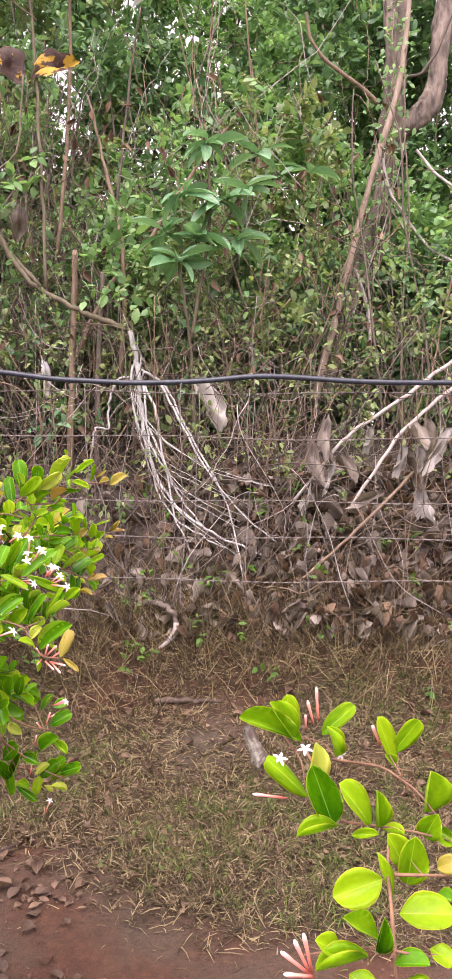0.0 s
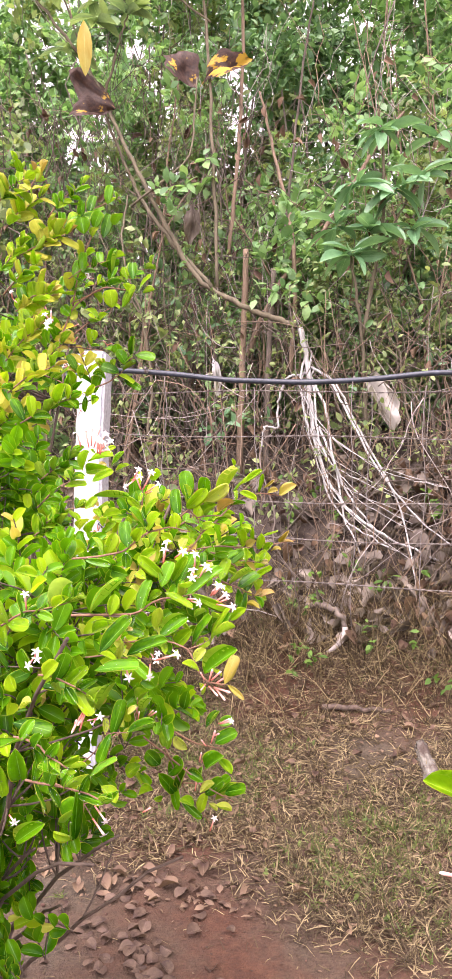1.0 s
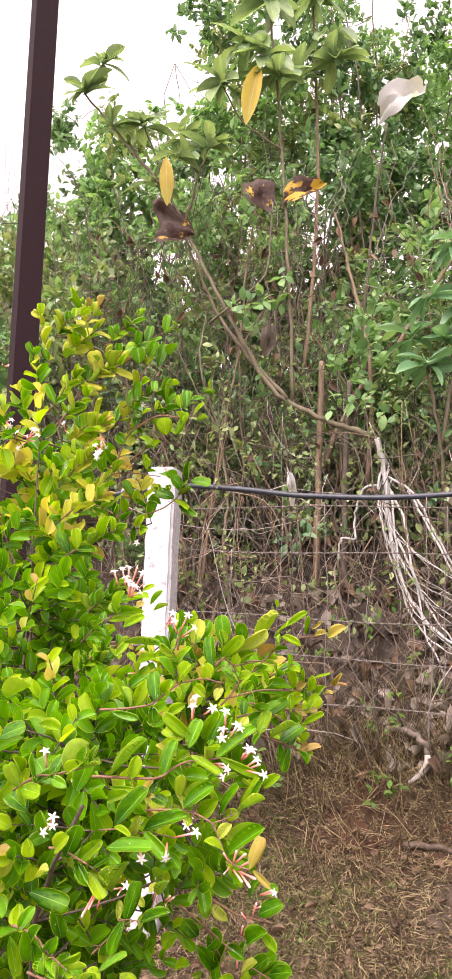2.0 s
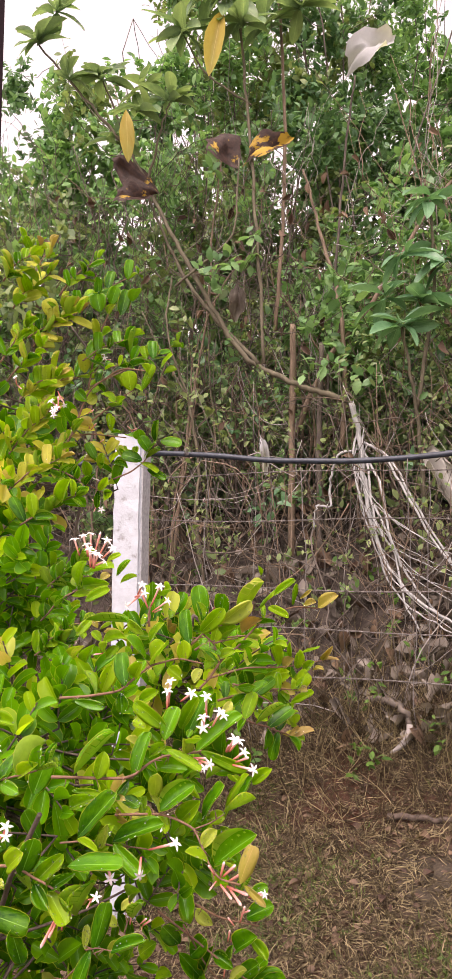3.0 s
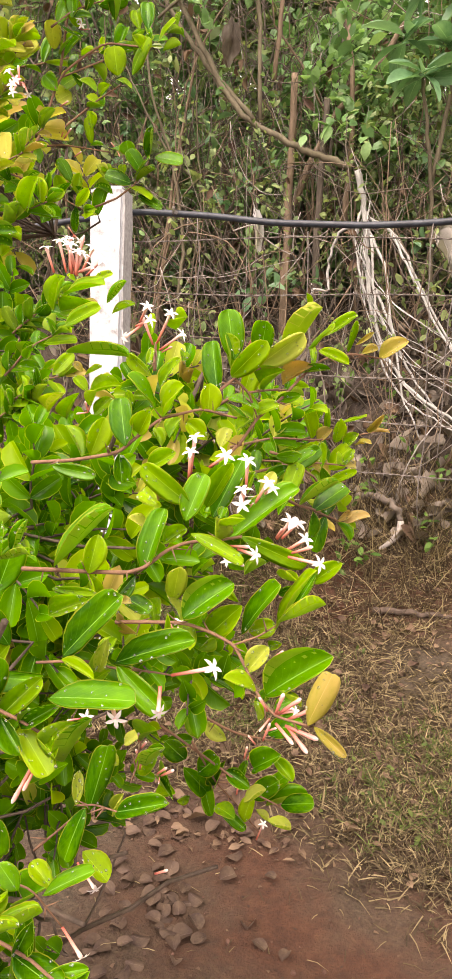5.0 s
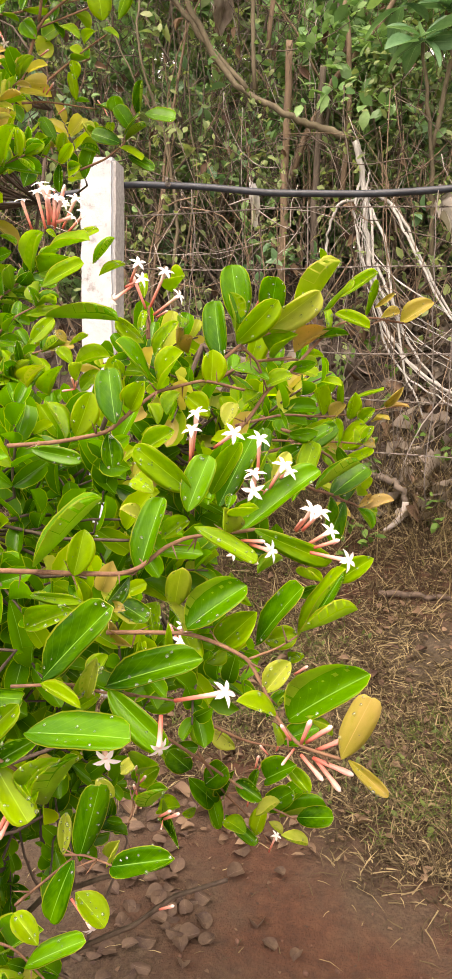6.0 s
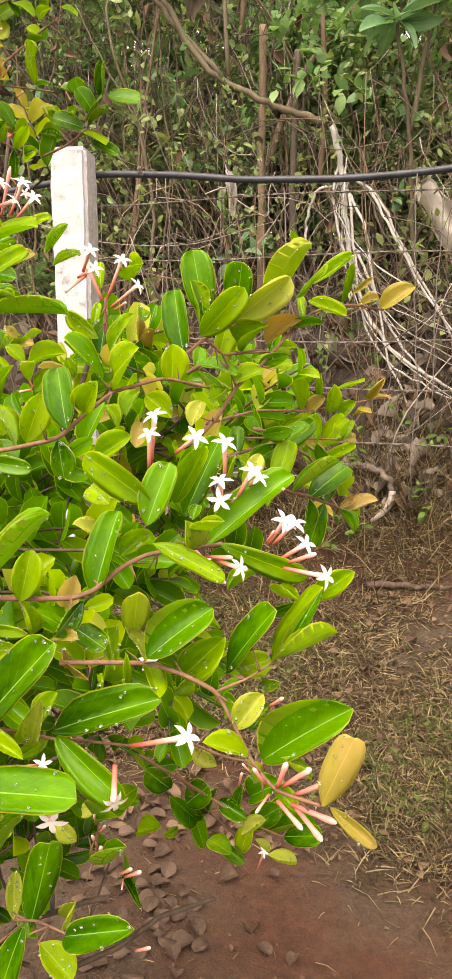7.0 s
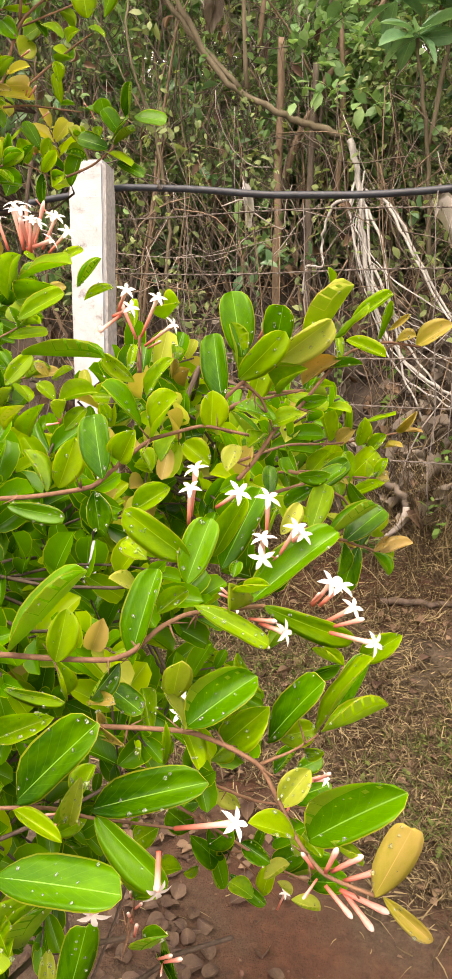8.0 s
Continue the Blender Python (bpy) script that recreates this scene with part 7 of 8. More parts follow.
leaf(SHRUB, (-0.428, 1.140, 1.093), (-0.449, 1.147, 1.108), 0.018, LEAF_GREEN, 0)
twig(SHRUB, [(-0.469, 1.120, 1.109), (-0.440, 1.130, 1.097), (-0.424, 1.150, 1.053)], 0.0013)
leaf(SHRUB, (-0.839, 1.900, 2.123), (-0.821, 1.874, 2.167), 0.038, LEAF_YOUNG, 0)
leaf(SHRUB, (-0.847, 1.900, 2.114), (-0.801, 1.883, 2.125), 0.032, LEAF_YOUNG, 0)
leaf(SHRUB, (-0.867, 1.900, 2.115), (-0.878, 1.883, 2.160), 0.036, LEAF_YOUNG, 0)
leaf(SHRUB, (-0.758, 1.900, 2.123), (-0.764, 1.893, 2.162), 0.038, LEAF_GREEN, 0)
leaf(SHRUB, (-0.733, 1.900, 2.136), (-0.716, 1.889, 2.172), 0.034, LEAF_GREEN, 0)
leaf(SHRUB, (-0.736, 1.900, 2.113), (-0.721, 1.891, 2.135), 0.029, LEAF_GREEN, 0)
leaf(SHRUB, (-0.709, 1.900, 2.111), (-0.696, 1.903, 2.169), 0.029, LEAF_GREEN, 0)
leaf(SHRUB, (-0.683, 1.900, 2.140), (-0.661, 1.872, 2.159), 0.030, LEAF_GREEN, 0)
leaf(SHRUB, (-0.766, 1.900, 2.068), (-0.763, 1.874, 2.100), 0.025, LEAF_YOUNG, 0)
leaf(SHRUB, (-0.753, 1.900, 2.067), (-0.723, 1.877, 2.075), 0.029, LEAF_GREEN, 0)
leaf(SHRUB, (-0.752, 1.900, 2.020), (-0.755, 1.877, 2.058), 0.032, LEAF_LIME, 0)
leaf(SHRUB, (-0.687, 1.900, 2.024), (-0.665, 1.875, 2.076), 0.034, LEAF_GREEN, 0)
leaf(SHRUB, (-0.647, 1.900, 2.009), (-0.659, 1.911, 2.045), 0.024, LEAF_GREEN, 0)
leaf(SHRUB, (-0.633, 1.900, 2.009), (-0.638, 1.906, 2.053), 0.024, LEAF_GREEN, 0)
leaf(SHRUB, (-0.617, 1.900, 1.988), (-0.584, 1.875, 2.012), 0.021, LEAF_LIME, 0)
leaf(SHRUB, (-0.608, 1.900, 1.976), (-0.576, 1.892, 1.977), 0.025, LEAF_GREEN, 0)
leaf(SHRUB, (-0.641, 1.900, 1.974), (-0.654, 1.885, 1.996), 0.023, LEAF_LIME, 0)
leaf(SHRUB, (-0.660, 1.900, 1.943), (-0.634, 1.885, 1.995), 0.023, LEAF_LIME, 0)
leaf(SHRUB, (-0.684, 1.900, 1.944), (-0.684, 1.886, 1.983), 0.036, LEAF_LIME, 0)
leaf(SHRUB, (-0.720, 1.900, 1.922), (-0.748, 1.898, 1.948), 0.029, LEAF_LIME, 0)
leaf(SHRUB, (-0.713, 1.900, 1.914), (-0.696, 1.895, 1.931), 0.029, LEAF_GREEN, 0)
leaf(SHRUB, (-0.793, 1.900, 1.990), (-0.791, 1.886, 2.029), 0.029, LEAF_YOUNG, 0)
leaf(SHRUB, (-0.784, 1.900, 1.982), (-0.754, 1.880, 2.000), 0.027, LEAF_GREEN, 0)
leaf(SHRUB, (-0.867, 1.900, 1.986), (-0.850, 1.885, 2.040), 0.030, LEAF_YOUNG, 0)
leaf(SHRUB, (-0.849, 1.900, 1.977), (-0.807, 1.877, 1.985), 0.036, LEAF_YOUNG, 0)
leaf(SHRUB, (-0.728, 1.900, 1.866), (-0.731, 1.894, 1.892), 0.020, LEAF_GREEN, 0)
leaf(SHRUB, (-0.828, 1.900, 1.828), (-0.851, 1.901, 1.847), 0.022, LEAF_LIME, 0)
leaf(SHRUB, (-0.877, 1.900, 1.796), (-0.876, 1.887, 1.845), 0.023, LEAF_LIME, 0)
leaf(SHRUB, (-0.849, 1.900, 1.787), (-0.841, 1.875, 1.842), 0.021, LEAF_LIME, 0)
leaf(SHRUB, (-0.822, 1.900, 1.778), (-0.789, 1.879, 1.809), 0.036, LEAF_LIME, 0)
leaf(SHRUB, (-0.783, 1.900, 1.760), (-0.786, 1.887, 1.794), 0.027, LEAF_LIME, 0)
leaf(SHRUB, (-0.811, 1.900, 1.952), (-0.786, 1.896, 1.926), 0.031, LEAF_GREEN, 0)
leaf(SHRUB, (-0.886, 1.900, 1.931), (-0.860, 1.903, 1.914), 0.033, LEAF_YOUNG, 0)
twig(SHRUB, [(-0.838, 1.880, 1.809), (-0.813, 1.890, 1.860), (-0.784, 1.900, 1.951), (-0.707, 1.900, 1.995), (-0.641, 1.900, 1.983)], 0.0031)
twig(SHRUB, [(-0.784, 1.900, 1.951), (-0.766, 1.900, 2.062), (-0.731, 1.900, 2.130)], 0.0027)
flower(SHRUB, (-0.838, 1.880, 1.935), (-0.827, 1.874, 1.915))
bud(SHRUB, (-0.847, 1.880, 1.948), (-0.833, 1.874, 1.925))
bud(SHRUB, (-0.774, 1.880, 1.896), (-0.757, 1.874, 1.902))
leaf(LOW_SHRUB, (0.079, 0.830, 1.239), (0.016, 0.820, 1.268), 0.020, LEAF_LIME, 0)
leaf(LOW_SHRUB, (0.070, 0.830, 1.243), (0.049, 0.820, 1.281), 0.022, LEAF_LIME, 0)
leaf(LOW_SHRUB, (0.072, 0.835, 1.244), (0.064, 0.825, 1.287), 0.020, LEAF_LIME, 0)
leaf(LOW_SHRUB, (0.101, 0.830, 1.246), (0.132, 0.820, 1.279), 0.020, LEAF_LIME, 0)
leaf(LOW_SHRUB, (0.113, 0.820, 1.227), (0.108, 0.810, 1.259), 0.023, LEAF_LIME, 0)
leaf(LOW_SHRUB, (0.082, 0.790, 1.196), (0.045, 0.780, 1.236), 0.019, LEAF_LIME, 0)
leaf(LOW_SHRUB, (0.082, 0.790, 1.207), (0.091, 0.780, 1.250), 0.021, LEAF_PALE, 0)
leaf(LOW_SHRUB, (0.092, 0.680, 1.216), (0.073, 0.670, 1.268), 0.030, LEAF_GREEN, 0)
leaf(LOW_SHRUB, (0.095, 0.670, 1.217), (0.061, 0.660, 1.215), 0.021, LEAF_GREEN, 0)
leaf(LOW_SHRUB, (0.120, 0.660, 1.223), (0.097, 0.650, 1.260), 0.025, LEAF_GREEN, 0)
leaf(LOW_SHRUB, (0.126, 0.660, 1.221), (0.124, 0.650, 1.255), 0.015, LEAF_GREEN, 0)
leaf(LOW_SHRUB, (0.105, 0.655, 1.216), (0.126, 0.645, 1.222), 0.013, LEAF_LIME, 0)
leaf(LOW_SHRUB, (0.130, 0.660, 1.220), (0.147, 0.650, 1.218), 0.017, LEAF_LIME, 0)
leaf(LOW_SHRUB, (0.161, 0.760, 1.239), (0.145, 0.750, 1.286), 0.018, LEAF_LIME, 0)
leaf(LOW_SHRUB, (0.161, 0.760, 1.251), (0.183, 0.750, 1.286), 0.018, LEAF_LIME, 0)
leaf(LOW_SHRUB, (0.163, 0.760, 1.240), (0.152, 0.750, 1.250), 0.015, LEAF_LIME, 0)
leaf(LOW_SHRUB, (0.171, 0.680, 1.226), (0.173, 0.670, 1.264), 0.036, LEAF_LIME, 0)
leaf(LOW_SHRUB, (0.166, 0.660, 1.213), (0.174, 0.650, 1.236), 0.024, LEAF_GREEN, 0)
leaf(LOW_SHRUB, (0.147, 0.640, 1.184), (0.151, 0.630, 1.226), 0.028, LEAF_GREEN, 0)
leaf(LOW_SHRUB, (0.144, 0.645, 1.198), (0.132, 0.635, 1.224), 0.025, LEAF_GREEN, 0)
leaf(LOW_SHRUB, (0.115, 0.580, 1.216), (0.079, 0.570, 1.208), 0.031, LEAF_GREEN, 0)
leaf(LOW_SHRUB, (0.125, 0.600, 1.194), (0.118, 0.590, 1.227), 0.010, LEAF_LIME, 0)
leaf(LOW_SHRUB, (0.128, 0.580, 1.191), (0.164, 0.570, 1.199), 0.032, LEAF_GREEN, 0)
leaf(LOW_SHRUB, (0.108, 0.560, 1.184), (0.080, 0.550, 1.201), 0.020, LEAF_LIME, 0)
leaf(LOW_SHRUB, (0.081, 0.560, 1.174), (0.065, 0.550, 1.188), 0.019, LEAF_LIME, 0)
leaf(LOW_SHRUB, (0.101, 0.555, 1.174), (0.064, 0.545, 1.173), 0.022, LEAF_LIME, 0)
leaf(LOW_SHRUB, (0.108, 0.560, 1.175), (0.111, 0.550, 1.204), 0.014, LEAF_GREEN, 0)
leaf(LOW_SHRUB, (0.120, 0.560, 1.166), (0.142, 0.550, 1.174), 0.019, LEAF_GREEN, 0)
leaf(LOW_SHRUB, (0.148, 0.570, 1.172), (0.162, 0.560, 1.168), 0.019, LEAF_GREEN, 0)
leaf(LOW_SHRUB, (0.166, 0.620, 1.206), (0.179, 0.610, 1.216), 0.017, LEAF_BRONZE, 0)
leaf(LOW_SHRUB, (0.166, 0.620, 1.186), (0.177, 0.610, 1.185), 0.018, LEAF_GREEN, 0)
leaf(LOW_SHRUB, (0.087, 0.550, 1.165), (0.103, 0.540, 1.158), 0.021, LEAF_LIME, 0)
leaf(LOW_SHRUB, (0.126, 0.550, 1.161), (0.141, 0.540, 1.159), 0.021, LEAF_GREEN, 0)
leaf(LOW_SHRUB, (0.176, 0.660, 1.219), (0.189, 0.650, 1.213), 0.021, LEAF_LIME, 0)
bud(LOW_SHRUB, (0.098, 0.840, 1.258), (0.095, 0.834, 1.294))
bud(LOW_SHRUB, (0.093, 0.840, 1.254), (0.086, 0.834, 1.280))
bud(LOW_SHRUB, (0.084, 0.830, 1.251), (0.083, 0.824, 1.268))
bud(LOW_SHRUB, (0.148, 0.760, 1.257), (0.139, 0.754, 1.278))
bud(LOW_SHRUB, (0.062, 0.800, 1.191), (0.028, 0.794, 1.197))
bud(LOW_SHRUB, (0.062, 0.565, 1.155), (0.040, 0.559, 1.175))
bud(LOW_SHRUB, (0.063, 0.565, 1.157), (0.056, 0.559, 1.188))
bud(LOW_SHRUB, (0.063, 0.560, 1.157), (0.042, 0.554, 1.162))
bud(LOW_SHRUB, (0.060, 0.560, 1.161), (0.049, 0.554, 1.186))
flower(LOW_SHRUB, (0.058, 0.800, 1.218), (0.055, 0.794, 1.232))
flower(LOW_SHRUB, (0.090, 0.790, 1.225), (0.079, 0.784, 1.245))
flower(LOW_SHRUB, (0.117, 0.830, 1.234), (0.119, 0.824, 1.227))
twig(LOW_SHRUB, [(0.30, 0.75, -0.02), (0.295, 0.74, 0.5), (0.28, 0.70, 0.9), (0.24, 0.67, 1.15), (0.192, 0.66, 1.21)], 0.006)
twig(LOW_SHRUB, [(0.295, 0.74, 0.4), (0.25, 0.66, 0.7), (0.17, 0.53, 0.97), (0.122, 0.50, 1.107)], 0.005)
twig(LOW_SHRUB, [(0.108, 0.800, 1.230), (0.146, 0.740, 1.244), (0.164, 0.680, 1.244), (0.189, 0.660, 1.213)], 0.0016)
twig(LOW_SHRUB, [(0.099, 0.680, 1.217), (0.125, 0.660, 1.222), (0.157, 0.650, 1.221), (0.194, 0.660, 1.208)], 0.0017)
twig(LOW_SHRUB, [(0.122, 0.560, 1.152), (0.121, 0.575, 1.198), (0.123, 0.600, 1.212), (0.134, 0.650, 1.217)], 0.0019)
twig(LOW_SHRUB, [(0.128, 0.600, 1.210), (0.183, 0.620, 1.200)], 0.0018)
twig(LOW_SHRUB, [(0.062, 0.840, 1.241), (0.079, 0.820, 1.222), (0.080, 0.780, 1.205), (0.096, 0.680, 1.217)], 0.0012)
twig(LOW_SHRUB, [(0.062, 0.840, 1.246), (0.104, 0.830, 1.237), (0.110, 0.800, 1.232)], 0.001)
twig(LOW_SHRUB, [(0.155, 0.760, 1.251), (0.159, 0.700, 1.242), (0.167, 0.680, 1.232)], 0.001)
twig(LOW_SHRUB, [(0.058, 0.570, 1.166), (0.087, 0.565, 1.174), (0.122, 0.570, 1.173)], 0.0012)
twig(LOW_SHRUB, [(0.107, 0.560, 1.179), (0.132, 0.560, 1.173), (0.164, 0.570, 1.167)], 0.0015)
twig(LOW_SHRUB, [(0.120, 0.560, 1.154), (0.114, 0.500, 1.167), (0.122, 0.500, 1.107)], 0.003)


def leafy(a, b, pairs, size, young):
    """A twig of the shrub from a to b with pairs of leaves; young: how lime its leaves are towards the end."""
    o = np.array(SHRUB.matrix_world.translation)
    p = bend(np.array(a) - o, np.array(b) - o, -0.006, 0.003, 7)
    out = unit(p[-1] - p[0])
    link_mesh("stem", *sweep(p, np.linspace(0.0018, 0.001, 7), 6), TWIG_RED, SHRUB)
    for i in range(pairs + 1):
        s = (i + 0.5) / pairs
        q = p[0] + (p[-1] - p[0]) * min(s, 1.0)
        turn = 1.57 * i + rng.normal(0, 0.5)
        side = unit(np.cross(out, (math.cos(turn), math.sin(turn), 0.3)))
        for sg in (-1, 1):
            if rng.random() < 0.12:
                continue
            way = unit(sg * side * (0.75 if s < 0.95 else 0.35) + out * (0.3 + 0.35 * s) + (0, -0.05, 0.4) + rng.normal(0, 0.28, 3))
            up = unit(np.array(FACE) + rng.normal(0, 0.42, 3))
            ln = 1.15 * size * rng.uniform(0.65, 1.25) * (1.0 if s < 0.8 else 0.75)
            chance = rng.random()
            m = LEAF_LIME if chance < young * (0.35 + 0.65 * s) else LEAF_GREEN
            if young > 0.75 and a[2] > 1.7 and rng.random() < 0.5:
                m = LEAF_YOUNG
            if chance < 0.2 * young and s > 0.8:
                m = LEAF_BRONZE
            WET.append(put_leaf(SHRUB, q, way, up, ln, ln * 0.5, (FINE if ln < 0.036 else SMALL)[m]))


leafy((-0.353, 1.450, 1.382), (-0.260, 1.580, 1.382), 6, 0.032, 1.0)
leafy((-0.322, 1.420, 1.411), (-0.264, 1.500, 1.355), 5, 0.032, 0.7)
leafy((-0.308, 1.400, 1.370), (-0.252, 1.500, 1.323), 5, 0.034, 0.6)
leafy((-0.378, 1.420, 1.456), (-0.312, 1.500, 1.471), 5, 0.032, 0.5)
leafy((-0.893, 1.950, 1.984), (-0.734, 2.150, 2.078), 7, 0.038, 0.3)
leafy((-0.831, 2.000, 1.981), (-0.688, 2.200, 2.127), 6, 0.036, 0.15)
leafy((-0.865, 1.750, 2.025), (-0.752, 1.800, 2.093), 7, 0.036, 0.95)
leafy((-0.829, 1.900, 2.133), (-0.722, 2.050, 2.260), 7, 0.036, 0.3)
leafy((-0.867, 1.750, 2.118), (-0.820, 1.800, 2.240), 6, 0.036, 1.0)
leafy((-0.805, 1.800, 2.132), (-0.740, 1.850, 2.224), 6, 0.034, 0.4)
leafy((-0.832, 1.700, 1.896), (-0.758, 1.720, 1.943), 7, 0.036, 1.0)
leafy((-0.855, 1.700, 1.808), (-0.769, 1.720, 1.877), 6, 0.036, 0.9)
leafy((-0.822, 1.650, 1.713), (-0.717, 1.650, 1.770), 6, 0.036, 0.8)
leafy((-0.767, 1.600, 1.645), (-0.656, 1.600, 1.696), 6, 0.036, 0.6)
leafy((-0.832, 1.750, 1.771), (-0.670, 1.750, 1.712), 6, 0.036, 0.4)
leafy((-0.884, 1.700, 1.966), (-0.823, 1.720, 2.047), 6, 0.036, 1.0)
leafy((-0.774, 1.850, 2.003), (-0.679, 1.900, 2.061), 5, 0.034, 0.2)
leafy((-0.845, 1.800, 2.194), (-0.887, 1.800, 2.252), 4, 0.034, 0.9)
leafy((-0.918, 1.750, 2.087), (-0.981, 1.800, 2.230), 6, 0.036, 0.9)
leafy((-0.479, 1.050, 1.138), (-0.351, 1.000, 1.138), 5, 0.034, 0.1)
leafy((-0.472, 1.000, 1.210), (-0.391, 0.980, 1.186), 4, 0.034, 0.5)
leafy((-0.487, 1.100, 1.263), (-0.407, 1.100, 1.235), 5, 0.034, 0.4)
leafy((-0.543, 1.100, 1.327), (-0.435, 1.100, 1.366), 5, 0.034, 0.3)

for a, b, size in (((-0.883, 1.75, 2.096), (-0.801, 1.75, 2.162), 0.036), ((-0.863, 1.8, 2.027), (-0.78, 1.8, 2.097), 0.038), ((-0.862, 1.7, 1.932), (-0.783, 1.7, 1.998), 0.036), ((-0.844, 1.75, 1.872), (-0.763, 1.75, 1.942), 0.038),
                   ((-0.854, 1.7, 1.788), (-0.775, 1.7, 1.857), 0.036), ((-0.847, 1.8, 1.763), (-0.763, 1.8, 1.838), 0.036), ((-0.876, 1.7, 2.136), (-0.797, 1.7, 2.199), 0.036)):
    leafy(a, b, 6, size, 1.25)
for a, b in (((-0.750, 1.65, 1.472), (-0.668, 1.65, 1.533)), ((-0.723, 1.6, 1.431), (-0.638, 1.6, 1.476)), ((-0.765, 1.7, 1.532), (-0.699, 1.7, 1.579)), ((-0.733, 1.6, 1.416), (-0.673, 1.6, 1.439))):
    leafy(a, b, 6, 0.032, 0.4)


def fill_shrub():
    """The rest of the shrub: arching stems from its foot and leafy twigs all through its body."""
    o = np.array(SHRUB.matrix_world.translation)
    blobs = [((-0.72, 1.62, 1.16), (0.36, 0.40, 0.36), 120), ((-0.62, 1.42, 1.28), (0.26, 0.28, 0.24), 70), ((-1.05, 1.95, 1.86), (0.38, 0.34, 0.32), 56), ((-0.95, 1.65, 0.78), (0.34, 0.36, 0.36), 100), ((-0.48, 1.72, 1.40), (0.22, 0.22, 0.12), 26), ((-0.72, 1.65, 0.85), (0.18, 0.25, 0.22), 45), ((-0.80, 1.35, 0.95), (0.28, 0.26, 0.3), 70), ((-1.05, 1.8, 1.5), (0.25, 0.3, 0.3), 36), ((-0.90, 1.8, 1.52), (0.16, 0.2, 0.16), 16), ((-0.74, 1.55, 0.66), (0.16, 0.2, 0.22), 26)]
    stems = Pile()
    arms = []
    for c, r, _ in blobs:
        for _ in range(2):
            e = np.array(c) + rng.normal(0, 0.45, 3) * r
            if c[2] > 1.4:
                e[0] = min(e[0], -1.0)
            a = np.array((-1.08, 1.95, 0.0)) + rng.normal(0, 0.06, 3) * (1, 1, 0)
            p = bend(a, e, -0.12, 0.02, 10)
            stems.stem(p - o, np.linspace(0.007, 0.003, 10), 6)
            arms.append(p)
    arms = np.concatenate(arms)
    leaves = {LEAF_GREEN: [], LEAF_LIME: [], LEAF_PALE: [], LEAF_YOUNG: [], LEAF_BRONZE: []}
    singles = 0
    for c, r, count in blobs:
        for _ in range(count):
            k = unit(rng.normal(0, 1, 3)) * rng.random() ** 0.4
            end = np.array(c) + k * r
            # the skirt is thin, and the front belongs to the sprays laid above
            skirt = end[2] < 1.48 - 0.66 * (end[1] - 0.75)
            if skirt and rng.random() < (0.92 if end[0] > -0.74 else 0.3):
                continue
            if c[2] > 1.6 and end[0] > -0.82:
                continue
            if end[1] < 1.34 and end[0] > -0.62:
                continue
            out = unit(k * (1, 1, 0.8) + np.array((0.25, -0.35, 0.35)) + rng.normal(0, 0.4, 3))
            start = end - out * rng.uniform(0.10, 0.18)
            near = arms[np.argmin(((arms - start) ** 2).sum(1))]
            p = np.concatenate([bend(near, start, 0.01, 0.004, 4), bend(start, end, -0.01, 0.003, 5)[1:]])
            stems.stem(p - o, np.linspace(0.0024, 0.0011, len(p)), 5)
            young = rng.random() < (0.95 if c[2] > 1.6 else 0.75 if c[0] > -0.5 else 0.18 if c[2] > 1.0 else 0.08)
            pairs = 5
            for i in range(pairs):
                s = (i + 0.6) / pairs
                q = start + (end - start) * s
                a = rng.uniform(0, 3.14)
                side = unit(np.cross(out, (math.cos(a), math.sin(a), 0.3)))
                for sg in (-1, 1):
                    way = unit(sg * side * 0.8 + out * (0.45 + 0.4 * s) + (0, 0, 0.15))
                    up = unit(np.array(FACE) + rng.normal(0, 0.45, 3))
                    ln = rng.uniform(0.036, 0.055) * (1.0 if s < 0.8 else 0.7) * (1.15 if c[2] > 1.6 else 1.0)
                    chance = rng.random()
                    m = LEAF_LIME if (young and s > 0.35 and chance < 0.75) or chance < (0.15 if c[2] > 1.1 else 0.04) else LEAF_GREEN
                    if young and s > 0.3 and 0.25 < chance < (0.62 if c[2] > 1.6 else 0.4):
                        m = LEAF_YOUNG if c[2] > 1.6 else LEAF_PALE
                    if young and s > 0.6 and chance < 0.25:
                        m = LEAF_BRONZE
                    if q[1] < 1.33 and singles < 60:
                        singles += 1
                        put_leaf(SHRUB, q - o, way, up, ln, ln * 0.52, SMALL[m])
                    else:
                        leaves[m].append((*(q - o), *way, *up, ln))
    stems.link("brushwood", SHRUB_WOOD, SHRUB)["kind"] = "stuff"
    for m, rows in leaves.items():
        a = np.array(rows)
        leaf_cloud("foliage", a[:, :3], a[:, 3:6], a[:, 6:9], a[:, 9], a[:, 9] * 0.52, m, SHRUB, "", LEAF_FINE)["kind"] = "stuff"
    for _ in range(16):
        c, r, _ = blobs[rng.integers(3)]
        p = np.array(c) + unit(rng.normal(0, 1, 3) + (0.3, -1.0, 0.2)) * r * 0.95
        for _ in range(3):
            t = p + unit(rng.normal(0, 1, 3) + (0, -0.6, 0.4)) * 0.016
            (flower if rng.random() < 0.6 else bud)(SHRUB, tuple(p), tuple(t))


fill_shrub()


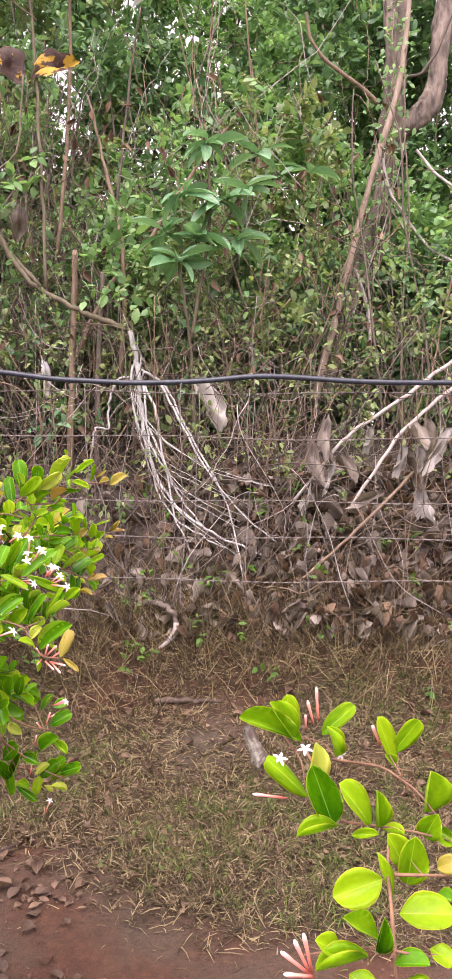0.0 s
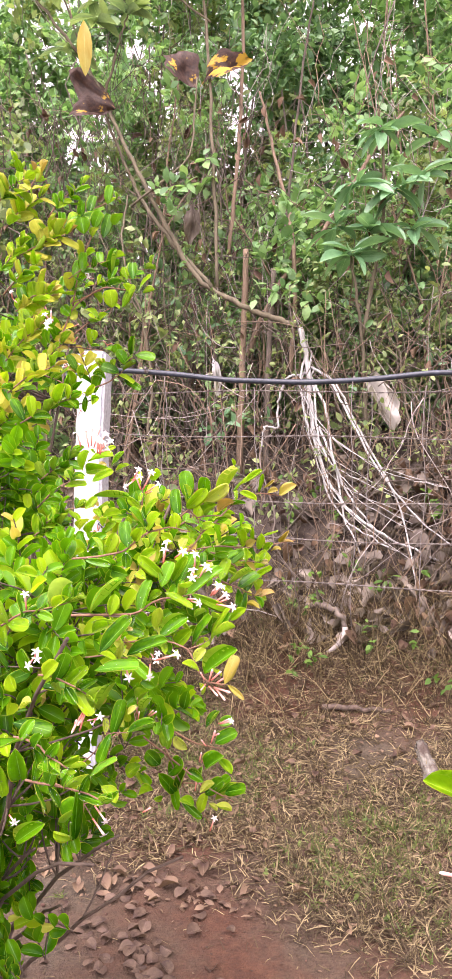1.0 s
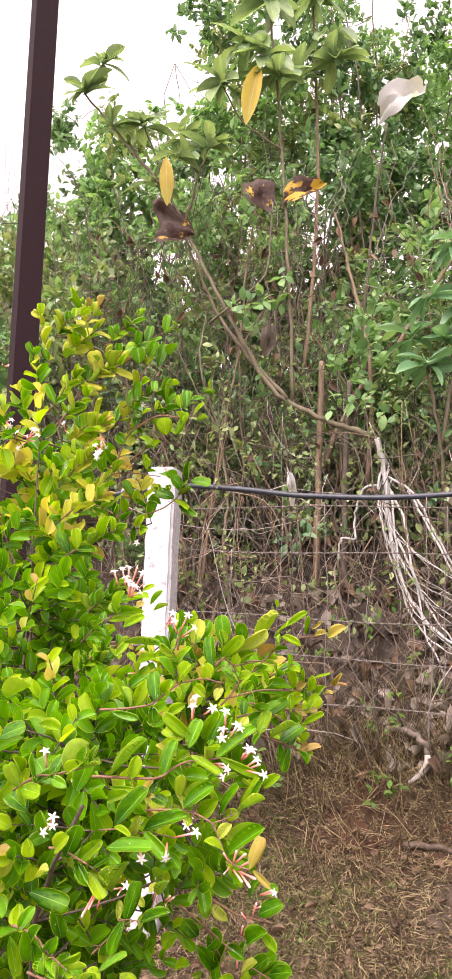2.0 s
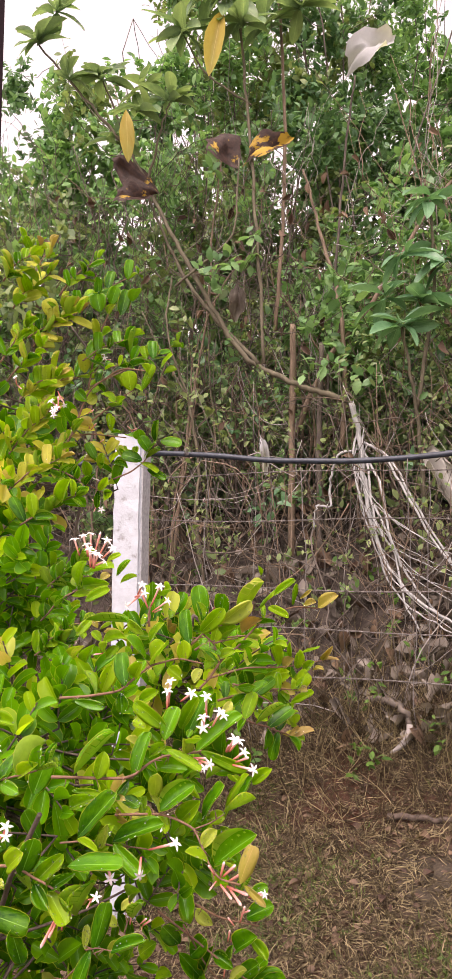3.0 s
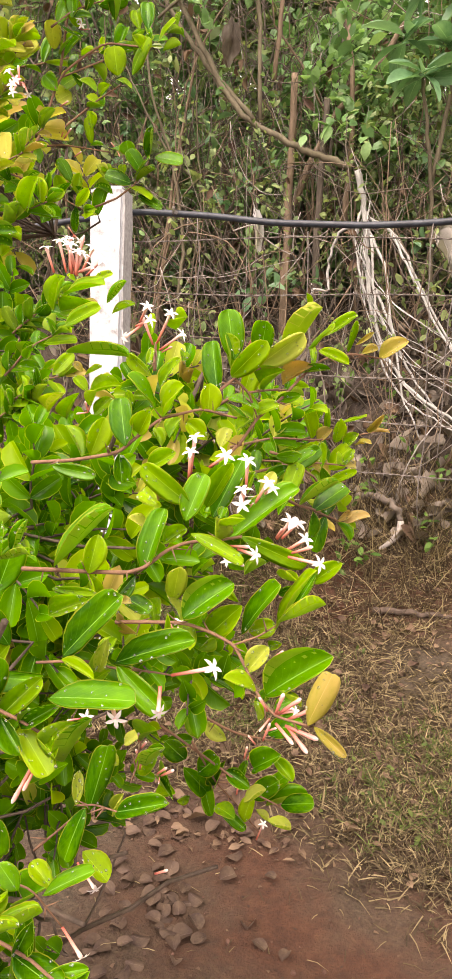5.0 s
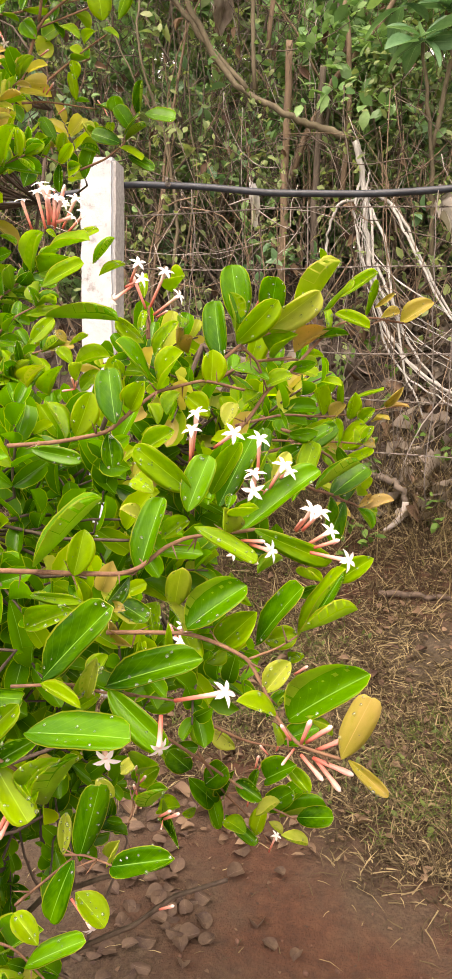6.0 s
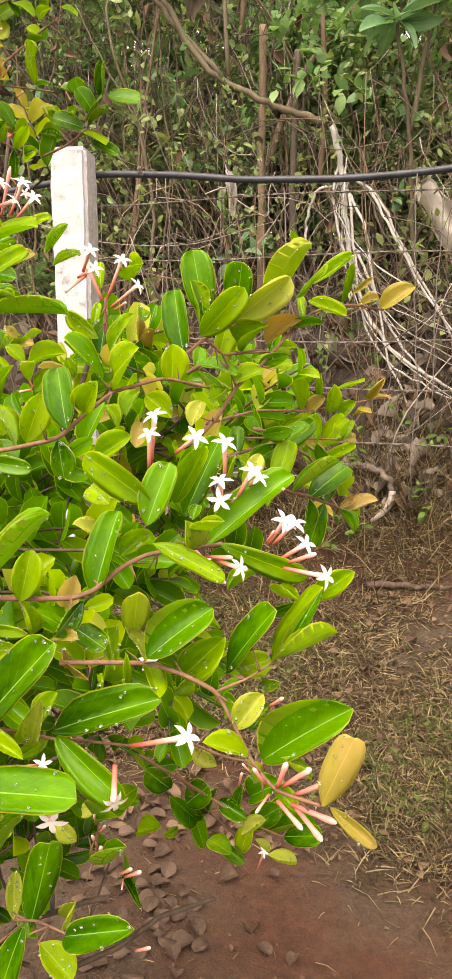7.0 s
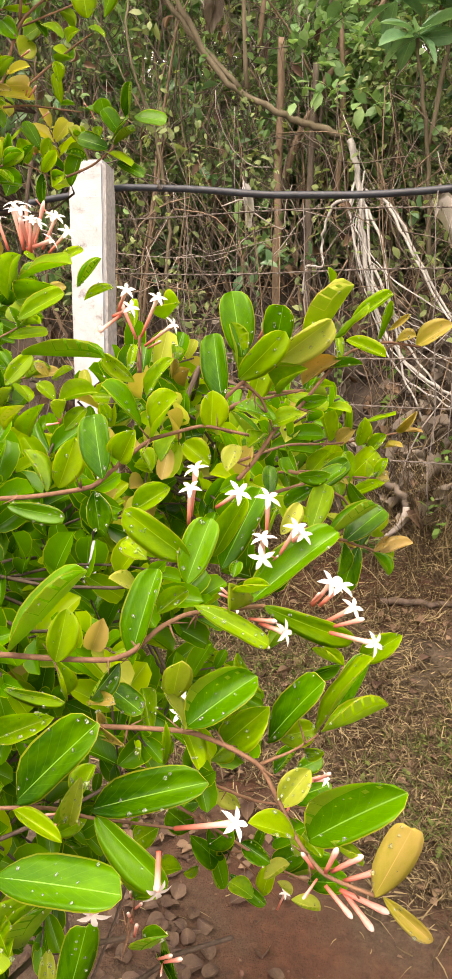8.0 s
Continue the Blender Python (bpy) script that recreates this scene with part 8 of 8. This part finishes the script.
def umbel(at, n, lean):
    """A cluster of flowers and buds on one short stalk."""
    for k in range(n):
        way = unit(np.array(lean, float) + rng.normal(0, 0.5, 3))
        base = np.array(at) + rng.normal(0, 0.002, 3)
        tip = base + way * rng.uniform(0.018, 0.03)
        (flower if rng.random() < 0.62 else bud)(SHRUB, tuple(base), tuple(tip))


for at, n, lean in (((-0.748, 1.70, 1.872), 5, (0.2, -0.3, -0.3)), ((-0.93, 1.70, 1.905), 7, (0.2, -0.3, 0.5)), ((-0.480, 1.30, 1.572), 6, (0.05, -0.2, 1.0)), ((-0.445, 1.37, 1.535), 3, (0.3, -0.2, 0.9)),
                    ((-0.312, 1.26, 1.395), 2, (0.5, -0.1, 0.7))):
    umbel(at, n, lean)


def build_raindrops():
    """Beads of rain on the leaves."""
    m = Nodes("water", 0.04)
    m.bsdf.inputs["Base Color"].default_value = (0.9, 0.97, 0.8, 1)
    m.bsdf.inputs["Transmission Weight"].default_value = 0.9
    m.bsdf.inputs["IOR"].default_value = 1.33
    bm = bmesh.new()
    bmesh.ops.create_icosphere(bm, subdivisions=1, radius=1.0)
    tv = np.array([v.co for v in bm.verts])
    tf = [tuple(v.index for v in f.verts) for f in bm.faces]
    bm.free()
    pile = Pile()
    for ob in WET:
        data = np.array([v.co for v in ob.data.vertices])
        mat = np.array(ob.matrix_basis)
        for _ in range(rng.integers(4, 20)):
            # a place on the upper or the lower sheet
            i, k = rng.integers(2, 9), rng.integers(0, 6)
            low = 77 if rng.random() < 0.35 else 0
            a, b = low + 7 * i + k, low + 7 * i + k + 7
            f, g = rng.random(2)
            p = (data[a] * (1 - f) + data[a + 1] * f) * (1 - g) + (data[b] * (1 - f) + data[b + 1] * f) * g
            p = mat[:3, :3] @ p + mat[:3, 3]
            up = mat[:3, 2] / np.linalg.norm(mat[:3, 2]) * (-1 if low else 1)
            r = 0.0016 * rng.uniform(0.35, 1.0) ** 1.5
            v = tv * r
            v = v - np.outer(v @ up, up) * 0.45
            pile.add(p + v + up * 0.35 * r, tf)
    pile.link("rain", m.mat, SHRUB, "clear raindrops beaded on the leaves")["kind"] = "stuff"


build_raindrops()
